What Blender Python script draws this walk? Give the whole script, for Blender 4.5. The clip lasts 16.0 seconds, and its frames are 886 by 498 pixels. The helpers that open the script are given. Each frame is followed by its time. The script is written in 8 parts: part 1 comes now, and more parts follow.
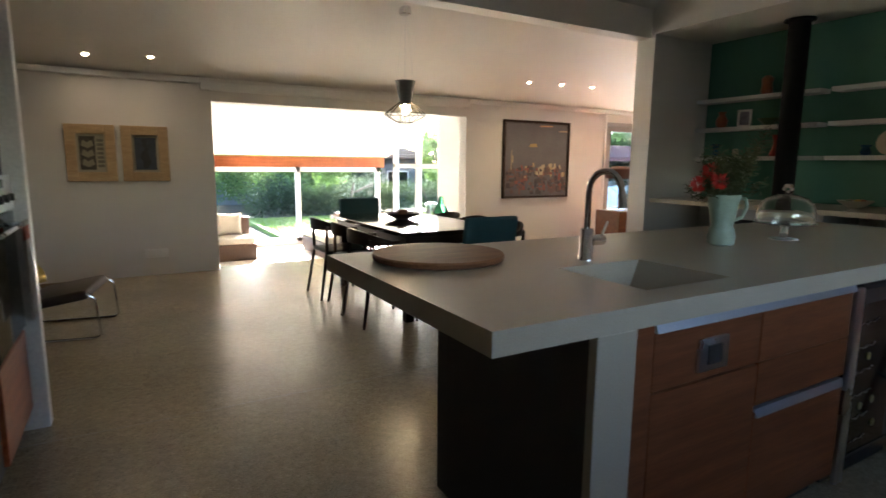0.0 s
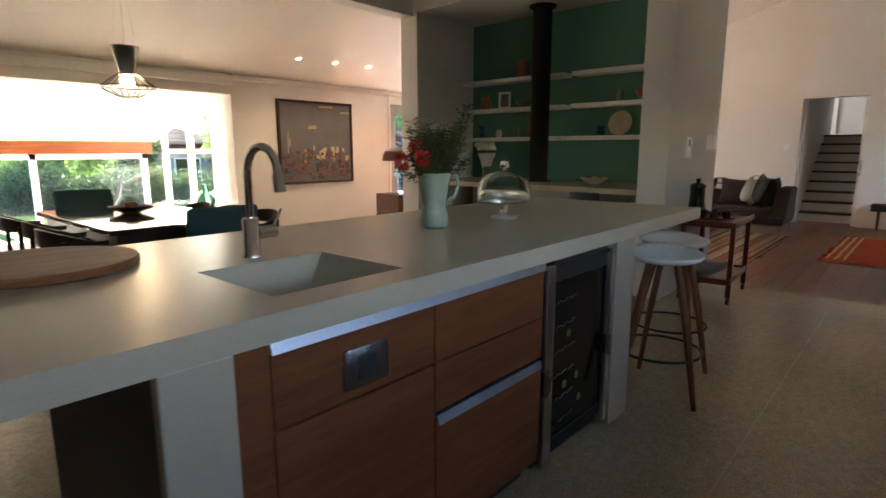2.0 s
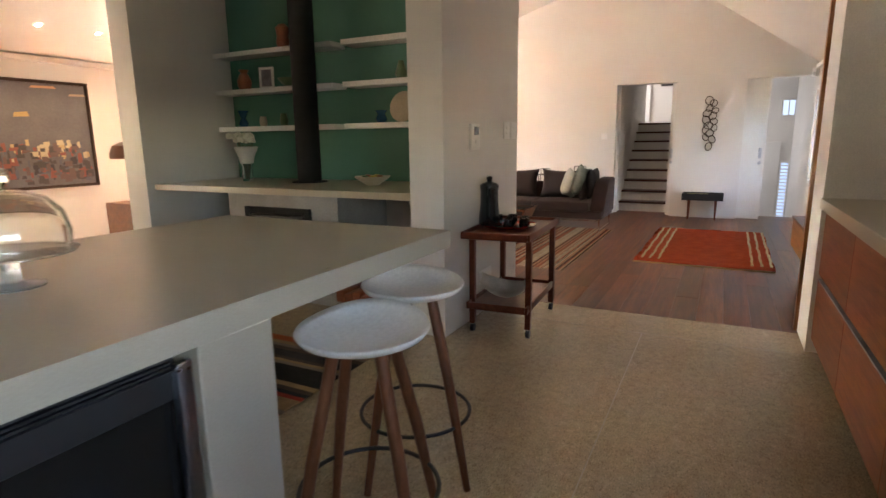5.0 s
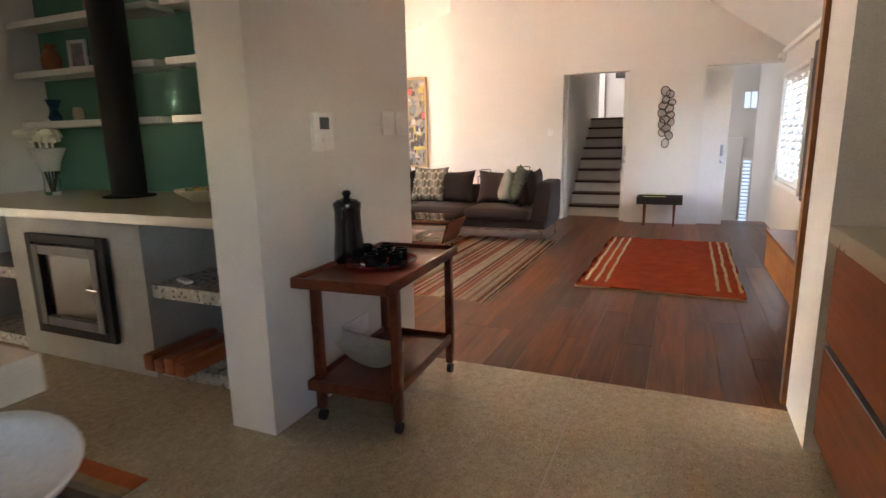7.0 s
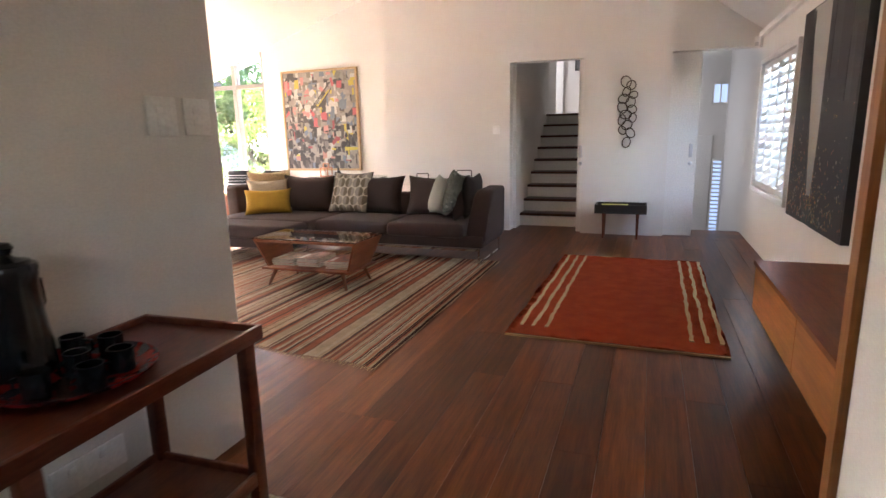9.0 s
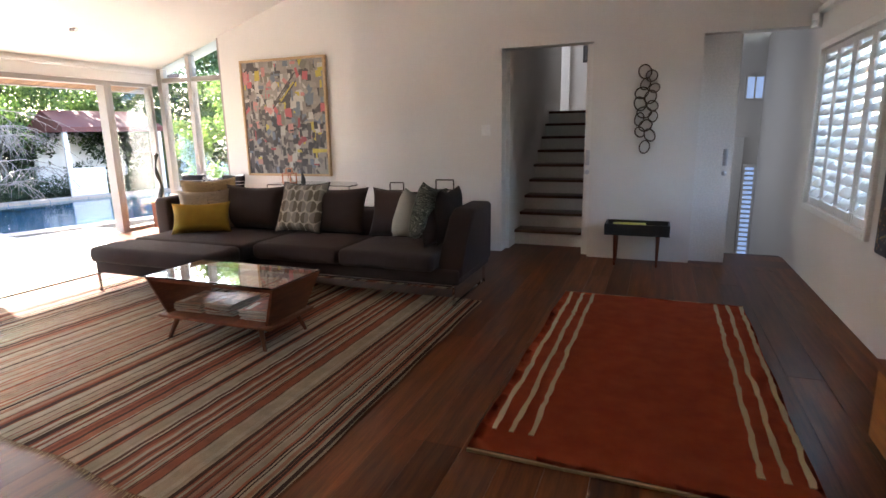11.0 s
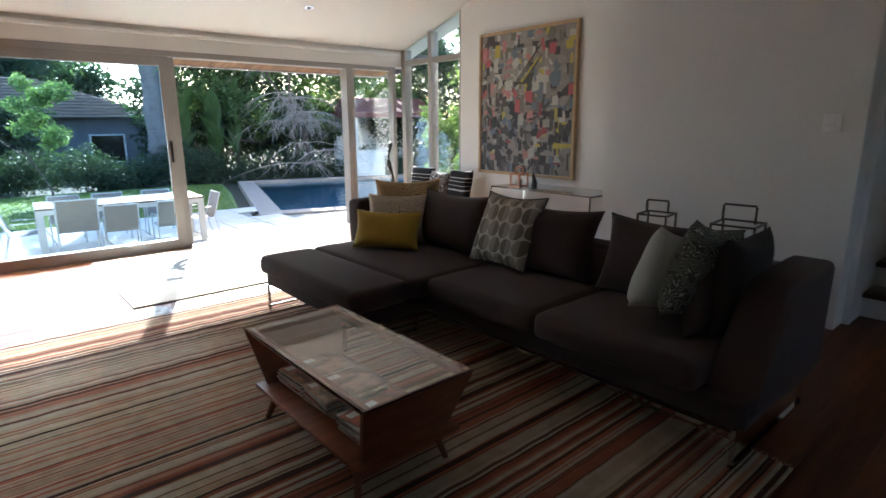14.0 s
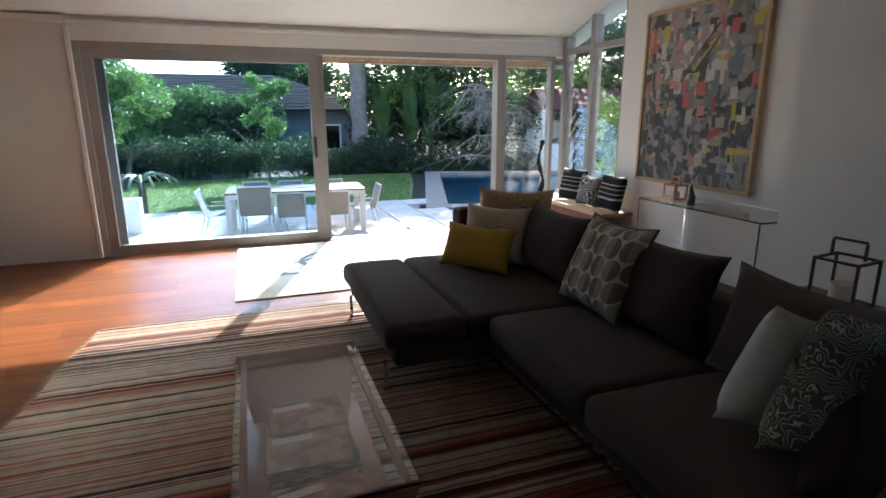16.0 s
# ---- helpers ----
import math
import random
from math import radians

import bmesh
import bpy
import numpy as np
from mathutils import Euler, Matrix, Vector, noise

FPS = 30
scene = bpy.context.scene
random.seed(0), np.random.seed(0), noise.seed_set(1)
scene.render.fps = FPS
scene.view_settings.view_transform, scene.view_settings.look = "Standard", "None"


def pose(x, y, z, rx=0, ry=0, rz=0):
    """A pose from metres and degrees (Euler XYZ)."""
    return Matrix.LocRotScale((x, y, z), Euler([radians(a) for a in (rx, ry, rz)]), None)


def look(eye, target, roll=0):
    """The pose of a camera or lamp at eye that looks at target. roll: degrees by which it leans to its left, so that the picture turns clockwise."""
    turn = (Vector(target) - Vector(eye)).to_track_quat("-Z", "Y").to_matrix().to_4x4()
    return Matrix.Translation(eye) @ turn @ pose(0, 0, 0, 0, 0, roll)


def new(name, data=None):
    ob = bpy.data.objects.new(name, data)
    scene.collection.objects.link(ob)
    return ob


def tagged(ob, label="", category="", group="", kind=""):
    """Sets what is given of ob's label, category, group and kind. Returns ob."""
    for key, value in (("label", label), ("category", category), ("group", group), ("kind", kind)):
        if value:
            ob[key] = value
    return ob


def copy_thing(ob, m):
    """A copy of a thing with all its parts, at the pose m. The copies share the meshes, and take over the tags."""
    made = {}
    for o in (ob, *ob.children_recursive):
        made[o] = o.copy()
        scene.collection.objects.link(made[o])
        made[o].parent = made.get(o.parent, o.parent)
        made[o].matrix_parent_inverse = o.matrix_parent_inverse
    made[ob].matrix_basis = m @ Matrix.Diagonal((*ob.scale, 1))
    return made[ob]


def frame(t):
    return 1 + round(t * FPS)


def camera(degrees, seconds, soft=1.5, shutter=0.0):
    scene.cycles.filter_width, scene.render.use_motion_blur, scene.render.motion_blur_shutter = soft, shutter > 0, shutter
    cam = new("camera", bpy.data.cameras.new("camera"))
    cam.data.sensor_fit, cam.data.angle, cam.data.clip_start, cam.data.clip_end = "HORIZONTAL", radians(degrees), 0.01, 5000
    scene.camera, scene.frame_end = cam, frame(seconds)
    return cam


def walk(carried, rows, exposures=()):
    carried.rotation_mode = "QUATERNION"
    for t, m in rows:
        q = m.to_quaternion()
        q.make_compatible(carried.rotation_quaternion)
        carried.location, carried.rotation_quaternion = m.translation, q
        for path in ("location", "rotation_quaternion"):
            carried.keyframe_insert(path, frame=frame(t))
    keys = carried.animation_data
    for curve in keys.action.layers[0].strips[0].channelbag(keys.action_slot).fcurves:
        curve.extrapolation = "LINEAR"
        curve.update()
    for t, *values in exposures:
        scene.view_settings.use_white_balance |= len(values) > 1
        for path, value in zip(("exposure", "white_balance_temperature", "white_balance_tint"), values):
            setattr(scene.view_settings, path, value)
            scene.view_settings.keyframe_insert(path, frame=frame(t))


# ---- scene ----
cam = camera(78.0, 16.0, 1.5, 0.35)
PATH = [
    (0, (0.834, 0.457, 1.281), (1.818, 2.171, 0.976), 0.5),
    (0.5, (0.965, 0.456, 1.262), (2.124, 2.055, 0.942), 0.3),
    (1, (1.145, 0.45, 1.264), (2.447, 1.93, 0.93), 0.2),
    (1.5, (1.317, 0.432, 1.254), (2.713, 1.821, 0.907), 0.1),
    (2, (1.484, 0.43, 1.249), (2.961, 1.731, 0.895), -0.1),
    (2.5, (1.687, 0.456, 1.256), (3.245, 1.658, 0.895), -0.3),
    (3, (1.908, 0.481, 1.248), (3.539, 1.579, 0.88), -0.5),
    (3.5, (2.183, 0.489, 1.259), (3.869, 1.496, 0.881), -0.7),
    (4, (2.46, 0.499, 1.251), (4.175, 1.453, 0.867), -0.7),
    (6.5, (4.041, 0.521, 1.244), (5.825, 1.335, 0.851), -1.0),
    (7, (4.38, 0.508, 1.235), (6.177, 1.291, 0.838), -1.1),
    (7.5, (4.694, 0.496, 1.228), (6.503, 1.252, 0.832), -1.2),
    (8, (5.014, 0.495, 1.234), (6.832, 1.227, 0.834), -1.1),
    (8.5, (5.334, 0.481, 1.23), (7.161, 1.189, 0.829), -1.2),
    (9, (5.677, 0.475, 1.237), (7.51, 1.165, 0.831), -1.3),
    (11.5, (7.236, 0.73, 1.281), (9.045, 1.468, 0.855), -0.8),
    (12, (7.514, 0.883, 1.252), (9.268, 1.747, 0.832), -0.6),
    (12.5, (7.786, 0.991, 1.301), (9.421, 2.056, 0.864), -0.6),
    (13, (7.985, 1.103, 1.308), (9.51, 2.318, 0.865), -0.3),
    (13.5, (8.318, 1.163, 1.306), (9.722, 2.515, 0.86), -0.5),
    (14, (8.576, 1.272, 1.309), (9.846, 2.751, 0.859), -0.3),
    (14.5, (8.821, 1.29, 1.309), (9.948, 2.879, 0.854), -0.3),
    (15, (9.048, 1.355, 1.336), (10.039, 3.03, 0.875), -0.5),
    (15.5, (9.293, 1.373, 1.35), (10.113, 3.136, 0.881), -0.2),
    (16, (9.518, 1.407, 1.372), (10.159, 3.24, 0.892), -0.2),
]
# seconds, stops, kelvin, tint
EXPOSURES = [(0, 3.72, 6700, 15), (2.5, 4.1, 7400, 19), (4, 4.6, 7600, 20), (6.5, 4.82, 7600, 22), (9, 4.45, 6900, 22), (11.5, 3.3, 6400, 17), (13, 2.65, 6000, 12), (14.8, 2.12, 5800, 10), (16, 1.95, 5700, 10)]
walk(cam, [(t, look(eye, target, roll)) for t, eye, target, roll in PATH], EXPOSURES)

# ---- light ----
SUN_EL, SUN_AZ = 27.2, 20.0
world = bpy.data.worlds.new("sky")
scene.world = world
world.use_nodes = True
wn = world.node_tree
bgn = wn.nodes["Background"]
skyt = wn.nodes.new("ShaderNodeTexSky")
skyt.sky_type = "NISHITA"
skyt.sun_disc = False
skyt.sun_elevation, skyt.sun_rotation = radians(SUN_EL), radians(SUN_AZ)
wn.links.new(skyt.outputs[0], bgn.inputs[0])
bgn.inputs[1].default_value = 0.15
sun = new("sun", bpy.data.lights.new("sun", "SUN"))
sun.data.energy, sun.data.angle, sun.data.color = 5.0, radians(0.53), (1.0, 0.93, 0.82)
sd = Vector((math.sin(radians(SUN_AZ)) * math.cos(radians(SUN_EL)), math.cos(radians(SUN_AZ)) * math.cos(radians(SUN_EL)), math.sin(radians(SUN_EL))))
sun.matrix_world = look(sd * 40, (0, 0, 0))


def area_light(name, place, target, w, h, watts, colour):
    """Sky light that enters by an opening, or added fill where there is none."""
    lamp = new(name, bpy.data.lights.new(name, "AREA"))
    lamp.data.shape, lamp.data.size, lamp.data.size_y = "RECTANGLE", w, h
    lamp.data.energy, lamp.data.color = watts, colour
    lamp.matrix_world = look(place, target)
    return lamp


area_light("sky_light_shutters", (11.65, -0.95, 1.25), (11.65, 6, 1.0), 1.6, 1.3, 0.7, (0.8, 0.9, 1.0))
area_light("sky_light_kitchen", (2.55, -0.72, 1.475), (2.55, 6, 0.8), 2.0, 0.42, 0.1, (0.35, 0.65, 1.0))
# added fill lamp, no window here: brightens the stair risers
area_light("fill_light_landing", (16.3, 3.9, 2.9), (16.3, 0, 2.6), 1.6, 1.2, 3.5, (0.85, 0.92, 1.0))
# added fill lamp inside the hall, not at an opening: lifts its walls
area_light("fill_light_hall", (14.2, 1.0, 1.2), (14.2, -3, 0.4), 1.2, 1.4, 0.7, (0.78, 0.88, 1.0))

# ---- tools ----
def bm_new():
    return bmesh.new()


def box(bm, x0, y0, z0, x1, y1, z1, bev=0.0, seg=2, m=None):
    vs = [bm.verts.new((x, y, z)) for z in (z0, z1) for y in (y0, y1) for x in (x0, x1)]
    fs = [bm.faces.new([vs[i] for i in f]) for f in ((0, 2, 3, 1), (4, 5, 7, 6), (0, 1, 5, 4), (2, 6, 7, 3), (0, 4, 6, 2), (1, 3, 7, 5))]
    if bev:
        es = list({e for f in fs for e in f.edges})
        r = bmesh.ops.bevel(bm, geom=es, offset=bev, segments=seg, profile=0.5, affect="EDGES")
        vs = list({v for f in r["faces"] for v in f.verts} | {v for v in vs if v.is_valid})
    if m is not None:
        bmesh.ops.transform(bm, matrix=m, verts=[v for v in vs if v.is_valid])
    return bm


def ring_frame(p, q):
    d = (q - p).normalized()
    a = d.orthogonal().normalized()
    return a, d.cross(a)


def tube(bm, pts, r, n=8, cap=True):
    """A tube along points; r is a number or one a point."""
    pts = [Vector(p) for p in pts]
    rs = r if isinstance(r, (list, tuple)) else [r] * len(pts)
    rings, a = [], None
    for i, p in enumerate(pts):
        d = (pts[min(i + 1, len(pts) - 1)] - pts[max(i - 1, 0)]).normalized()
        a = d.orthogonal().normalized() if a is None else (a - d * a.dot(d)).normalized()
        b = d.cross(a)
        rings.append([bm.verts.new(p + (a * math.cos(t) + b * math.sin(t)) * rs[i]) for t in [2 * math.pi * k / n for k in range(n)]])
    for u, v in zip(rings, rings[1:]):
        for k in range(n):
            bm.faces.new((u[k], u[(k + 1) % n], v[(k + 1) % n], v[k]))
    if cap:
        bm.faces.new(rings[0][::-1])
        bm.faces.new(rings[-1])
    return bm


def cyl(bm, p, q, r0, r1=None, n=12):
    return tube(bm, [p, q], [r0, r0 if r1 is None else r1], n)


def lathe(bm, prof, x=0, y=0, z=0, n=28):
    rings = [[bm.verts.new((x + r * math.cos(2 * math.pi * k / n), y + r * math.sin(2 * math.pi * k / n), z + h)) for k in range(n)] for r, h in prof]
    for u, v in zip(rings, rings[1:]):
        for k in range(n):
            bm.faces.new((u[k], u[(k + 1) % n], v[(k + 1) % n], v[k]))
    if prof[0][0] > 1e-4:
        bm.faces.new(rings[0][::-1])
    if prof[-1][0] > 1e-4:
        bm.faces.new(rings[-1])
    return bm


def prism(bm, pts, axis, a, b):
    """A flat outline pushed out along x, y or z from a to b."""
    def at(p, v):
        return {"x": (v, p[0], p[1]), "y": (p[0], v, p[1]), "z": (p[0], p[1], v)}[axis]
    u, w = [bm.verts.new(at(p, a)) for p in pts], [bm.verts.new(at(p, b)) for p in pts]
    bm.faces.new(u)
    bm.faces.new(w[::-1])
    for k in range(len(pts)):
        j = (k + 1) % len(pts)
        bm.faces.new((u[j], u[k], w[k], w[j]))
    return bm


def cushion(bm, w, h, t, n=14, sag=0.0, m=None):
    """A stuffed cushion, w along x, h along z, t thick along y, foot at z 0."""
    grid = {}
    for s in (-1, 1):
        for i in range(n + 1):
            for j in range(n + 1):
                u, v = 2 * i / n - 1, 2 * j / n - 1
                edge = i in (0, n) or j in (0, n)
                if s == 1 and edge:
                    grid[s, i, j] = grid[-1, i, j]
                    continue
                puff = ((1 - u ** 4) * (1 - v ** 4)) ** 0.55
                wr = 0.05 * math.sin(5 * u + 3 * v) * puff
                x = w / 2 * u * (1 - 0.09 * (1 - v * v) * abs(u))
                z = h / 2 * v * (1 - 0.09 * (1 - u * u) * abs(v)) + h / 2
                z -= sag * (1 - u * u) * (j / n)
                grid[s, i, j] = bm.verts.new((x, s * t / 2 * puff * (1 + wr), z))
    for s in (-1, 1):
        for i in range(n):
            for j in range(n):
                q = [grid[s, i, j], grid[s, i + 1, j], grid[s, i + 1, j + 1], grid[s, i, j + 1]]
                bm.faces.new(q if s == -1 else q[::-1])
    if m is not None:
        bmesh.ops.transform(bm, matrix=m, verts=list(set(grid.values())))
    return bm


def finish(name, bm, mat, smooth=False):
    bmesh.ops.recalc_face_normals(bm, faces=bm.faces)
    me = bpy.data.meshes.new(name)
    bm.to_mesh(me)
    bm.free()
    me.materials.append(mat)
    if smooth:
        me.shade_smooth()
        if smooth != "all":
            me.set_sharp_from_angle(angle=radians(40))
    return me


def part(name, bm, mat, parent, label="", smooth=True, kind=""):
    ob = new(name, finish(name, bm, mat, smooth))
    ob.parent = parent
    return tagged(ob, label, "", "", kind)


def thing(name, x, y, z, label, category, rz=0.0, group="", kind=""):
    ob = new(name)
    ob.empty_display_size = 0.1
    ob.matrix_world = pose(x, y, z, 0, 0, rz)
    return tagged(ob, label, category, group, kind)


def solid(name, bm, mat, label, category, kind="", smooth=True, group=""):
    return tagged(new(name, finish(name, bm, mat, smooth)), label, category, group, kind)


def structure(name, bm, mat, label, category):
    return solid(name, bm, mat, label, category, "structure", False)


def sheet(name, verts, faces, mat, smooth=False):
    me = bpy.data.meshes.new(name)
    me.from_pydata(verts, [], faces)
    me.materials.append(mat)
    if smooth:
        me.shade_smooth()
    return me


# ---- materials ----
def nodes_of(name):
    m = bpy.data.materials.new(name)
    m.use_nodes = True
    t = m.node_tree
    return m, t, t.nodes["Principled BSDF"]


def ramp_node(t, stops, interp="LINEAR"):
    r = t.nodes.new("ShaderNodeValToRGB")
    r.color_ramp.interpolation = interp
    while len(r.color_ramp.elements) < len(stops):
        r.color_ramp.elements.new(0.5)
    for e, (p, c) in zip(r.color_ramp.elements, stops):
        e.position, e.color = p, (*c, 1)
    return r


def noise_node(t, vec, scale, detail=4.0, rough=0.55):
    n = t.nodes.new("ShaderNodeTexNoise")
    n.inputs["Scale"].default_value, n.inputs["Detail"].default_value, n.inputs["Roughness"].default_value = scale, detail, rough
    if vec is not None:
        t.links.new(vec, n.inputs["Vector"])
    return n


def mapped(t, stretch=(1, 1, 1), coords="Object", vary=0.0):
    c = t.nodes.new("ShaderNodeTexCoord")
    m = t.nodes.new("ShaderNodeMapping")
    m.inputs["Scale"].default_value = stretch
    t.links.new(c.outputs[coords], m.inputs["Vector"])
    if vary:
        i = t.nodes.new("ShaderNodeObjectInfo")
        k = t.nodes.new("ShaderNodeVectorMath")
        k.operation = "SCALE"
        k.inputs[0].default_value = (17.3, 9.1, 5.7)
        t.links.new(i.outputs["Random"], k.inputs["Scale"])
        t.links.new(k.outputs[0], m.inputs["Location"])
    return m.outputs[0]


def mixed(t, a, b, fac, mode="MIX"):
    n = t.nodes.new("ShaderNodeMix")
    n.data_type, n.blend_type = "RGBA", mode
    for sock, val in ((n.inputs[6], a), (n.inputs[7], b), (n.inputs[0], fac)):
        if hasattr(val, "is_linked"):
            t.links.new(val, sock)
        elif isinstance(val, tuple):
            sock.default_value = (*val, 1)
        else:
            sock.default_value = val
    return n.outputs[2]


def bumped(t, b, height, strength, dist=0.01):
    n = t.nodes.new("ShaderNodeBump")
    n.inputs["Strength"].default_value, n.inputs["Distance"].default_value = strength, dist
    t.links.new(height, n.inputs["Height"])
    t.links.new(n.outputs[0], b.inputs["Normal"])


def plain(name, c, c2=None, rough=0.5, metal=0.0, scale=3.0, fine=90.0, bump=0.12, stretch=(1, 1, 1), coat=0.0, vary=0.0, contrast=0.25, spec=0.5):
    """A surface in two tones at two scales, with fine relief."""
    m, t, b = nodes_of(name)
    c2 = c2 or tuple(v * 0.85 for v in c)
    v = mapped(t, stretch, "Object", vary)
    n1, n2 = noise_node(t, v, scale), noise_node(t, v, fine, 3.0)
    r = ramp_node(t, [(0.5 - contrast, c2), (0.5 + contrast, c)])
    t.links.new(n1.outputs["Fac"], r.inputs[0])
    g = ramp_node(t, [(0.3, (0.86, 0.86, 0.86)), (0.7, (1, 1, 1))])
    t.links.new(n2.outputs["Fac"], g.inputs[0])
    t.links.new(mixed(t, r.outputs[0], g.outputs[0], 1.0, "MULTIPLY"), b.inputs["Base Color"])
    rr = t.nodes.new("ShaderNodeMapRange")
    rr.inputs[3].default_value, rr.inputs[4].default_value = max(0.02, rough * 0.82), min(1, rough * 1.18)
    t.links.new(n1.outputs["Fac"], rr.inputs[0])
    t.links.new(rr.outputs[0], b.inputs["Roughness"])
    b.inputs["Metallic"].default_value, b.inputs["Coat Weight"].default_value = metal, coat
    b.inputs["Specular IOR Level"].default_value = spec
    if bump:
        bumped(t, b, n2.outputs["Fac"], bump, 0.004)
    return m


def wood(name, dark, light, rough=0.35, grain=(1.2, 14, 14), vary=1.0, coat=0.0, tone=0.35):
    """Wood with its grain along x (by the stretch given), each piece in a tone of its own."""
    m, t, b = nodes_of(name)
    v = mapped(t, grain, "Object", vary)
    n1, n2 = noise_node(t, v, 1.6, 6, 0.62), noise_node(t, v, 9.0, 4, 0.6)
    r = ramp_node(t, [(0.28, dark), (0.5, tuple((a + c) / 2 for a, c in zip(dark, light))), (0.72, light)])
    t.links.new(n1.outputs["Fac"], r.inputs[0])
    g = ramp_node(t, [(0.35, (0.72, 0.7, 0.68)), (0.65, (1, 1, 1))])
    t.links.new(n2.outputs["Fac"], g.inputs[0])
    col = mixed(t, r.outputs[0], g.outputs[0], 0.8, "MULTIPLY")
    i = t.nodes.new("ShaderNodeObjectInfo")
    k = ramp_node(t, [(0.0, (1 - tone,) * 3), (1.0, (1 + tone * 0.3,) * 3)])
    t.links.new(i.outputs["Random"], k.inputs[0])
    t.links.new(mixed(t, col, k.outputs[0], 1.0, "MULTIPLY"), b.inputs["Base Color"])
    b.inputs["Roughness"].default_value, b.inputs["Coat Weight"].default_value = rough, coat
    b.inputs["Specular IOR Level"].default_value = 0.28
    bumped(t, b, n2.outputs["Fac"], 0.08, 0.003)
    return m


def cloth(name, c, c2=None, weave=420.0, rough=0.92, scale=6.0, bump=0.35):
    m = plain(name, c, c2, rough, 0, scale, weave, bump, contrast=0.3)
    b = m.node_tree.nodes["Principled BSDF"]
    b.inputs["Sheen Weight"].default_value = 0.06
    b.inputs["Specular IOR Level"].default_value = 0.2
    return m


def glass(name, colour=(1, 1, 1), rough=0.0, ior=1.45):
    m, t, b = nodes_of(name)
    b.inputs["Base Color"].default_value = (*colour, 1)
    b.inputs["Transmission Weight"].default_value, b.inputs["Roughness"].default_value, b.inputs["IOR"].default_value = 1, rough, ior
    return m


def glow(name, c, power):
    m, t, b = nodes_of(name)
    b.inputs["Base Color"].default_value = (*c, 1)
    b.inputs["Emission Color"].default_value, b.inputs["Emission Strength"].default_value = (*c, 1), power
    return m


def striped(name, colours, axis, freq, rough=0.95, wobble=0.02, weave=300.0, seed=0.0, sharp=True):
    """Cloth in stripes of many widths and colours across one axis."""
    m, t, b = nodes_of(name)
    c = t.nodes.new("ShaderNodeTexCoord")
    s = t.nodes.new("ShaderNodeSeparateXYZ")
    t.links.new(c.outputs["Object"], s.inputs[0])
    w = noise_node(t, c.outputs["Object"], 3.0, 3)
    k = t.nodes.new("ShaderNodeMath")
    k.operation, k.inputs[1].default_value = "MULTIPLY_ADD", wobble
    t.links.new(w.outputs["Fac"], k.inputs[0])
    t.links.new(s.outputs[axis], k.inputs[2])
    n = t.nodes.new("ShaderNodeTexNoise")
    n.noise_dimensions = "1D"
    n.inputs["Scale"].default_value, n.inputs["Detail"].default_value = freq * 0.35, 0.0
    t.links.new(k.outputs[0], n.inputs["W"])
    warp = t.nodes.new("ShaderNodeMath")
    warp.operation, warp.inputs[1].default_value, warp.inputs[2].default_value = "MULTIPLY_ADD", 3.2, seed * 31
    t.links.new(n.outputs["Fac"], warp.inputs[0])
    run_ = t.nodes.new("ShaderNodeMath")
    run_.operation, run_.inputs[1].default_value = "MULTIPLY_ADD", freq
    t.links.new(k.outputs[0], run_.inputs[0])
    t.links.new(warp.outputs[0], run_.inputs[2])
    step_ = t.nodes.new("ShaderNodeMath")
    step_.operation = "FLOOR"
    t.links.new(run_.outputs[0], step_.inputs[0])
    pick_ = t.nodes.new("ShaderNodeTexWhiteNoise")
    pick_.noise_dimensions = "1D"
    t.links.new(step_.outputs[0], pick_.inputs["W"])
    r = ramp_node(t, [(i / len(colours), col) for i, col in enumerate(colours)], "CONSTANT")
    t.links.new(pick_.outputs["Value"], r.inputs[0])
    f = noise_node(t, c.outputs["Object"], weave, 2)
    f2 = noise_node(t, c.outputs["Object"], 14, 3)
    g = ramp_node(t, [(0.3, (0.85, 0.85, 0.85)), (0.7, (1.12, 1.12, 1.12))])
    t.links.new(f2.outputs["Fac"], g.inputs[0])
    g2 = ramp_node(t, [(0.3, (0.8, 0.8, 0.8)), (0.7, (1.08, 1.08, 1.08))])
    t.links.new(f.outputs["Fac"], g2.inputs[0])
    t.links.new(mixed(t, mixed(t, r.outputs[0], g.outputs[0], 1.0, "MULTIPLY"), g2.outputs[0], 1.0, "MULTIPLY"), b.inputs["Base Color"])
    b.inputs["Roughness"].default_value = rough
    b.inputs["Specular IOR Level"].default_value = 0.2
    bumped(t, b, f.outputs["Fac"], 0.5, 0.004)
    return m


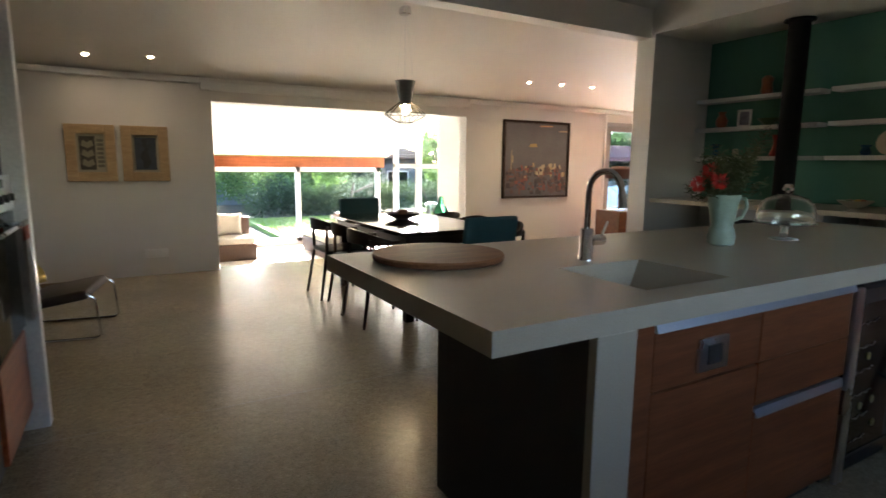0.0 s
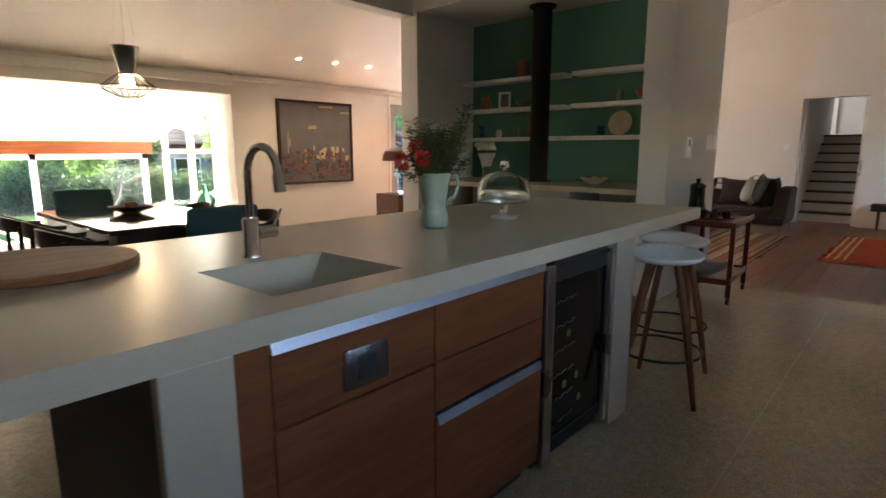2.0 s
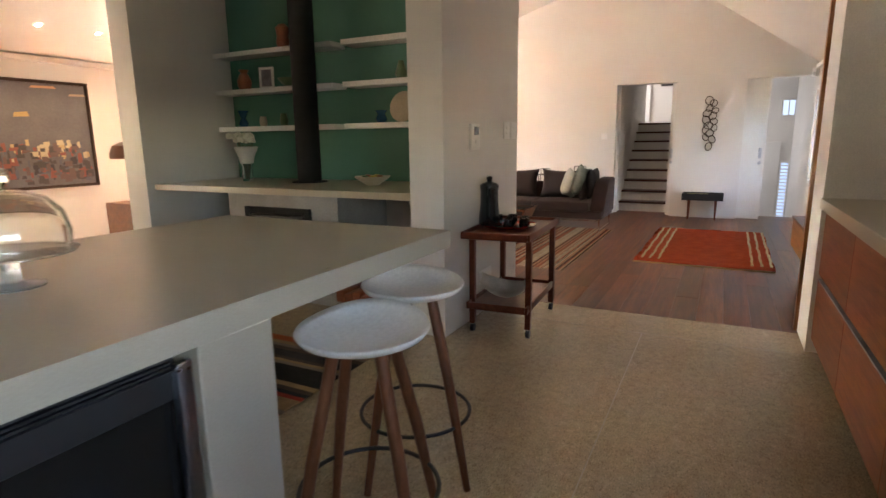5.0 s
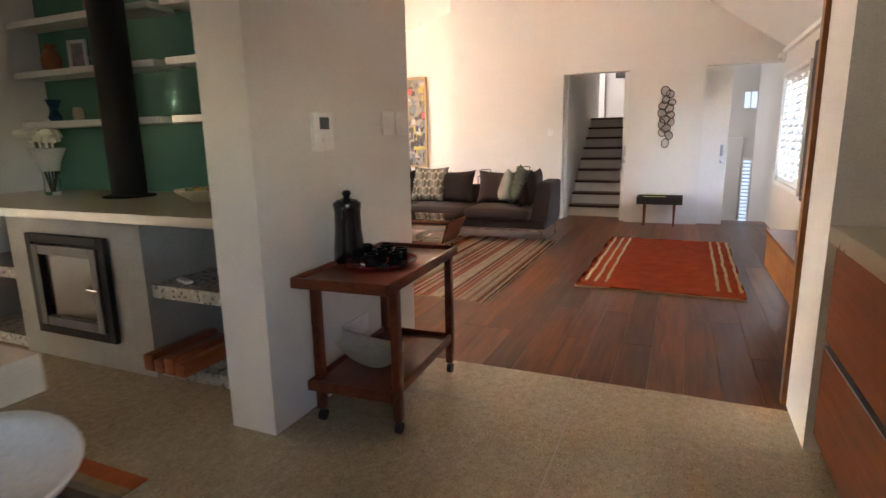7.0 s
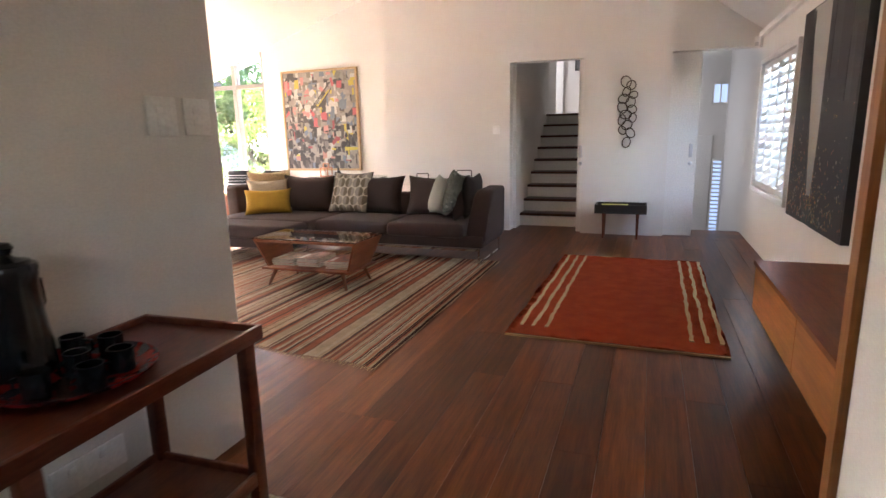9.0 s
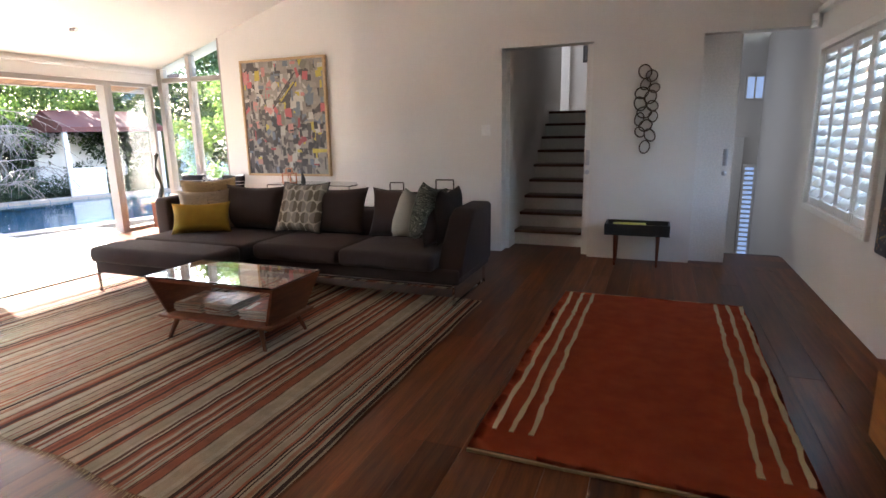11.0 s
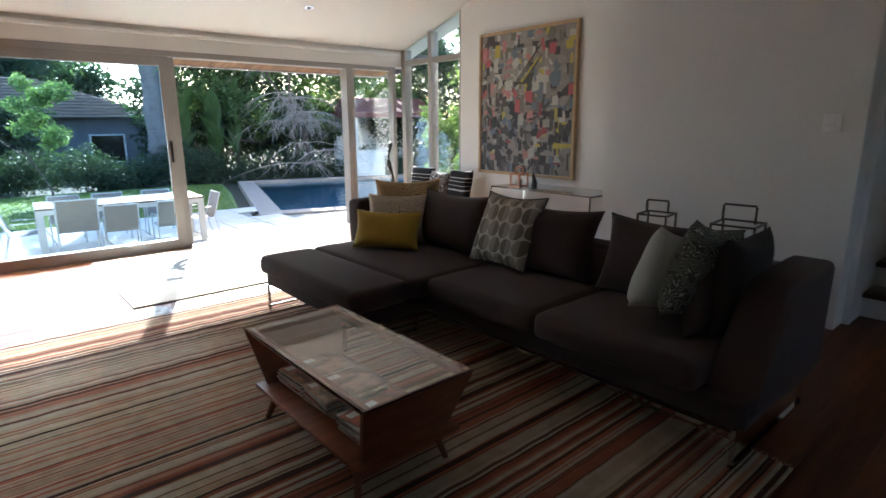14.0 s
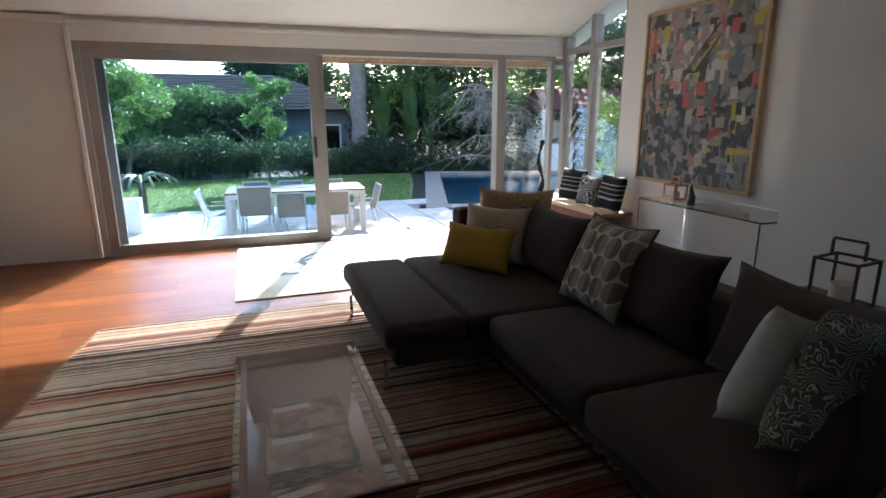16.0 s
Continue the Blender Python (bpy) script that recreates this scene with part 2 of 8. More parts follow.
def terrazzo(name, base, dark, light, rough, chip=140.0, big=1.2, coat=0.0):
    """Ground concrete with its stones showing."""
    m, t, b = nodes_of(name)
    v = mapped(t)
    cell = t.nodes.new("ShaderNodeTexVoronoi")
    cell.inputs["Scale"].default_value = chip
    t.links.new(v, cell.inputs["Vector"])
    sep = t.nodes.new("ShaderNodeSeparateColor")
    t.links.new(cell.outputs["Color"], sep.inputs[0])
    r = ramp_node(t, [(0.0, dark), (0.25, base), (0.8, base), (1.0, light)])
    t.links.new(sep.outputs[0], r.inputs[0])
    n1, n2 = noise_node(t, v, big, 5), noise_node(t, v, 24, 4)
    g = ramp_node(t, [(0.3, (0.78, 0.78, 0.78)), (0.7, (1.08, 1.06, 1.03))])
    t.links.new(n1.outputs["Fac"], g.inputs[0])
    g2 = ramp_node(t, [(0.3, (0.82, 0.82, 0.82)), (0.7, (1.05, 1.05, 1.05))])
    t.links.new(n2.outputs["Fac"], g2.inputs[0])
    t.links.new(mixed(t, mixed(t, r.outputs[0], g.outputs[0], 1.0, "MULTIPLY"), g2.outputs[0], 1.0, "MULTIPLY"), b.inputs["Base Color"])
    rr = t.nodes.new("ShaderNodeMapRange")
    rr.inputs[3].default_value, rr.inputs[4].default_value = rough * 0.7, rough * 1.35
    t.links.new(n2.outputs["Fac"], rr.inputs[0])
    t.links.new(rr.outputs[0], b.inputs["Roughness"])
    b.inputs["Coat Weight"].default_value = coat
    bumped(t, b, n2.outputs["Fac"], 0.03, 0.004)
    return m


WHITE = plain("white_wall_paint", (0.775, 0.75, 0.71), (0.735, 0.71, 0.67), 0.75, scale=1.2, fine=160, bump=0.08)
CEIL = plain("ceiling_paint", (0.80, 0.78, 0.74), (0.77, 0.75, 0.71), 0.6, scale=0.8, fine=120, bump=0.04)
GREEN = plain("green_wall_paint", (0.085, 0.25, 0.185), (0.076, 0.23, 0.168), 0.7, scale=1.5, fine=140, bump=0.08)
TRIM = plain("white_gloss_paint", (0.80, 0.79, 0.76), (0.77, 0.76, 0.73), 0.35, scale=2, fine=60, bump=0.04)
CONCRETE_FLOOR = terrazzo("polished_concrete", (0.42, 0.35, 0.24), (0.26, 0.21, 0.135), (0.58, 0.5, 0.37), 0.22, 230)
COUNTER = plain("pale_stone_worktop", (0.46, 0.405, 0.31), (0.43, 0.375, 0.285), 0.3, scale=4, fine=220, bump=0.02)
GREY_CONC = plain("grey_concrete", (0.36, 0.35, 0.33), (0.27, 0.265, 0.25), 0.7, scale=5, fine=60, bump=0.2)
TERRAZZO = terrazzo("chipped_terrazzo_edge", (0.42, 0.41, 0.38), (0.06, 0.055, 0.05), (0.6, 0.58, 0.53), 0.6, 55)
PLANK = wood("jarrah_floorboard", (0.075, 0.019, 0.006), (0.235, 0.073, 0.021), 0.3, (1.1, 16, 16), tone=0.45, coat=0.0)
PLANK.node_tree.nodes["Principled BSDF"].inputs["Specular IOR Level"].default_value = 0.16
JARRAH = wood("red_timber_veneer", (0.24, 0.06, 0.02), (0.40, 0.115, 0.04), 0.38, (1.4, 1.4, 18))
DRAWER_WOOD = wood("cherry_drawer_front", (0.14, 0.042, 0.016), (0.24, 0.08, 0.031), 0.42, (1.2, 6, 18), tone=0.15)
TEAK = wood("oiled_teak", (0.15, 0.042, 0.016), (0.28, 0.09, 0.035), 0.38, (2, 14, 14), tone=0.12)
TEAK_Z = wood("upright_teak", (0.14, 0.05, 0.022), (0.27, 0.105, 0.045), 0.4, (14, 14, 2), tone=0.1)
ORANGE_WOOD = wood("amber_timber_panel", (0.30, 0.105, 0.03), (0.46, 0.19, 0.06), 0.35, (10, 10, 0.8), tone=0.1)
AMBER_X = wood("amber_timber_front", (0.30, 0.105, 0.03), (0.46, 0.19, 0.06), 0.35, (0.8, 10, 10), tone=0.1)
MAHOGANY = wood("dark_mahogany", (0.11, 0.026, 0.012), (0.21, 0.055, 0.024), 0.3, (3, 14, 14), tone=0.1, coat=0.2)
DARKWOOD = wood("dark_stained_timber", (0.022, 0.013, 0.009), (0.06, 0.034, 0.022), 0.35, (3, 12, 12), tone=0.1)
BOARD = wood("acacia_board", (0.17, 0.065, 0.027), (0.33, 0.15, 0.067), 0.5, (1.5, 12, 12), tone=0.0)
PALE_WOOD = wood("pale_oak", (0.48, 0.32, 0.17), (0.62, 0.45, 0.26), 0.5, (2, 14, 14), tone=0.1)
TREAD = wood("stair_tread_timber", (0.055, 0.02, 0.011), (0.12, 0.045, 0.024), 0.35, (14, 1.2, 14), tone=0.1)
CHROME = plain("chrome", (0.78, 0.78, 0.8), (0.72, 0.72, 0.74), 0.08, 1.0, 4, 60, 0.0)
STEEL = plain("brushed_steel", (0.60, 0.62, 0.66), (0.54, 0.56, 0.60), 0.28, 1.0, 4, 200, 0.0)
# aluminium rails, the window's blue reflection put into the metal colour
RAIL = plain("blue_reflection_rail", (0.42, 0.46, 0.54), (0.38, 0.42, 0.50), 0.48, 1.0, 4, 200, 0.0)
ALU = plain("aluminium_frame_paint", (0.36, 0.335, 0.31), (0.32, 0.30, 0.28), 0.45, 0.0, 3, 90, 0.03)
BLACK = plain("matt_black", (0.022, 0.021, 0.02), (0.014, 0.013, 0.013), 0.5, 0, 6, 80, 0.05)
FLUE = plain("black_flue_paint", (0.013, 0.012, 0.0115), (0.009, 0.0085, 0.008), 0.75, 0, 3, 60, 0.06, spec=0.25)
BLACK_GLOSS = plain("black_glaze", (0.018, 0.017, 0.017), (0.01, 0.01, 0.01), 0.16, 0, 5, 40, 0.05)
DARK_GLASS = plain("tinted_glass", (0.016, 0.014, 0.013), (0.01, 0.009, 0.008), 0.06, 0, 2, 20, 0.0)
DARK_PANEL = plain("dark_brown_laminate", (0.055, 0.042, 0.034), (0.045, 0.034, 0.028), 0.5, 0, 4, 120, 0.05)
CHARCOAL = cloth("charcoal_wool", (0.040, 0.033, 0.031), (0.028, 0.023, 0.022), 500)
GLASS = glass("clear_glass", (0.97, 1.0, 0.985))
PRESSED = glass("pressed_glass", (0.95, 0.97, 0.96), 0.03)
PRESSED.node_tree.nodes["Principled BSDF"].inputs["Transmission Weight"].default_value = 0.82
# clear panes; the blue tint stands in for their bluish reflection
PANE = glass("blue_reflection_glass", (0.77, 0.90, 1.0), ior=1.2)
WHITE_PLASTIC = plain("white_plastic", (0.87, 0.86, 0.83), (0.84, 0.83, 0.80), 0.42, 0, 4, 80, 0.02)
CREAM_WOOL = cloth("cream_wool", (0.60, 0.45, 0.27), (0.50, 0.36, 0.20), 300)
RED_WOOL = plain("red_wool_pile", (0.60, 0.125, 0.048), (0.42, 0.062, 0.024), 0.95, 0, 9, 260, 0.6, contrast=0.3, spec=0.1)

# ---- structure ----
EAVE_N, EAVE_S, RIDGE_Y = 7.46, -0.6, 1.8


def roof_z(y):
    return 2.24 + 0.3 * (EAVE_N - y) if y >= RIDGE_Y else 2.26 + 0.7 * (y - EAVE_S)


def gable(bm, x0, x1, y0, y1, z0, lift=0.02):
    """A wall across the house that ends under the sloping ceiling."""
    pts = [(y0, z0), (y1, z0), (y1, roof_z(y1) + lift)]
    if y0 < RIDGE_Y < y1:
        pts.append((RIDGE_Y, roof_z(RIDGE_Y) + lift))
    pts.append((y0, roof_z(y0) + lift))
    return prism(bm, pts, "x", x0, x1)


# ceiling: one sheet with two pitches, and a ceiling to the sunroom
bm = bm_new()
prism(bm, [(EAVE_S - 0.3, roof_z(EAVE_S - 0.3)), (RIDGE_Y, roof_z(RIDGE_Y)), (EAVE_N + 0.21, roof_z(EAVE_N + 0.21)), (EAVE_N + 0.21, roof_z(EAVE_N + 0.21) + 0.2),
           (RIDGE_Y, roof_z(RIDGE_Y) + 0.2), (EAVE_S - 0.3, roof_z(EAVE_S - 0.3) + 0.2)], "x", -1.7, 13.5)
structure("ceiling", bm, CEIL, "white painted plasterboard ceiling rising to a ridge", "ceiling")
bm = bm_new()
prism(bm, [(7.66, 2.75), (12.5, 1.44), (12.5, 1.6), (7.66, 2.9)], "x", 0.2, 6.2)
structure("ceiling_sunroom", bm, CEIL, "white sloping ceiling over the sunken sunroom", "ceiling")

# walls
def wall(name, boxes, mat=WHITE, label="smooth white painted wall"):
    b = bm_new()
    for q in boxes:
        box(b, *q)
    return structure(name, b, mat, label, "wall")


wall("wall_dining_west", [(-1.7, 7.45, 0, 1.735, 7.65, 2.26)])
wall("wall_dining_header", [(1.735, 7.45, 1.985, 5.23, 7.65, 2.75)], label="white lintel over the wide opening to the sunroom")
wall("wall_dining_east", [(5.23, 7.45, 0, 8.08, 7.65, 2.26)])
wall("wall_garden_header", [(8.08, 7.45, 2.03, 13.34, 7.65, 2.26)], label="white wall over the sliding doors")
wall("wall_west", [(-1.7, -0.8, 0, -1.5, 7.45, 4.1)])
# unseen wall; the last block narrows its window to dim the island front
wall("wall_kitchen_south", [(-1.5, -0.8, 0, 1.5, -0.6, 2.4), (5.0, -0.8, 0, 7.1, -0.6, 2.4), (1.5, -0.8, 0, 5.0, -0.6, 1.25), (1.5, -0.8, 1.7, 5.0, -0.6, 2.4), (3.6, -0.8, 1.25, 5.0, -0.6, 1.7)])
wall("wall_living_south", [(7.1, -0.8, 0, 10.92, -0.6, 2.4), (12.42, -0.8, 0, 15.4, -0.6, 2.4), (10.92, -0.8, 0, 12.42, -0.6, 0.64), (10.92, -0.8, 1.88, 12.42, -0.6, 2.4)])
b = bm_new()
gable(b, 6.74, 7.13, -0.6, 0.0, 0)
structure("wall_passage_jamb", b, WHITE, "white wall end beside the passage", "wall")
b = bm_new()
gable(b, 13.14, 13.34, 3.9, 6.25, 0)
box(b, 13.14, 6.25, 0, 13.34, 7.45, 0.45)
structure("wall_art", b, WHITE, "white wall with the large painting", "wall")
for name, q in (("wall_stair_north", (12.62, 12.8, 2.15, 3.9, 0)), ("wall_stair_pier", (12.62, 12.8, 0.284, 1.243, 0)), ("wall_hall_head", (12.62, 12.8, -0.6, 0.284, 2.1)), ("wall_stair_head", (12.62, 12.8, 1.243, 2.15, 2.1))):
    b = bm_new()
    gable(b, *q)
    structure(name, b, WHITE, "white gable wall beside the two doorways", "wall")
wall("wall_stair_return", [(12.8, 3.72, 0, 13.14, 3.9, 3.4)])

# hearth wall with its niche
for name, q in (("wall_hearth_south", (6.05, 7.39, 2.03, 2.268, 0)), ("wall_hearth_north", (6.05, 7.39, 4.83, 5.08, 0)), ("wall_hearth_back", (7.07, 7.39, 2.268, 4.83, 0)), ("wall_hearth_head", (6.05, 7.07, 2.268, 4.83, 2.74))):
    b = bm_new()
    gable(b, *q)
    structure(name, b, WHITE, "thick white wall around the fireplace niche", "wall")
b = bm_new()
box(b, 7.055, 2.271, 0.915, 7.068, 4.827, 2.737)
structure("wall_green", b, GREEN, "sea-green painted back of the niche", "wall")
b = bm_new()
box(b, -1.5, 4.88, 2.70, 6.05, 5.08, 3.05)
structure("beam", b, CEIL, "white boxed ceiling beam", "beam")

# sunroom shell
wall("wall_sunroom", [(0.2, 7.66, -0.5, 0.4, 12.5, 2.9), (6.0, 7.66, -0.5, 6.2, 9.6, 2.75), (6.0, 9.6, -0.5, 6.2, 11.75, -0.3), (0.2, 12.5, -0.7, 6.2, 12.7, -0.42)])
b = bm_new()
box(b, 0.4, 12.44, 1.2, 6.1, 12.56, 1.42, 0.006)
structure("timber_beam", b, JARRAH, "red-brown timber beam over the sunroom windows", "beam")

# floors
b = bm_new()
box(b, -1.7, -0.8, -0.7, 7.075, 7.66, 0.0)
floor_c = structure("floor", b, CONCRETE_FLOOR, "polished grey-brown concrete floor with fine stones", "floor")
for x0, y0, x1, y1 in [(-1.5, 3.4, 6.0, 3.404), (2.9, 3.4, 2.904, 7.6), (6.66, -0.5, 6.664, 2.07), (-1.5, 0.9, 6.66, 0.904)]:
    b = bm_new()
    box(b, x0, y0, -0.004, x1, y1, 0.0006)
    part("joint", b, plain("joint_filler", (0.36, 0.33, 0.27), rough=0.5), floor_c, smooth=False)
b = bm_new()
box(b, 7.075, -0.8, -0.7, 13.3, 7.66, -0.02)
floor_w = structure("floor_timber", b, DARKWOOD, "wide dark red jarrah floorboards", "floor")
b = bm_new()
box(b, 0.3, 7.66, -0.7, 6.2, 12.6, -0.5)
structure("floor_sunroom", b, plain("pale_limestone", (0.62, 0.57, 0.48), (0.55, 0.5, 0.42), 0.4, scale=3), "pale stone floor of the sunken sunroom", "floor")
for k in range(2):
    b = bm_new()
    box(b, 1.66, 7.66, -0.5, 5.21, 8.3 - 0.3 * k, -0.33 + 0.165 * k)
    structure("step", b, CONCRETE_FLOOR, "concrete step down to the sunroom", "step")

# cornices and skirtings
def trim(name, q, label, mat=TRIM):
    b = bm_new()
    box(b, *q, bev=0.008)
    return structure(name, b, mat, label, "trim")


trim("cornice_dining_west", (-1.5, 7.40, 2.17, 1.62, 7.45, 2.235), "white plaster cornice")
trim("cornice_dining", (1.62, 7.38, 2.10, 5.25, 7.45, 2.20), "white moulding over the opening")
trim("cornice_dining_east", (5.25, 7.40, 2.17, 8.06, 7.45, 2.235), "white plaster cornice")
trim("cornice_garden", (8.06, 7.42, 2.16, 13.12, 7.45, 2.2), "thin white cornice over the sliding doors")
trim("cornice_south", (7.4, -0.6, 2.18, 12.6, -0.55, 2.235), "white plaster cornice")
trim("corner_bead", (8.04, 7.43, 0, 8.085, 7.449, 2.16), "white plaster corner")

# floorboards along x
random.seed(5)
plank_meshes = {}
y, row = -0.6, 0
while y < 7.44:
    w = 0.172
    x = 7.077
    first = True
    while x < 13.12:
        L = random.choice((1.2, 1.8, 2.4, 3.0)) if not first else random.choice((0.6, 1.2, 1.8, 2.4))
        first = False
        L = min(L, 13.13 - x)
        if 13.13 - x - L < 0.3:
            L = 13.13 - x
        key = round(L, 2)
        if key not in plank_meshes:
            b = bm_new()
            box(b, 0.0006, 0.0006, -0.018, L - 0.0006, w - 0.0008, 0)
            plank_meshes[key] = finish("plank", b, PLANK)
        ob = new("plank", plank_meshes[key])
        ob.parent = floor_w
        ob.location = (x, y, -0.0005 * random.random())
        x += L
    y += w

# ---- sliding doors and louvres to the garden ----
def framed(bm, x0, z0, x1, z1, y0, y1, w, wb=None):
    wb = wb or w
    box(bm, x0, y0, z0, x0 + w, y1, z1, 0.004, 1)
    box(bm, x1 - w, y0, z0, x1, y1, z1, 0.004, 1)
    box(bm, x0 + w, y0, z1 - w, x1 - w, y1, z1, 0.004, 1)
    box(bm, x0 + w, y0, z0, x1 - w, y1, z0 + wb, 0.004, 1)


def pane_of(parent, q, mat=PANE, name="pane"):
    b = bm_new()
    box(b, *q)
    # with PANE, the blue of the reflection is in the glass colour
    ob = part(name, b, mat, parent, "clear glass", smooth=False)
    ob.visible_shadow = False
    return ob


win = thing("window_1", 8.08, 7.45, 0, "wide aluminium sliding door, one leaf slid open to the garden", "sliding door", kind="structure")
b = bm_new()
framed(b, 0, -0.015, 4.3, 2.03, 0.02, 0.17, 0.06, 0.02)
part("window_frame", b, ALU, win, "grey aluminium frame", False)
for k, (x0, y0) in enumerate(((0.06, 0.03), (0.13, 0.09))):
    leaf = thing("sliding_leaf", 0, 0, 0, "", "")
    leaf.parent = win
    leaf.matrix_world = pose(8.08, 7.45, 0)
    b = bm_new()
    framed(b, x0, 0.006, x0 + 2.12, 1.97, y0, y0 + 0.045, 0.09, 0.1)
    part("leaf_frame", b, ALU, leaf, "grey aluminium frame", False)
    pane_of(leaf, (x0 + 0.085, y0 + 0.018, 0.1, x0 + 2.04, y0 + 0.026, 1.89))
    if k == 0:
        b = bm_new()
        box(b, 2.11, 0.012, 0.92, 2.135, 0.03, 1.14, 0.005)
        part("latch", b, BLACK, leaf, "dark latch")

louvre = thing("window_2", 12.38, 7.45, 0, "tall glass louvre window beside the sliding door", "louvre window", kind="structure")
b = bm_new()
framed(b, 0, 0, 0.70, 2.03, 0.02, 0.14, 0.05, 0.05)
part("window_frame", b, ALU, louvre, "grey aluminium frame", False)
random.seed(2)
for k in range(13):
    b = bm_new()
    box(b, 0.055, -0.003, -0.08, 0.645, 0.003, 0.08, m=pose(0, 0.08, 0.14 + k * 0.145, -16))
    p = part("louvre_blade", b, GLASS, louvre, "clear glass blade", False)
    p.visible_shadow = False

east = thing("window_3", 13.14, 6.25, 0, "tall louvre windows with raked glass above", "louvre window", kind="structure")
b = bm_new()
for y0, y1 in ((0, 0.05), (0.57, 0.64), (1.12, 1.2)):
    box(b, 0.02, y0, 0.45, 0.14, y1, roof_z(6.25 + y1) , 0.003, 1)
for y0, y1 in ((0.05, 0.57), (0.64, 1.12)):
    box(b, 0.03, y0, 2.05, 0.13, y1, 2.11)
    box(b, 0.03, y0, 0.45, 0.13, y1, 0.5)
part("window_frame", b, ALU, east, "grey aluminium frame", False)
for y0, y1 in ((0.05, 0.57), (0.64, 1.12)):
    b = bm_new()
    prism(b, [(y0, 2.11), (y1, 2.11), (y1, roof_z(6.25 + y1)), (y0, roof_z(6.25 + y0))], "x", 0.07, 0.076)
    part("pane", b, PANE, east, "raked glass tinted for its blue reflection", False).visible_shadow = False
    for k in range(10):
        b = bm_new()
        box(b, -0.003, y0, -0.08, 0.003, y1, 0.08, m=pose(0.08, 0, 0.58 + k * 0.147, 0, 16))
        part("louvre_blade", b, GLASS, east, "clear glass blade", False).visible_shadow = False

# sunroom windows
sun_w = thing("window_4", 0.4, 12.5, -0.42, "white framed sunroom windows looking into the garden", "window", kind="structure")
b = bm_new()
for x0 in (0, 1.6, 3.62, 5.5):
    box(b, x0, -0.03, 0, x0 + 0.1, 0.06, 1.62)
box(b, 0, -0.03, 1.52, 5.6, 0.06, 1.62)
box(b, 0, -0.03, 0, 5.6, 0.06, 0.08)
part("window_frame", b, TRIM, sun_w, "white frame", False)
for x0, x1 in ((0.1, 1.6), (1.7, 3.62), (3.72, 5.5)):
    pane_of(sun_w, (x0, 0.01, 0.08, x1, 0.016, 1.52))
sun_e = thing("window_5", 6.06, 9.6, -0.3, "white framed corner window of the sunroom", "window", kind="structure")
b = bm_new()
for y0 in (0.0, 0.95, 2.05):
    box(b, -0.05, y0, 0, 0.05, y0 + 0.1, 2.62 - 0.27 * y0)
for z0 in (0, 1.5):
    box(b, -0.05, 0, z0, 0.05, 2.15, z0 + 0.09)
part("window_frame", b, TRIM, sun_e, "white frame", False)
for y0, y1 in ((0.1, 0.95), (1.05, 2.05)):
    pane_of(sun_e, (0, y0, 0.09, 0.006, y1, 1.5))
    pane_of(sun_e, (0, y0, 1.59, 0.006, y1, 2.6 - 0.27 * y1))

# ---- stairwell ----
b = bm_new()
box(b, 12.8, 2.11, 0, 16.0, 2.25, 4.2)
box(b, 12.8, 1.13, 0, 15.1, 1.243, 4.2)
box(b, 15.1, 0.6, 1.6, 15.2, 1.243, 4.2)
box(b, 17.4, 0.6, 1.6, 17.6, 4.0, 4.2)
box(b, 15.2, 0.5, 1.6, 17.4, 0.6, 4.2)
box(b, 15.2, 4.0, 1.6, 17.4, 4.1, 4.2)
box(b, 15.1, 2.25, 1.6, 15.2, 4.0, 4.2)
box(b, 12.8, 0.5, 4.2, 17.6, 4.1, 4.3)
structure("wall_stairwell", b, WHITE, "white stairwell walls", "wall")
stair = thing("staircase", 12.76, 1.243, 0, "straight staircase with dark timber treads and white risers", "staircase", kind="structure")
for k in range(9):
    b = bm_new()
    box(b, 0.31 + 0.247 * k, 0.002, 0.172 * k if k else 0.001, 0.335 + 0.247 * k, 0.865, 0.172 * (k + 1) - 0.034)
    part("riser", b, TRIM, stair, "white painted riser", False)
    b = bm_new()
    box(b, 0.28 + 0.247 * k, 0.001, 0.172 * (k + 1) - 0.034, 0.565 + 0.247 * k, 0.866, 0.172 * (k + 1), 0.006)
    part("tread", b, TREAD, stair, "dark timber tread")
b = bm_new()
box(b, 15.1, 0.6, 1.40, 17.4, 4.0, 1.55)
structure("floor_landing", b, TREAD, "dark timber landing", "floor")
b = bm_new()
box(b, 17.34, 2.18, 1.602, 17.398, 2.3, 3.7)
box(b, 17.34, 2.95, 1.602, 17.398, 3.05, 3.7)
box(b, 17.36, 2.3, 1.602, 17.39, 2.95, 3.66)
structure("door_3", b, TRIM, "white panelled door on the landing", "door")
pic = thing("framed_picture", 17.37, 1.72, 2.75, "small dark picture on the landing wall", "picture")
b = bm_new()
box(b, -0.02, -0.24, -0.3, 0.02, 0.24, 0.35, 0.005)
part("frame", b, BLACK, pic, "thin black frame")
b = bm_new()
box(b, -0.024, -0.2, -0.26, -0.021, 0.2, 0.31)
part("print", b, plain("dark_print", (0.12, 0.11, 0.11), (0.03, 0.03, 0.035), 0.5, scale=9), pic, "dark print", False)

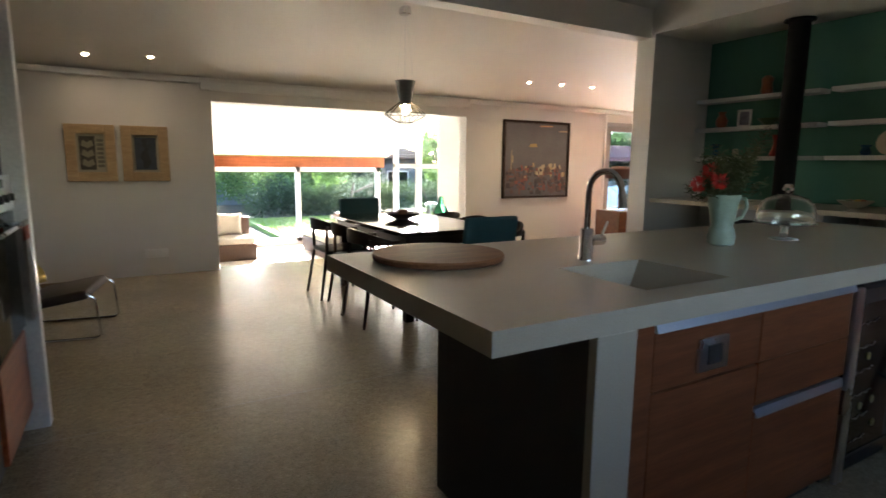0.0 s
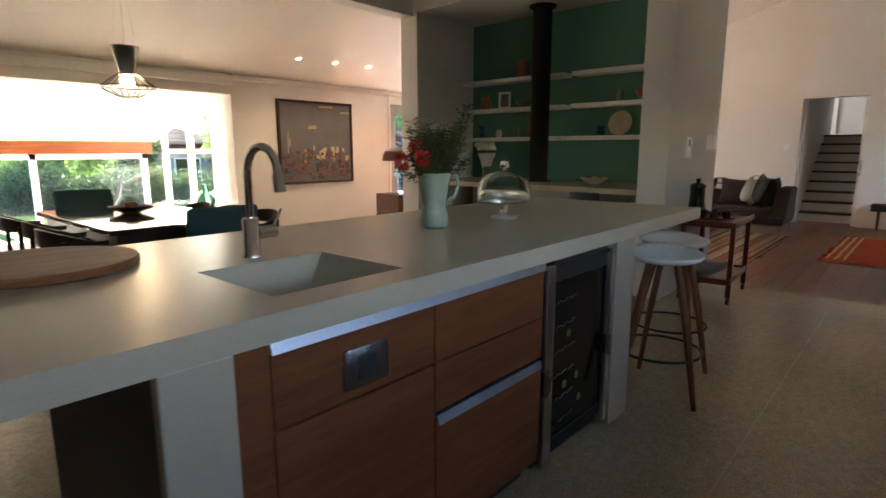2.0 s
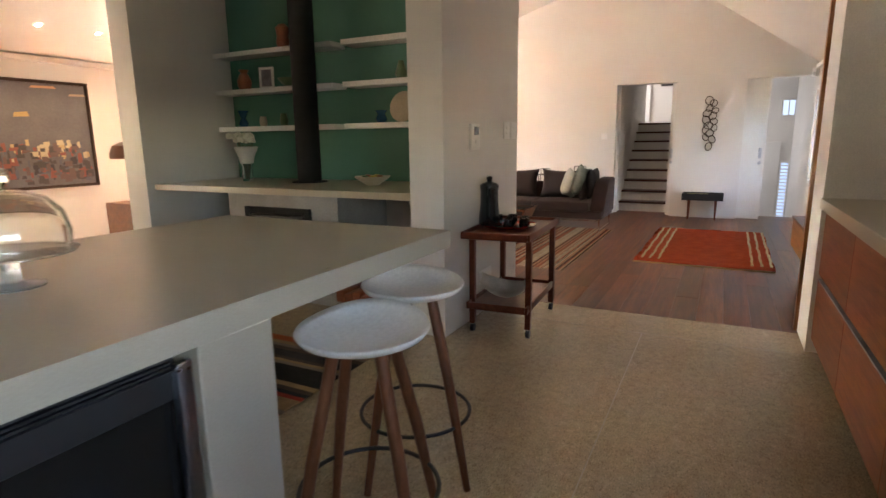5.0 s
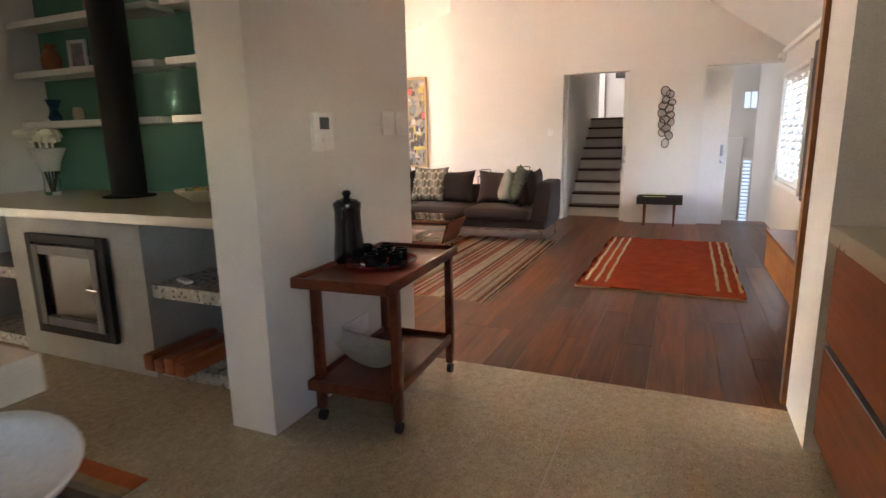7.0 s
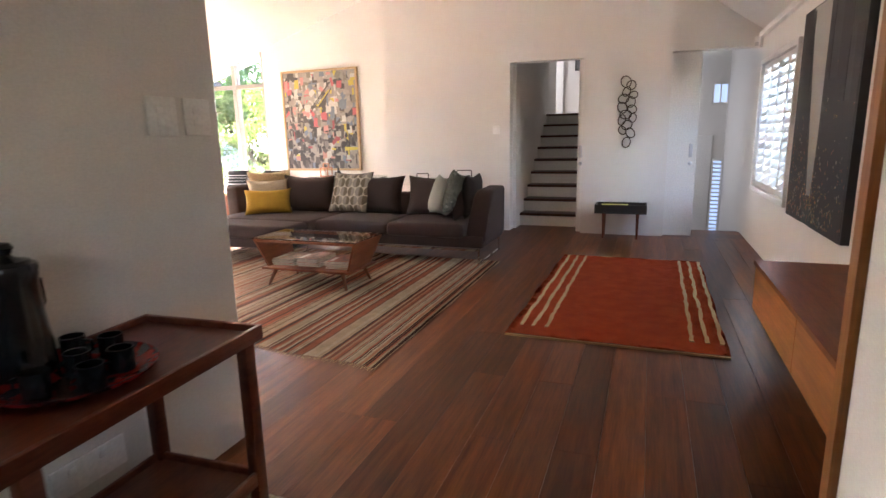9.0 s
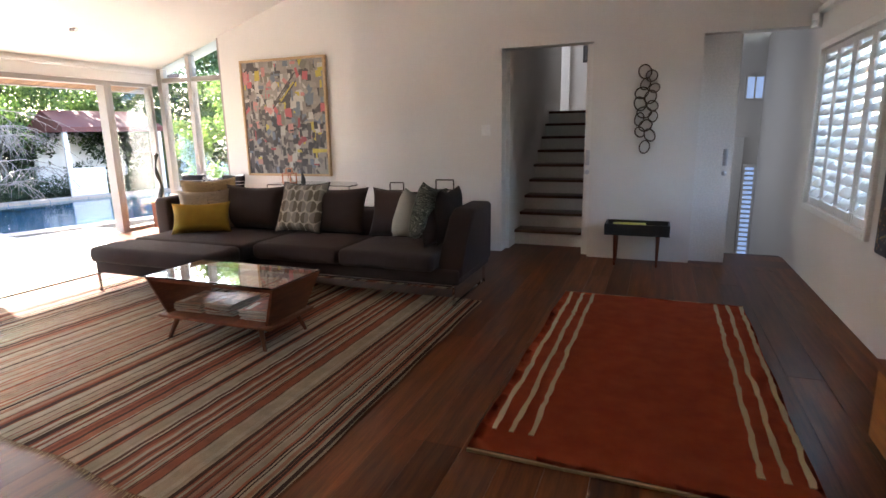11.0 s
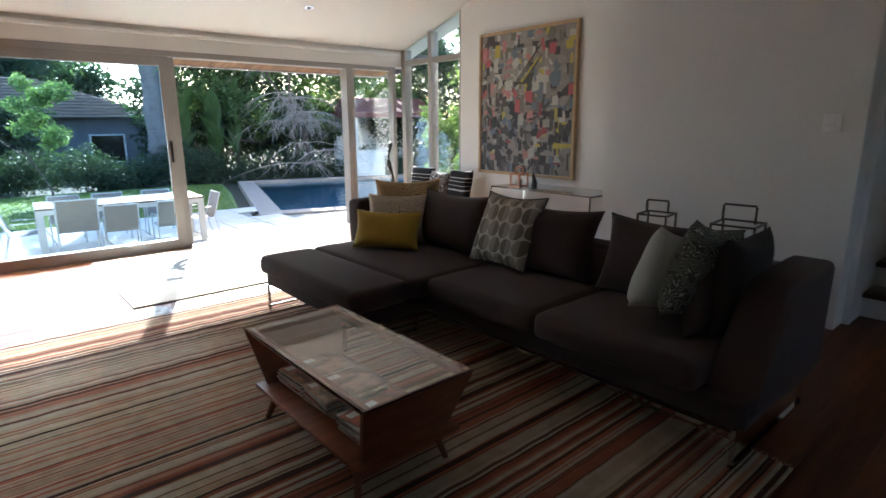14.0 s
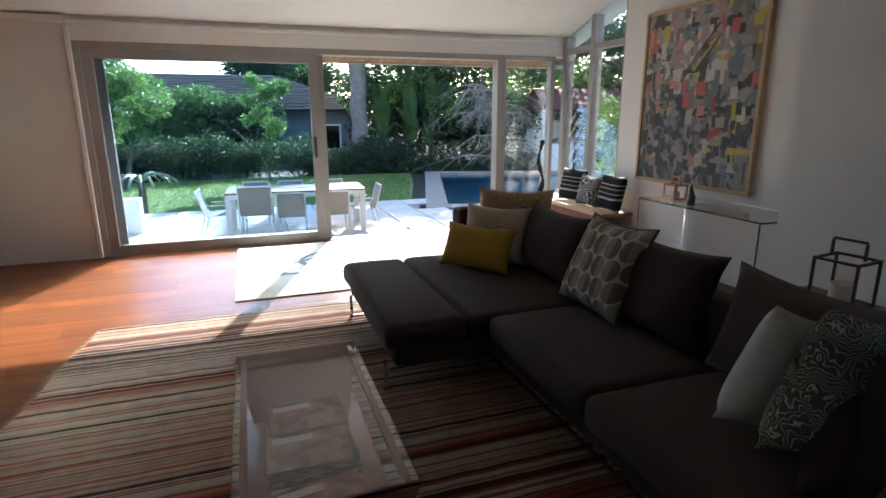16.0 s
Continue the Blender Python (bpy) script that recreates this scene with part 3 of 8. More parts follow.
# pocket doors in the two doorways
def pocket_door(x, y0, y1, ylock, name):
    d = thing(name, x, y0, 0, "white sliding pocket door with a steel lock", "door", kind="structure")
    b = bm_new()
    box(b, 0, 0, 0.006, 0.04, y1 - y0, 2.095, 0.003)
    part("leaf", b, TRIM, d, "white painted leaf", False)
    b = bm_new()
    box(b, -0.006, ylock - y0 - 0.02, 0.93, 0.0, ylock - y0 + 0.02, 1.08, 0.003)
    part("lock_plate", b, STEEL, d, "brushed steel plate")
    b = bm_new()
    lathe(b, [(0.022, 0), (0.024, 0.006), (0.018, 0.012), (0.0, 0.014)], n=20)
    bmesh.ops.transform(b, matrix=pose(0, ylock - y0, 0.86, 0, -90), verts=b.verts)
    part("keyhole", b, STEEL, d, "round steel escutcheon")
    return d


pocket_door(12.69, 1.243, 1.31, 1.275, "door_1")
pocket_door(12.70, -0.03, 0.284, 0.03, "door_2")

# lower hall seen through the second doorway
b = bm_new()
box(b, 15.2, -0.8, -1.0, 15.4, 1.13, 2.9)
box(b, 12.8, 1.13, -1.0, 15.2, 1.2, 0)
box(b, 12.8, -0.8, -1.0, 15.2, -0.6, 0)
box(b, 12.8, -0.75, 2.45, 15.2, 1.13, 2.55)
structure("wall_hall", b, WHITE, "white hall wall", "wall")
b = bm_new()
box(b, 12.8, -0.8, -1.1, 15.3, 1.2, -0.9)
structure("floor_hall", b, TREAD, "dark timber floor of the lower hall", "floor")
b = bm_new()
box(b, 12.62, -0.6, -0.9, 12.9, 1.13, 0.0)
structure("door_threshold", b, TREAD, "dark timber threshold", "floor")
hd = thing("door_4", 15.15, -0.42, -0.9, "low white flush door in the hall", "door", kind="structure")
b = bm_new()
box(b, 0, 0, 0, 0.045, 0.62, 2.05, 0.004)
part("leaf", b, TRIM, hd, "white painted leaf", False)
b = bm_new()
box(b, -0.008, 0.62, 0, 0.045, 0.68, 2.1, 0.003)
part("architrave", b, PALE_WOOD, hd, "pale timber edge", False)

hs = thing("window_7", 15.17, -0.6, -0.7, "narrow white louvred shutter in the hall", "shutters", kind="structure")
b = bm_new()
for q in ((0.0, 0.0, 0.03, 1.5), (0.14, 0.0, 0.17, 1.5), (0.03, 1.46, 0.14, 1.5), (0.03, 0.0, 0.14, 0.05)):
    box(b, -0.02, q[0], q[1], 0.03, q[2], q[3])
part("window_frame", b, TRIM, hs, "white frame", False)
for k in range(22):
    b = bm_new()
    box(b, -0.02, 0.03, -0.004, 0.02, 0.14, 0.004, m=pose(0, 0, 0.09 + 0.063 * k, 0, 35))
    part("slat", b, TRIM, hs, "white slat", False)
# no opening behind: the pane itself glows in place of the sky
b = bm_new()
box(b, 0.022, 0.03, 0.05, 0.026, 0.14, 1.46)
part("pane", b, glow("hall_sky_glow", (0.45, 0.65, 1.0), 0.045), hs, "pane glowing in place of the sky outside", False)
hw = thing("window_8", 15.17, -0.6, 1.62, "small high window in the hall", "window", kind="structure")
b = bm_new()
for q in ((0.0, 0.0, 0.02, 0.3), (0.1, 0.0, 0.12, 0.3), (0.2, 0.0, 0.22, 0.3), (0.02, 0.28, 0.2, 0.3), (0.02, 0.0, 0.2, 0.02)):
    box(b, -0.01, q[0], q[1], 0.03, q[2], q[3])
part("window_frame", b, TRIM, hw, "white frame", False)
# same glowing pane, set on the closed wall
b = bm_new()
box(b, 0.01, 0.02, 0.02, 0.014, 0.2, 0.28)
part("pane", b, bpy.data.materials["hall_sky_glow"], hw, "pane glowing in place of the sky outside", False)

# ---- kitchen island ----
isl = thing("worktop", 1.505, 1.405, 0.858, "thick pale stone worktop with a moulded sink", "worktop")
sx0, sy0, sx1, sy1 = 0.635, 0.12, 1.05, 0.505
b = bm_new()
for q in ((0, 0, 3.36, sy0), (0, sy1, 3.36, 1.155), (0, sy0, sx0, sy1), (sx1, sy0, 3.36, sy1)):
    box(b, q[0], q[1], 0, q[2], q[3], 0.062)
bmesh.ops.remove_doubles(b, verts=b.verts, dist=0.0001)
part("slab", b, COUNTER, isl, "pale stone slab", False)
b = bm_new()
o = [(sx0, sy0), (sx1, sy0), (sx1, sy1), (sx0, sy1)]
lo = [(sx0 + 0.02, sy0 + 0.02), (sx1 - 0.1, sy0 + 0.02), (sx1 - 0.1, sy1 - 0.02), (sx0 + 0.02, sy1 - 0.02)]
top = [b.verts.new((x, y, 0.061)) for x, y in o]
bot = [b.verts.new((x, y, -0.12)) for x, y in lo]
for k in range(4):
    b.faces.new((top[k], top[(k + 1) % 4], bot[(k + 1) % 4], bot[k]))
b.faces.new(bot)
part("sink_bowl", b, COUNTER, isl, "stone sink bowl", False)
b = bm_new()
lathe(b, [(0.035, 0), (0.035, 0.004), (0.02, 0.006), (0.0, 0.003)], sx0 + 0.14, 0.32, -0.12)
part("drain", b, CHROME, isl, "chrome drain")

base = thing("island_base", 1.87, 1.408, 0, "island carcass of dark laminate with pale stone legs", "kitchen island")
b = bm_new()
box(b, -0.038, 0.03, 0, -0.018, 0.82, 0.857)
box(b, -0.018, 0.8, 0, 0.02, 0.82, 0.857)
part("end_panel", b, DARK_PANEL, base, "dark brown end panel", False)
b = bm_new()
box(b, 0.02, 0.04, 0.09, 1.27, 0.6, 0.72)
box(b, 0.02, 0.5, 0.721, 1.27, 0.6, 0.857)
part("carcass", b, DARK_PANEL, base, "dark brown carcass", False)
b = bm_new()
box(b, 0.12, 0.08, 0, 1.27, 0.8, 0.09)
part("kickboard", b, BLACK, base, "black recessed kickboard", False)
for x0, x1 in ((-0.04, 0.105), (1.87, 2.07)):
    b = bm_new()
    box(b, x0, 0.0, 0, x1, 1.0 if x0 > 1 else 0.03, 0.857, 0.003)
    part("leg_panel", b, COUNTER, base, "pale stone leg panel", False)
b = bm_new()
box(b, 0.105, 0.014, 0.05, 0.19, 0.04, 0.857, 0.002)
part("filler", b, DRAWER_WOOD, base, "timber filler strip", False)
b = bm_new()
prism(b, [(0.002, 0.829), (0.012, 0.857), (0.04, 0.857), (0.04, 0.829)], "x", 0.19, 1.29)
part("finger_rail", b, RAIL, base, "bright aluminium finger rail", False)


def front(name, x0, z0, x1, z1, parent, mat, rail=False, y0=0.014):
    b = bm_new()
    box(b, x0 + 0.002, y0, z0 + 0.002, x1 - 0.002, y0 + 0.02, z1 - 0.002, 0.0015, 1)
    d = part(name, b, mat, parent, "red-brown timber front", False)
    if rail:
        b = bm_new()
        prism(b, [(y0 - 0.008, z1 - 0.02), (y0 + 0.002, z1 + 0.008), (y0 + 0.02, z1 + 0.008), (y0 + 0.02, z1 - 0.001), (y0 - 0.001, z1 - 0.02)], "x", x0 + 0.01, x1 - 0.004)
        part("handle_rail", b, RAIL, d, "aluminium finger rail")
    return d


front("drawer", 0.19, 0.652, 0.705, 0.83, base, DRAWER_WOOD)
front("drawer", 0.19, 0.09, 0.705, 0.648, base, DRAWER_WOOD)
front("drawer", 0.705, 0.652, 1.29, 0.83, base, DRAWER_WOOD)
front("drawer", 0.705, 0.50, 1.29, 0.652, base, DRAWER_WOOD)
front("drawer", 0.705, 0.09, 1.29, 0.48, base, DRAWER_WOOD, True)
sock = thing("power_outlet", 2.317, 1.421, 0.732, "square steel power outlet set in the drawer front", "socket")
b = bm_new()
box(b, -0.068, -0.012, -0.05, 0.068, 0, 0.05, 0.002)
part("plate", b, STEEL, sock, "brushed steel plate")
b = bm_new()
box(b, -0.033, -0.016, -0.03, 0.033, -0.011, 0.03, 0.002)
part("insert", b, BLACK, sock, "dark insert")

fridge = thing("wine_fridge", 3.17, 1.42, 0.02, "built-in wine fridge with tinted glass door", "fridge")
b = bm_new()
box(b, 0.01, 0.05, 0.0, 0.56, 0.6, 0.82)
part("body", b, BLACK, fridge, "black body", False)
b = bm_new()
box(b, 0.045, 0.022, 0.10, 0.53, 0.028, 0.74)
door = part("door", b, DARK_GLASS, fridge, "tinted glass door", False)
for q in ((0.01, 0.06, 0.045, 0.80), (0.53, 0.06, 0.56, 0.80), (0.045, 0.74, 0.53, 0.80), (0.045, 0.06, 0.53, 0.10)):
    b = bm_new()
    box(b, q[0], 0.012, q[1], q[2], 0.048, q[3], 0.002, 1)
    part("frame_rail", b, BLACK, door, "black door rail", False)
for x0, x1 in ((0.005, 0.062), (0.525, 0.56)):
    b = bm_new()
    box(b, x0, -0.006, 0.02, x1, 0.013, 0.815, 0.004)
    part("edge_strip", b, STEEL, door, "brushed steel strip")
b = bm_new()
for k in range(3):
    box(b, 0.07, 0.006, 0.806 + 0.009 * k, 0.52, 0.03, 0.811 + 0.009 * k)
part("vent_grille", b, BLACK, fridge, "black slotted vent", False)
for k in range(6):
    b = bm_new()
    z = 0.15 + 0.1 * k
    tube(b, [(0.07 + 0.014 * i, 0.02, z + 0.006 * math.sin(i * 1.5) + 0.0006 * i) for i in range(16)], 0.0014, 5)
    part("rack", b, CHROME, fridge, "wavy wire rack")
for x, z in ((0.2, 0.30), (0.3, 0.31), (0.22, 0.51), (0.33, 0.2)):
    b = bm_new()
    cyl(b, (x, 0.0185, z), (x, 0.0215, z), 0.016, n=16)
    part("bottle_end", b, plain("bottle_foil", (0.16, 0.14, 0.03), rough=0.3), fridge, "dim gold bottle end")

# tap
tap = thing("kitchen_tap", 2.357, 1.998, 0.92, "tall chrome mixer tap with a curved spout", "tap")
b = bm_new()
lathe(b, [(0.03, 0), (0.03, 0.006), (0.026, 0.012), (0.026, 0.12), (0.022, 0.125)])
part("body", b, CHROME, tap)
b = bm_new()
pts = [(0, 0, 0.12), (0, 0, 0.26)] + [(0.08 - 0.08 * math.cos(a), 0, 0.26 + 0.082 * math.sin(a)) for a in [math.pi * k / 12 for k in range(1, 13)]] + [(0.163, 0, 0.245)]
tube(b, pts, 0.0125, 12)
bmesh.ops.transform(b, matrix=pose(0, 0, 0, 0, 0, -88), verts=b.verts)
part("spout", b, CHROME, tap)
b = bm_new()
cyl(b, (0.158, 0, 0.262), (0.166, 0, 0.212), 0.016, 0.018, 14)
bmesh.ops.transform(b, matrix=pose(0, 0, 0, 0, 0, -88), verts=b.verts)
part("nozzle", b, CHROME, tap)
b = bm_new()
cyl(b, (0.02, 0, 0.075), (0.085, 0, 0.075), 0.021, n=16)
part("mixer", b, CHROME, tap)
b = bm_new()
cyl(b, (0.075, 0, 0.08), (0.11, 0, 0.145), 0.005, 0.004, 8)
part("lever", b, CHROME, tap)

# round board
brd = thing("chopping_board", 1.86, 2.28, 0.92, "large round wooden board on the worktop", "chopping board")
b = bm_new()
lathe(b, [(0.24, 0), (0.253, 0.006), (0.255, 0.02), (0.25, 0.027), (0.0, 0.027)], n=64)
part("board", b, BOARD, brd, "warm brown acacia")

# jug with flowers
JUG = plain("celadon_glaze", (0.28, 0.36, 0.285), (0.25, 0.33, 0.26), 0.42, scale=5, fine=50, bump=0.08)
jug = thing("flower_jug", 3.22, 2.01, 0.92, "pale green ceramic jug holding red flowers and greenery", "vase")
b = bm_new()
lathe(b, [(0.045, 0), (0.058, 0.01), (0.062, 0.04), (0.055, 0.075), (0.047, 0.09), (0.052, 0.12), (0.064, 0.19), (0.072, 0.235), (0.068, 0.235), (0.045, 0.1), (0.0, 0.09)])
part("jug_body", b, JUG, jug)
b = bm_new()
tube(b, [(0.068, 0, 0.22), (0.105, 0, 0.215), (0.115, 0, 0.18), (0.095, 0, 0.13), (0.055, 0, 0.115)], 0.008, 8)
bmesh.ops.transform(b, matrix=pose(0, 0, 0, 0, 0, -25), verts=b.verts)
part("handle", b, JUG, jug)
STEMGREEN = plain("foliage_green", (0.06, 0.085, 0.028), (0.03, 0.045, 0.016), 0.6, scale=20, fine=120)
random.seed(8)
tips = []
for k in range(46):
    a, r, h = random.uniform(0, 6.28), random.uniform(0.02, 0.16), random.uniform(0.26, 0.45)
    if k < 6:
        a, r, h = random.uniform(-0.9, 0.2), random.uniform(0.12, 0.22), random.uniform(0.4, 0.52)
    tip = Vector((r * math.cos(a), r * math.sin(a), h))
    mid = tip * 0.5 + Vector((0, 0, 0.07))
    b = bm_new()
    tube(b, [(0.2 * tip.x, 0.2 * tip.y, 0.2), mid, tip], [0.002, 0.0016, 0.001], 4)
    part("stem", b, STEMGREEN, jug, "thin green stem")
    tips.append((mid, tip))
b = bm_new()
for mid, tip in tips:
    for j in range(100):
        u = random.uniform(0.15, 1.05)
        p = mid.lerp(tip, u) + Vector([random.gauss(0, 0.012) for _ in range(3)])
        d = Vector([random.gauss(0, 1) for _ in range(3)]).normalized()
        d.z = abs(d.z) * 0.7
        s = d.orthogonal().normalized() * 0.0036
        L = random.uniform(0.018, 0.04)
        vs = [b.verts.new(q) for q in (p - s, p + s, p + d * L)]
        b.faces.new(vs)
part("foliage", b, STEMGREEN, jug, "feathery dark green leaves", False, "stuff")
RED_FLOWER = plain("scarlet_petal", (0.62, 0.03, 0.022), (0.42, 0.016, 0.014), 0.5, scale=30)
for c in ((-0.13, -0.06, 0.30), (-0.07, 0.03, 0.345), (-0.15, 0.03, 0.285)):
    b = bm_new()
    c = Vector(c)
    for j in range(110):
        d = Vector([random.gauss(0, 1) for _ in range(3)]).normalized()
        s = d.orthogonal().normalized() * 0.005
        w = d.cross(s)
        b.faces.new([b.verts.new(q) for q in (c + d * 0.008 - s, c + d * 0.03 + w * 0.6, c + d * 0.042, c + d * 0.03 - w * 0.6 + s)])
    part("flower", b, RED_FLOWER, jug, "spiky scarlet flower", False)

# glass dome on a stand
dome = thing("cake_dome", 3.71, 1.99, 0.92, "clear glass cake dome on a footed glass stand", "cake dome")
b = bm_new()
lathe(b, [(0.0, 0.001), (0.066, 0.001), (0.066, 0.006), (0.02, 0.014), (0.018, 0.06), (0.024, 0.072), (0.138, 0.08), (0.143, 0.087), (0.0, 0.084)], n=40)
bmesh.ops.recalc_face_normals(b, faces=b.faces[:])
part("stand", b, PRESSED, dome, "footed glass stand")
b = bm_new()
lathe(b, [(0.0, 0.225), (0.04, 0.223), (0.086, 0.206), (0.115, 0.176), (0.127, 0.131), (0.125, 0.088), (0.129, 0.088), (0.132, 0.131), (0.12, 0.178), (0.09, 0.211), (0.042, 0.228), (0.014, 0.231), (0.013, 0.235), (0.026, 0.256), (0.02, 0.277), (0.0, 0.282)], n=48)
bmesh.ops.recalc_face_normals(b, faces=b.faces[:])
part("cover", b, GLASS, dome, "clear glass dome with a knob")

# bar stools
def stool(x, y, rz):
    s = thing("bar_stool", x, y, 0, "bar stool with a white moulded seat and splayed timber legs", "stool", rz, "bar stools")
    b = bm_new()
    n = 36
    rings = []
    for r, z in ((0.0, 0.695), (0.08, 0.697), (0.15, 0.705), (0.178, 0.718), (0.19, 0.734), (0.187, 0.74), (0.17, 0.728), (0.13, 0.714), (0.07, 0.707), (0.0, 0.705)):
        ring = []
        for k in range(n):
            a = 2 * math.pi * k / n
            lift = 0.028 * max(0, math.cos(a)) ** 2 * (r / 0.2) ** 3
            ring.append(b.verts.new((r * 1.06 * math.cos(a), r * math.sin(a), z + lift)))
        rings.append(ring)
    for u, v in zip(rings, rings[1:]):
        for k in range(n):
            b.faces.new((u[k], u[(k + 1) % n], v[(k + 1) % n], v[k]))
    bmesh.ops.remove_doubles(b, verts=b.verts, dist=0.0005)
    part("seat", b, WHITE_PLASTIC, s, "white moulded seat", "all")
    for k in range(4):
        a = math.pi / 4 + k * math.pi / 2
        ca, sa = math.cos(a), math.sin(a)
        b = bm_new()
        tube(b, [(0.255 * ca, 0.255 * sa, 0), (0.175 * ca, 0.175 * sa, 0.38), (0.09 * ca, 0.09 * sa, 0.698)], [0.013, 0.019, 0.018], 10)
        part("leg", b, TEAK_Z, s, "brown timber leg")
    for z, r in ((0.235, 0.208),):
        b = bm_new()
        tube(b, [(r * math.cos(2 * math.pi * k / 40), r * math.sin(2 * math.pi * k / 40), z) for k in range(41)], 0.007, 8, False)
        part("foot_ring", b, BLACK, s, "dark metal ring")
    return s


stool(4.26, 1.385, 19)
stool(4.74, 1.5, 30)

# hearth rug
STRIPES_HEARTH = striped("hearth_rug_wool", [(0.02, 0.018, 0.016), (0.30, 0.20, 0.10), (0.38, 0.10, 0.03), (0.07, 0.05, 0.04), (0.45, 0.33, 0.2), (0.32, 0.05, 0.03), (0.2, 0.16, 0.12), (0.03, 0.03, 0.03)], 0, 19, seed=3.1)
b = bm_new()
box(b, 0, 0, 0.0005, 1.2, 1.9, 0.009, 0.002)
hr = solid("hearth_rug", b, STRIPES_HEARTH, "striped flatweave rug in rust, black and cream", "rug")
hr.matrix_world = pose(4.42, 2.27, 0, 0, 0, 0)

# ---- kitchen run under the window, with the end drawers ----
run = thing("kitchen_cabinet", 4.3, -0.6, 0, "red-brown timber drawer cabinet with steel finger rails", "cabinet")
b = bm_new()
box(b, 0, 0.01, 0.1, 2.39, 0.56, 0.86)
part("body", b, DARK_PANEL, run, "", False)
b = bm_new()
box(b, 0, 0.01, 0, 2.39, 0.5, 0.1)
part("kickboard", b, BLACK, run, "black kickboard", False)
for x0, x1 in ((0, 0.8), (0.8, 1.6), (1.6, 2.39)):
    front("drawer", x0, 0.48, x1, 0.85, run, JARRAH, True, 0.565)
    front("drawer", x0, 0.1, x1, 0.45, run, JARRAH, True, 0.565)
run2 = copy_thing(run, pose(1.9, -0.6, 0))
b = bm_new()
box(b, -1.5, -0.598, 0.862, 6.6, 0.03, 0.92, 0.004)
solid("kitchen_worktop", b, COUNTER, "pale stone worktop along the kitchen wall", "worktop", smooth=False)
# tall oven unit
oven = thing("oven_tower", -0.25, 2.3, 0, "tall oven unit with red-brown timber fronts and white end panel", "oven unit")
b = bm_new()
box(b, 0, 0, 0.1, 0.6, 1.28, 2.3)
part("body", b, DARK_PANEL, oven, "", False)
b = bm_new()
box(b, 0, 1.28, 0, 0.68, 1.36, 2.34, 0.003)
part("end_panel", b, TRIM, oven, "white end panel", False)
b = bm_new()
box(b, 0, 0.02, 0, 0.55, 1.28, 0.1)
part("kickboard", b, BLACK, oven, "", False)
b = bm_new()
box(b, 0.6, 0.67, 0.12, 0.62, 1.27, 0.50, 0.002)
part("drawer", b, JARRAH, oven, "timber drawer front", False)
b = bm_new()
box(b, 0.6, 0.67, 1.75, 0.62, 1.27, 2.3, 0.002)
part("upper_door", b, JARRAH, oven, "timber door", False)
b = bm_new()
box(b, 0.6, 0.67, 0.52, 0.625, 1.27, 1.06, 0.004)
od = part("oven_door", b, DARK_GLASS, oven, "black glass oven door", False)
b = bm_new()
tube(b, [(0.625, 0.72, 1.0), (0.66, 0.72, 1.0), (0.66, 1.22, 1.0), (0.625, 1.22, 1.0)], 0.009, 8)
part("handle", b, STEEL, od, "steel bar handle")
b = bm_new()
box(b, 0.6, 0.67, 1.07, 0.63, 1.27, 1.22, 0.003)
cp = part("control_panel", b, STEEL, oven, "steel control panel", False)
for k in range(4):
    b = bm_new()
    cyl(b, (0.63, 0.78 + 0.13 * k, 1.125), (0.652, 0.78 + 0.13 * k, 1.125), 0.018, 0.016, 14)
    part("knob", b, BLACK, cp, "black knob")
b = bm_new()
box(b, 0.6305, 0.9, 1.17, 0.6325, 1.06, 1.205)
part("display", b, plain("display_teal", (0.05, 0.2, 0.2), rough=0.15), cp, "teal display", False)
tow = thing("tea_towel", 0.41, 3.42, 0.58, "pale striped tea towel hung on the oven handle", "towel")
b = bm_new()
n = 14
vs = [[b.verts.new((0.014 + 0.006 * math.sin(i * 1.7 + j * 0.15), 0.17 * i / n, 0.44 * j / 10)) for j in range(11)] for i in range(n + 1)]
for i in range(n):
    for j in range(10):
        b.faces.new((vs[i][j], vs[i + 1][j], vs[i + 1][j + 1], vs[i][j + 1]))
bmesh.ops.solidify(b, geom=b.faces[:], thickness=0.003)
part("cloth", b, striped("tea_towel_linen", [(0.62, 0.57, 0.5), (0.6, 0.55, 0.48), (0.55, 0.2, 0.15), (0.62, 0.57, 0.5), (0.6, 0.56, 0.5)], 2, 9), tow, "", "all")

# ---- hearth niche ----
b = bm_new()
box(b, 6.12, 2.271, 0.868, 7.053, 4.827, 0.915, 0.003)
solid("hearth_ledge", b, COUNTER, "long pale stone ledge over the fireplace", "ledge", smooth=False)
fs = thing("fireplace_surround", 6.29, 3.03, 0, "grey concrete fireplace surround", "fireplace")
for name, q in (("pier", (0, 0, 0, 0.66, 0.25, 0.866)), ("pier", (0, 0.92, 0, 0.66, 1.12, 0.866)), ("lintel", (0, 0.25, 0.75, 0.66, 0.92, 0.866)), ("plinth", (0, 0.25, 0, 0.66, 0.92, 0.16))):
    b = bm_new()
    box(b, *q)
    part(name, b, GREY_CONC, fs, "smooth grey concrete", False)
fp = thing("fireplace", 6.27, 3.283, 0.16, "black steel wood heater with a glass door", "wood heater")
b = bm_new()
framed(b, -0.0, 0.0, 0.665, 0.59, 0, 0.03, 0.05)
bmesh.ops.transform(b, matrix=pose(0.02, 0.0, 0, 0, 0, 90), verts=b.verts)
part("outer_frame", b, FLUE, fp, "black steel frame", False)
b = bm_new()
framed(b, 0.06, 0.055, 0.605, 0.53, -0.02, 0.02, 0.055)
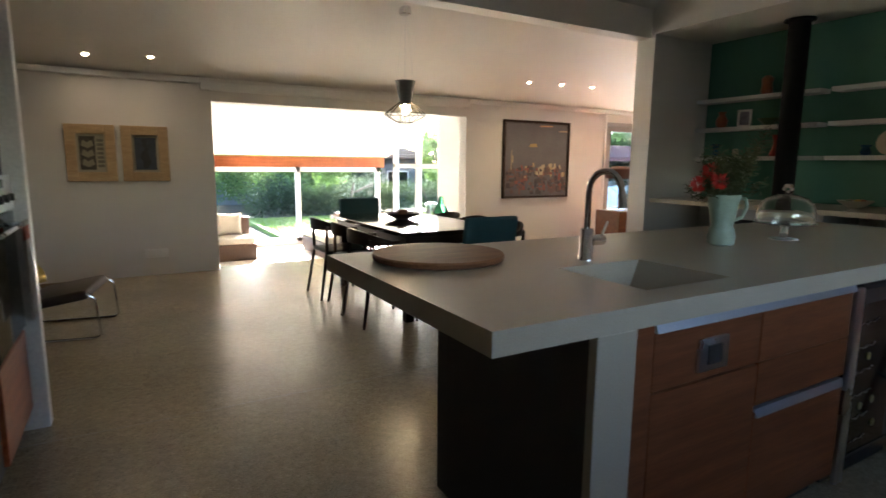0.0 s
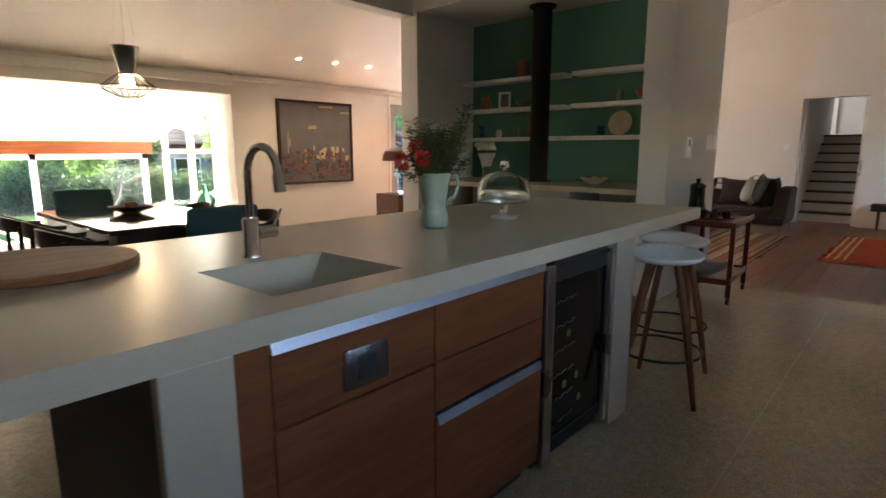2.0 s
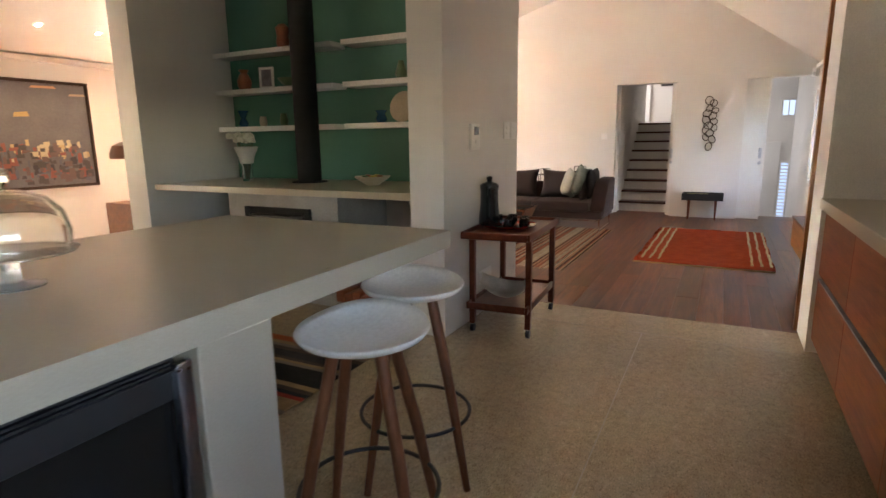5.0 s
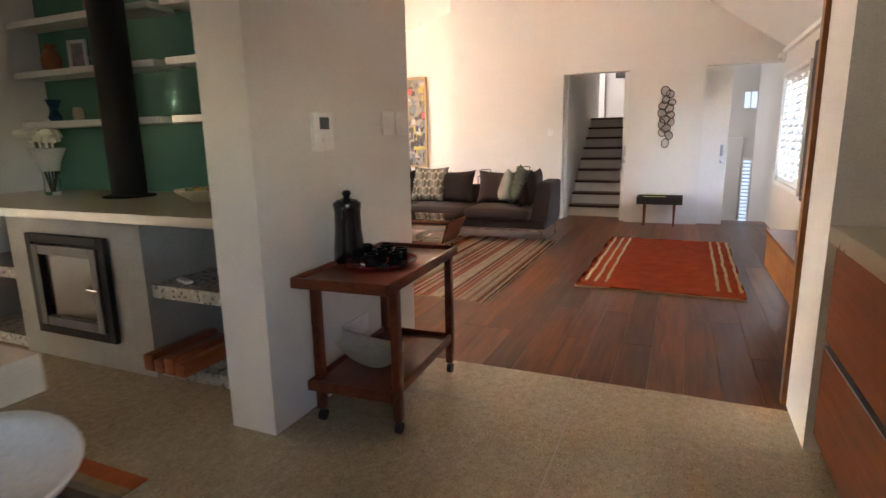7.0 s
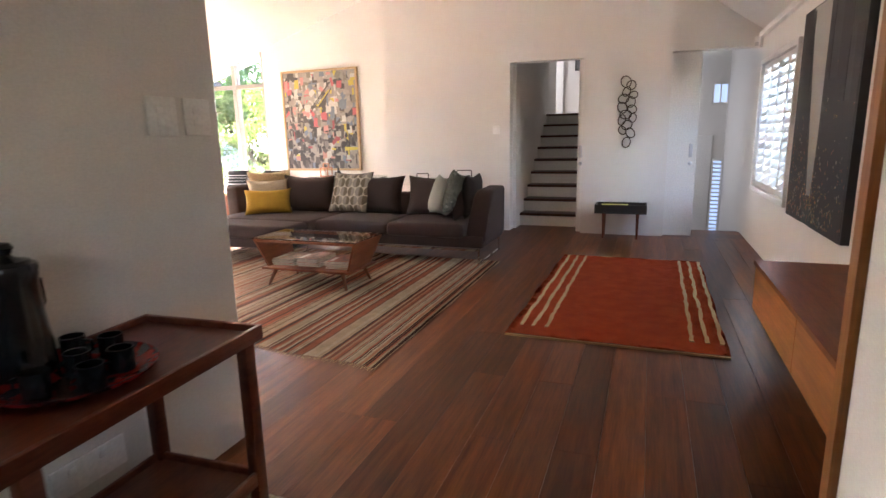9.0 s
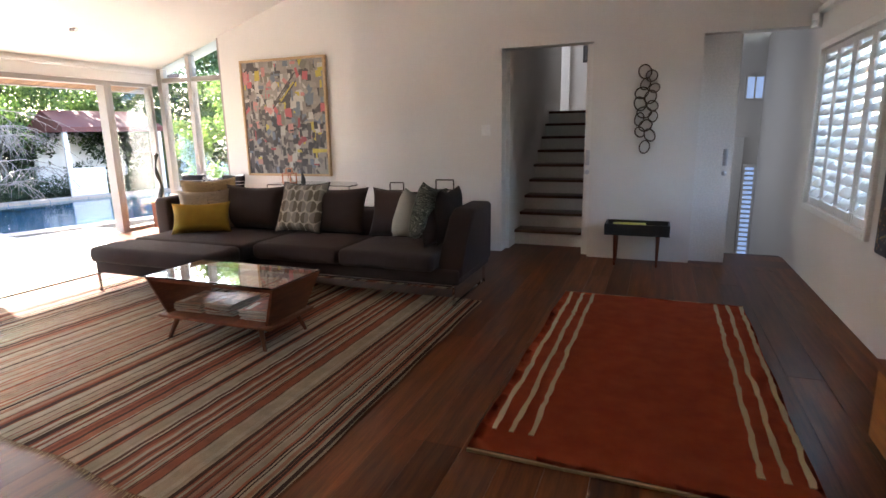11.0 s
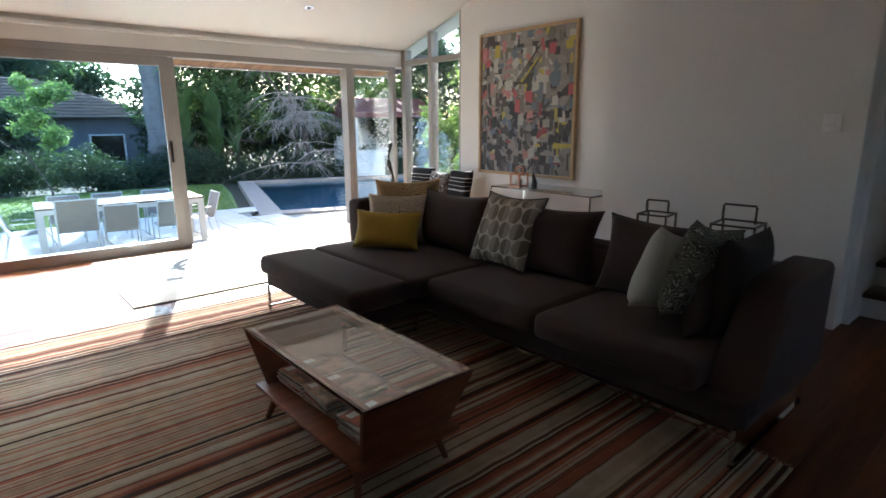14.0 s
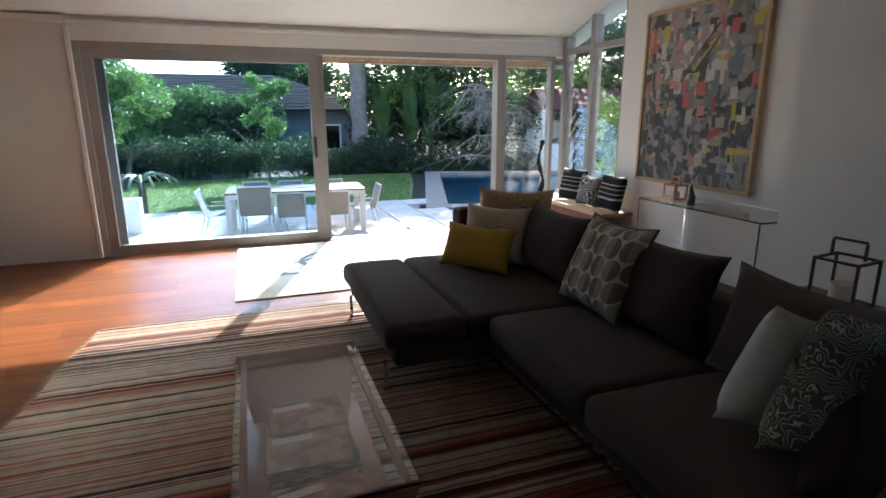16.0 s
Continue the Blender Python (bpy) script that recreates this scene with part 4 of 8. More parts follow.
bmesh.ops.transform(b, matrix=pose(0.0, 0.0, 0, 0, 0, 90), verts=b.verts)
fd = part("door", b, BLACK, fp, "black door", False)
b = bm_new()
box(b, 0.01, 0.11, 0.105, 0.015, 0.555, 0.48)
part("pane", b, plain("sooty_glass", (0.04, 0.027, 0.019), (0.018, 0.013, 0.011), 0.2, scale=5), fd, "sooty glass", False)
b = bm_new()
cyl(b, (-0.03, 0.06, 0.30), (-0.03, 0.15, 0.305), 0.006, n=8)
part("handle", b, CHROME, fd, "chrome handle")
b = bm_new()
box(b, 0.03, 0.02, 0.02, 0.5, 0.645, 0.57)
part("firebox", b, BLACK, fp, "black firebox", False)
flue = thing("flue_pipe", 6.74, 3.66, 0.915, "black steel flue rising from the ledge to the ceiling", "flue")
b = bm_new()
cyl(b, (0, 0, 0.004), (0, 0, 1.824), 0.1, n=32)
part("pipe", b, FLUE, flue, "matt black pipe")
b = bm_new()
lathe(b, [(0.15, 0.001), (0.15, 0.008), (0.102, 0.012)], n=32)
part("collar", b, FLUE, flue, "black base collar")
b = bm_new()
lathe(b, [(0.102, 1.795), (0.14, 1.805), (0.14, 1.822)], n=32)
part("ceiling_collar", b, FLUE, flue, "black ceiling collar")
for y0, y1, side in ((2.271, 3.027, "r"), (4.153, 4.827, "l")):
    for z in (0.0, 0.44):
        b = bm_new()
        box(b, 6.32, y0, z, 7.06, y1, z + 0.07, 0.003)
        solid("log_shelf", b, TERRAZZO, "rough terrazzo shelf beside the fireplace", "shelf", smooth=False)
shelf_rows = (1.40, 1.735, 2.065)
for z in shelf_rows:
    for y0, y1 in ((2.271, 3.36), (3.46, 4.827)):
        b = bm_new()
        box(b, 6.855, y0, z - 0.042, 7.053, y1, z, 0.003)
        solid("wall_shelf", b, TRIM, "thick white floating shelf on the green wall", "shelf", smooth=False, group="niche shelves")


def pot(name, prof, x, y, z, mat, label, category="vase", n=24):
    b = bm_new()
    lathe(b, prof, n=n)
    ob = solid(name, b, mat, label, category)
    ob.matrix_world = pose(x, y, z)
    return ob


TERRA = plain("orange_glaze", (0.36, 0.12, 0.045), (0.26, 0.07, 0.03), 0.35, scale=12)
REDGLAZE = plain("red_glaze", (0.35, 0.05, 0.03), (0.24, 0.03, 0.02), 0.3, scale=10)
AMBER = plain("amber_glaze", (0.40, 0.22, 0.06), (0.3, 0.14, 0.04), 0.3, scale=10)
BLUE = plain("blue_glaze", (0.03, 0.12, 0.2), (0.02, 0.08, 0.15), 0.25, scale=10)
CREAMC = plain("cream_ceramic", (0.55, 0.48, 0.36), (0.46, 0.38, 0.27), 0.4, scale=10)
YELLOWC = plain("yellow_ceramic", (0.55, 0.38, 0.07), (0.45, 0.3, 0.05), 0.35, scale=10)
GREENC = plain("green_glaze", (0.12, 0.2, 0.09), (0.08, 0.13, 0.06), 0.3, scale=10)
jar = [(0.04, 0), (0.06, 0.03), (0.065, 0.08), (0.045, 0.13), (0.03, 0.15), (0.045, 0.18), (0.04, 0.18), (0.0, 0.14)]
slim = [(0.05, 0), (0.06, 0.02), (0.03, 0.09), (0.022, 0.15), (0.04, 0.23), (0.036, 0.23), (0.0, 0.1)]
bowl = [(0.035, 0), (0.05, 0.01), (0.1, 0.06), (0.105, 0.075), (0.1, 0.075), (0.045, 0.02), (0.0, 0.016)]
pot("ceramic_jar", [(0.045, 0), (0.06, 0.04), (0.05, 0.1), (0.06, 0.17), (0.03, 0.2), (0.0, 0.2)], 6.95, 4.05, 2.065, TERRA, "brown ceramic figure jar on the top shelf", "jar")
pot("ceramic_jug", [(0.045, 0), (0.045, 0.15), (0.035, 0.19), (0.05, 0.22), (0.04, 0.22), (0.0, 0.15)], 6.95, 2.5, 2.065, AMBER, "amber ceramic jug on the top shelf", "jug")
pot("ceramic_jar", jar, 6.95, 4.55, 1.735, TERRA, "orange glazed jar on the middle shelf", "jar")
pot("ceramic_bowl", bowl, 6.95, 4.0, 1.735, GREENC, "green glazed bowl on the middle shelf", "bowl")
pot("ceramic_vase", slim, 6.95, 3.9, 1.40, REDGLAZE, "red glazed vase with a narrow neck", "vase")
pot("ceramic_vase", [(0.03, 0), (0.045, 0.03), (0.02, 0.08), (0.05, 0.15), (0.045, 0.15), (0.0, 0.08)], 6.95, 4.6, 1.40, BLUE, "small blue and cream vase on the shelf", "vase")
pot("ceramic_cup", [(0.03, 0), (0.035, 0.05), (0.025, 0.09), (0.02, 0.09), (0.0, 0.03)], 6.95, 4.35, 1.40, CREAMC, "small pale cup on the lower shelf", "cup")
pot("ceramic_cup", [(0.03, 0), (0.035, 0.05), (0.025, 0.11), (0.02, 0.11), (0.0, 0.03)], 6.95, 4.1, 1.40, GREENC, "small green cup on the lower shelf", "cup")
pot("ceramic_bowl", [(0.04, 0), (0.05, 0.02), (0.09, 0.07), (0.1, 0.1), (0.09, 0.1), (0.04, 0.03), (0.0, 0.025)], 6.95, 2.6, 1.735, TERRA, "orange and green glazed bowl", "bowl")
pot("ceramic_jar", [(0.035, 0), (0.05, 0.04), (0.03, 0.1), (0.02, 0.14), (0.0, 0.14)], 6.95, 2.85, 1.735, GREENC, "dark green ceramic jar", "jar")
pot("ceramic_jug", [(0.03, 0), (0.05, 0.03), (0.03, 0.07), (0.05, 0.1), (0.04, 0.1), (0.0, 0.05)], 6.95, 3.05, 1.40, BLUE, "small blue jug on the lower shelf", "jug")
pot("ceramic_bowl", bowl, 6.95, 2.45, 1.40, YELLOWC, "yellow ceramic bowl on the lower shelf", "bowl")
b = bm_new()
lathe(b, [(0.0, 0), (0.11, 0.004), (0.125, 0.018), (0.12, 0.02), (0.0, 0.01)], n=36)
pl = solid("display_plate", b, CREAMC, "cream decorated plate standing on the shelf", "plate")
pl.matrix_world = pose(7.0, 2.86, 1.40 + 0.122, 0, -78, 0)
fr = thing("photo_frame", 6.95, 4.28, 1.735, "white photo frame on the middle shelf", "photo frame", -80)
b = bm_new()
framed(b, -0.075, 0.0, 0.075, 0.19, 0, 0.02, 0.022)
part("frame", b, TRIM, fr, "white frame", False)
b = bm_new()
box(b, -0.055, 0.012, 0.02, 0.055, 0.016, 0.17)
part("photo", b, plain("photo_print", (0.32, 0.3, 0.34), (0.12, 0.1, 0.12), 0.3, scale=14), fr, "muted print", False)
fb = thing("fruit_bowl", 6.64, 2.95, 0.915, "cream bowl of painted fruit on the ledge", "bowl")
b = bm_new()
lathe(b, [(0.05, 0), (0.06, 0.01), (0.13, 0.055), (0.14, 0.07), (0.13, 0.07), (0.06, 0.018), (0.0, 0.014)], n=36)
part("bowl", b, CREAMC, fb, "cream ceramic")
random.seed(4)
for k, m_ in enumerate((YELLOWC, REDGLAZE, GREENC, YELLOWC, TERRA)):
    a = k * 1.256
    b = bm_new()
    lathe(b, [(0.0, 0), (0.02, 0.006), (0.03, 0.028), (0.02, 0.05), (0.0, 0.054)], 0.06 * math.cos(a), 0.06 * math.sin(a), 0.028, n=14)
    part("fruit", b, m_, fb)
fl = thing("flower_vase", 6.70, 4.34, 0.915, "glass vase of white roses wrapped in pale ribbon", "vase")
fl.matrix_world = pose(6.70, 4.34, 0.915) @ Matrix.Diagonal((1.25, 1.25, 1.2, 1))
b = bm_new()
lathe(b, [(0.035, 0), (0.04, 0.02), (0.035, 0.1), (0.05, 0.18), (0.047, 0.18), (0.032, 0.1), (0.036, 0.02), (0.0, 0.015)])
part("vase", b, GLASS, fl, "clear glass vase")
ROSE = plain("white_rose", (0.80, 0.80, 0.70), (0.72, 0.71, 0.58), 0.6, scale=30)
for k in range(15):
    a, r = random.uniform(0, 6.28), 0.125 * math.sqrt(random.random())
    b = bm_new()
    c = Vector((r * math.cos(a), r * math.sin(a), 0.31 + random.uniform(-0.02, 0.03)))
    for j in range(26):
        d = Vector([random.gauss(0, 1) for _ in range(3)])
        d.z = abs(d.z)
        d.normalize()
        s = d.orthogonal().normalized() * 0.018
        w = d.cross(s)
        p = c + d * random.uniform(0.012, 0.034)
        b.faces.new([b.verts.new(q) for q in (p - s, p + w, p + s, p - w)])
    part("rose", b, ROSE, fl, "cream-white rose", False)
b = bm_new()
lathe(b, [(0.045, 0.13), (0.055, 0.18), (0.085, 0.25), (0.08, 0.255), (0.05, 0.19), (0.04, 0.135)], n=15)
part("wrapping", b, plain("paper_wrap", (0.6, 0.6, 0.57), rough=0.6), fl, "pale wrapping paper")
for k in range(10):
    a = k * 0.63
    b = bm_new()
    cyl(b, (0.01 * math.cos(a), 0.01 * math.sin(a), 0.02), (0.05 * math.cos(a), 0.05 * math.sin(a), 0.29), 0.003, n=5)
    part("stem", b, STEMGREEN, fl, "green stem")
lg = thing("firewood_box", 6.22, 2.72, 0.07, "red-brown timber kindling on the log shelf", "firewood")
for k in range(4):
    b = bm_new()
    box(b, 0.0, 0.02 + 0.075 * k, 0.0, 0.45, 0.088 + 0.075 * k, 0.07 + 0.02 * (k % 2), 0.008)
    part("log", b, JARRAH, lg, "split timber")
rem = thing("remote_control", 6.42, 2.9, 0.51, "pale remote control on the shelf", "remote", 70)
b = bm_new()
box(b, -0.06, -0.02, 0, 0.06, 0.02, 0.016, 0.004)
part("case", b, WHITE_PLASTIC, rem, "white plastic case")

# thermostat and switches on the hearth wall
th = thing("thermostat", 6.50, 2.03, 1.272, "white wall thermostat with a small grey display", "thermostat")
b = bm_new()
box(b, -0.075, -0.024, -0.086, 0.07, 0, 0.086, 0.006)
part("case", b, WHITE_PLASTIC, th)
b = bm_new()
box(b, -0.035, -0.027, 0.012, 0.035, -0.022, 0.066, 0.002)
part("display", b, plain("lcd_grey", (0.10, 0.10, 0.11), rough=0.2), th, "grey display")
b = bm_new()
cyl(b, (0.0, -0.029, -0.034), (0.0, -0.022, -0.034), 0.02, n=18)
part("dial", b, WHITE_PLASTIC, th)


def switch(x, y, z, rz, n=1, gap=0.15, w=0.115, h=0.12):
    s = thing("light_switch", x, y, z, "white double light switch plate" if n > 1 else "white light switch plate", "light switch", rz)
    for k in range(n):
        b = bm_new()
        box(b, k * gap, -0.01, -h / 2, k * gap + w, 0, h / 2, 0.004)
        p = part("plate", b, WHITE_PLASTIC, s)
        for j in (-1, 1):
            b = bm_new()
            box(b, k * gap + w * 0.3, -0.015, j * 0.02 - 0.012, k * gap + w * 0.72, -0.008, j * 0.02 + 0.012, 0.003)
            part("rocker", b, WHITE_PLASTIC, p)
    return s


switch(7.065, 2.03, 1.322, 0, 2, 0.158, 0.125, 0.13)
switch(12.62, 2.37, 1.295, -90, 1, w=0.1, h=0.11)
for sx, sy, sz, rz in ((6.58, 2.03, 0.27, 0), (0.95, 7.45, 0.25, 0)):
    s = thing("wall_socket", sx, sy, sz, "white double power socket low on the wall", "socket", rz)
    b = bm_new()
    box(b, 0, -0.01, -0.05, 0.24, 0, 0.05, 0.004)
    p = part("plate", b, WHITE_PLASTIC, s)
    for k in range(2):
        b = bm_new()
        box(b, 0.05 + 0.1 * k, -0.013, 0.012, 0.075 + 0.1 * k, -0.009, 0.035, 0.002)
        part("rocker", b, WHITE_PLASTIC, p)

# ---- tea trolley ----
tr = thing("tea_trolley", 6.14, 1.505, 0, "dark mahogany tea trolley on castors", "trolley", 3.2)
W_, D_ = 0.825, 0.445
for x in (0.125, W_ - 0.045):
    for y in (0.035, D_ - 0.035):
        b = bm_new()
        box(b, x - 0.022, y - 0.018, 0.06, x + 0.022, y + 0.018, 0.665, 0.004)
        lg_ = part("leg", b, MAHOGANY, tr)
        b = bm_new()
        cyl(b, (x, y - 0.012, 0.026), (x, y + 0.012, 0.026), 0.026, n=18)
        wheel = part("castor", b, BLACK, lg_, "black castor wheel")
        b = bm_new()
        cyl(b, (x, y, 0.035), (x, y, 0.065), 0.009, n=8)
        part("castor_stem", b, CHROME, lg_, "chrome stem")
for z in (0.655, 0.19):
    b = bm_new()
    box(b, 0.0 if z > 0.5 else 0.05, 0.0 if z > 0.5 else 0.02, z, W_ if z > 0.5 else W_ - 0.05, D_ if z > 0.5 else D_ - 0.02, z + 0.012, 0.002)
    part("tray_board", b, MAHOGANY, tr, "mahogany shelf", False)
    i = 0.0 if z > 0.5 else 0.04
    for q in ((i, i / 2, W_ - i, i / 2 + 0.016), (i, D_ - i / 2 - 0.016, W_ - i, D_ - i / 2), (i, i / 2 + 0.016, i + 0.016, D_ - i / 2 - 0.016), (W_ - i - 0.016, i / 2 + 0.016, W_ - i, D_ - i / 2 - 0.016)):
        b = bm_new()
        box(b, q[0], q[1], z - 0.012, q[2], q[3], z + 0.034, 0.004)
        part("tray_rim", b, MAHOGANY, tr, "moulded rim")
for y in (0.08, 0.25):
    b = bm_new()
    box(b, 0.03, y, 0.6675, 0.06, y + 0.1, 0.669, 0.0)
    part("hand_slot", b, BLACK, tr, "dark hand slot", False)
b = bm_new()
lathe(b, [(0.0, 0), (0.15, 0.002), (0.185, 0.014), (0.19, 0.022), (0.183, 0.02), (0.148, 0.009), (0.0, 0.007)], n=48)
tray = solid("serving_tray", b, plain("red_black_lacquer", (0.40, 0.03, 0.02), (0.015, 0.012, 0.012), 0.25, scale=22, contrast=0.05), "round red and black lacquer tray on the trolley", "tray")
tray.matrix_world = pose(6.545, 1.79, 0.668)
pot_ = thing("coffee_pot", 6.51, 1.915, 0.676, "tall black ceramic coffee pot", "coffee pot")
b = bm_new()
lathe(b, [(0.066, 0), (0.073, 0.01), (0.07, 0.07), (0.062, 0.15), (0.06, 0.23), (0.065, 0.27), (0.062, 0.28), (0.0, 0.286)])
part("pot_body", b, BLACK_GLOSS, pot_)
b = bm_new()
lathe(b, [(0.054, 0.279), (0.049, 0.289), (0.02, 0.296), (0.014, 0.304), (0.022, 0.32), (0.015, 0.332), (0.0, 0.335)])
part("lid", b, BLACK_GLOSS, pot_)
b = bm_new()
tube(b, [(0.055, 0.018, 0.23), (0.09, 0.03, 0.22), (0.092, 0.03, 0.16), (0.055, 0.018, 0.12)], 0.007, 8)
part("handle", b, BLACK_GLOSS, pot_)
b = bm_new()
tube(b, [(-0.05, -0.018, 0.215), (-0.066, -0.024, 0.245), (-0.074, -0.027, 0.262)], [0.016, 0.011, 0.009], 8)
part("spout", b, BLACK_GLOSS, pot_)
for k, (x, y) in enumerate(((6.50, 1.665), (6.60, 1.69), (6.43, 1.75), (6.545, 1.77), (6.66, 1.80), (6.62, 1.89))):
    c = thing("coffee_cup", x, y, 0.676, "small black ceramic cup on the tray", "cup", k * 60, "coffee cups")
    b = bm_new()
    lathe(b, [(0.024, 0), (0.03, 0.004), (0.031, 0.062), (0.027, 0.062), (0.026, 0.01), (0.0, 0.008)], n=20)
    part("cup_body", b, BLACK_GLOSS, c)
    b = bm_new()
    tube(b, [(0.029, 0, 0.05), (0.047, 0, 0.045), (0.047, 0, 0.02), (0.029, 0, 0.013)], 0.0045, 6)
    part("handle", b, BLACK_GLOSS, c)
b = bm_new()
n = 16
vs = [[b.verts.new((0.19 * math.sin(u), 0.075 * v * math.cos(0.9 * u), 0.17 * (1 - math.cos(u)) + 0.035 * v * v)) for v in [(-1 + j / 4) for j in range(9)]] for u in [(-1.15 + 2.3 * i / n) for i in range(n + 1)]]
for i in range(n):
    for j in range(8):
        b.faces.new((vs[i][j], vs[i + 1][j], vs[i + 1][j + 1], vs[i][j + 1]))
bmesh.ops.solidify(b, geom=b.faces[:], thickness=0.012)
bmesh.ops.transform(b, matrix=pose(0, 0, 0, -38), verts=b.verts)
low = min(v.co.z for v in b.verts)
bmesh.ops.translate(b, vec=(0, 0, -low), verts=b.verts)
dish = solid("shell_dish", b, plain("speckled_stoneware", (0.74, 0.71, 0.63), (0.62, 0.58, 0.5), 0.4, scale=14), "long curved speckled stoneware dish on the lower shelf", "dish", smooth="all")
dish.matrix_world = pose(6.50, 1.77, 0.2025, 0, 0, 84)

# ---- living room ----
KILIM_COL = [(0.075, 0.038, 0.028), (0.60, 0.50, 0.37), (0.30, 0.10, 0.06), (0.55, 0.43, 0.30), (0.46, 0.17, 0.10), (0.50, 0.40, 0.28), (0.10, 0.05, 0.036), (0.54, 0.43, 0.30), (0.40, 0.14, 0.08), (0.60, 0.50, 0.37), (0.16, 0.08, 0.055), (0.46, 0.36, 0.25), (0.48, 0.25, 0.16)]
KILIM = striped("kilim_wool", KILIM_COL, 1, 76.0, wobble=0.012, seed=1.7)
kil = thing("kilim_rug", 8.24, 1.81, 0.0, "large striped kilim in rust, cream and black", "rug")
b = bm_new()
nx, ny = 24, 40
random.seed(3)
gv = {}
for i in range(nx + 1):
    for j in range(ny + 1):
        u, v = i / nx, j / ny
        x0, x1 = -0.1 + 0.36 * v, 2.56 + 0.12 * v
        gv[i, j] = b.verts.new((x0 + (x1 - x0) * u + 0.012 * math.sin(j * 0.7), 3.5 * v + 0.006 * math.sin(i), 0.008 + 0.0025 * math.sin(3.1 * i + j) * math.sin(0.9 * j)))
for i in range(nx):
    for j in range(ny):
        b.faces.new((gv[i, j], gv[i + 1, j], gv[i + 1, j + 1], gv[i, j + 1]))
bmesh.ops.solidify(b, geom=b.faces[:], thickness=-0.006)
part("weave", b, KILIM, kil, "", "all")
b = bm_new()
for side in (0, 1):
    for k in range(420):
        v = (k + random.random()) / 420
        x = (0.36 * v - 0.1) if side == 0 else 2.56 + 0.12 * v
        x += 0.012 * math.sin(v * 40 * 0.7)
        s = -1 if side == 0 else 1
        y = 3.5 * v
        L = random.uniform(0.025, 0.05)
        b.faces.new([b.verts.new(q) for q in ((x, y - 0.002, 0.006), (x, y + 0.002, 0.006), (x + s * L, y + random.gauss(0, 0.008), 0.002))])
part("fringe", b, CREAM_WOOL, kil, "cream fringe", False, "stuff")

red = thing("red_rug", 8.86, 0.0, 0.0, "brick-red wool rug with wavy cream stripes", "rug", -0.6)
b = bm_new()
gv = {}
for i in range(41):
    for j in range(21):
        u, v = i / 40, j / 20
        gv[i, j] = b.verts.new((2.38 * u + 0.008 * math.sin(j * 0.8), 1.27 * v + 0.012 * math.sin(i * 0.45) * (1 if j > 10 else -1) * abs(v - 0.5), 0.014 + 0.0012 * math.sin(i * 1.3 + j * 2.1)))
for i in range(40):
    for j in range(20):
        b.faces.new((gv[i, j], gv[i + 1, j], gv[i + 1, j + 1], gv[i, j + 1]))
bmesh.ops.solidify(b, geom=b.faces[:], thickness=-0.0125)
part("wool_face", b, RED_WOOL, red, "brick-red wool pile", "all")
random.seed(6)
for y0 in (0.022, 0.105, 0.185, 1.045, 1.125, 1.208):
    b = bm_new()
    row = []
    for i in range(49):
        x = 0.17 + (2.36 - 0.17) * i / 48
        off = 0.003 * math.sin(i * 0.45 + y0 * 40) + random.gauss(0, 0.0025)
        w = 0.0115 + 0.002 * math.sin(i * 1.1 + y0 * 9)
        row.append([b.verts.new((x, y0 + off + s * w + 0.0, z)) for s, z in ((-1, 0.012), (-1, 0.0178), (1, 0.0178), (1, 0.012))])
    for u, v in zip(row, row[1:]):
        for k in range(4):
            b.faces.new((u[k], u[(k + 1) % 4], v[(k + 1) % 4], v[k]))
    b.faces.new(row[0][::-1])
    b.faces.new(row[-1])
    part("stripe", b, CREAM_WOOL, red, "cream wool stripe", False)
for x in (-0.012, 2.38):
    b = bm_new()
    box(b, x, 0, 0.001, x + 0.012, 1.27, 0.012)
    part("binding", b, CREAM_WOOL, red, "cream end binding", False)

crm = thing("cream_rug", 9.33, 5.6, 0.0, "cream rug with dark looping lines by the open door", "rug")
b = bm_new()
box(b, 0, 0, 0.001, 2.3, 1.74, 0.012, 0.003)
part("wool_face", b, cloth("ivory_wool", (0.74, 0.69, 0.59), (0.66, 0.61, 0.52), 260), crm, "ivory pile")
for cx, cy, r, a0, a1 in ((1.0, 1.1, 0.75, 2.2, 4.6), (1.2, 1.0, 0.5, 1.6, 5.0), (1.7, 0.9, 0.42, 0.2, 3.6), (0.5, 0.2, 0.5, 0.3, 2.6), (1.6, 0.2, 0.4, 0.3, 2.8), (0.35, 1.2, 0.3, 3.3, 6.0)):
    b = bm_new()
    row = []
    for k in range(41):
        a = a0 + (a1 - a0) * k / 40
        w = 0.010 + 0.012 * math.sin(math.pi * k / 40)
        row.append([b.verts.new((min(2.28, max(0.02, cx + rr * 1.25 * math.cos(a))), min(1.72, max(0.02, cy + rr * 0.8 * math.sin(a))), z)) for rr, z in ((r - w, 0.011), (r - w, 0.0145), (r + w, 0.0145), (r + w, 0.011))])
    for u, v in zip(row, row[1:]):
        for k in range(4):
            b.faces.new((u[k], u[(k + 1) % 4], v[(k + 1) % 4], v[k]))
    part("line", b, BLACK, crm, "dark looping line", False)

# ---- sofa ----
SOFA = cloth("brown_felted_wool", (0.058, 0.040, 0.037), (0.040, 0.027, 0.025), 420, scale=3)
sofa = thing("corner_sofa", 9.98, 1.92, 0.0, "dark brown felt chaise sofa on a chrome frame", "sofa")


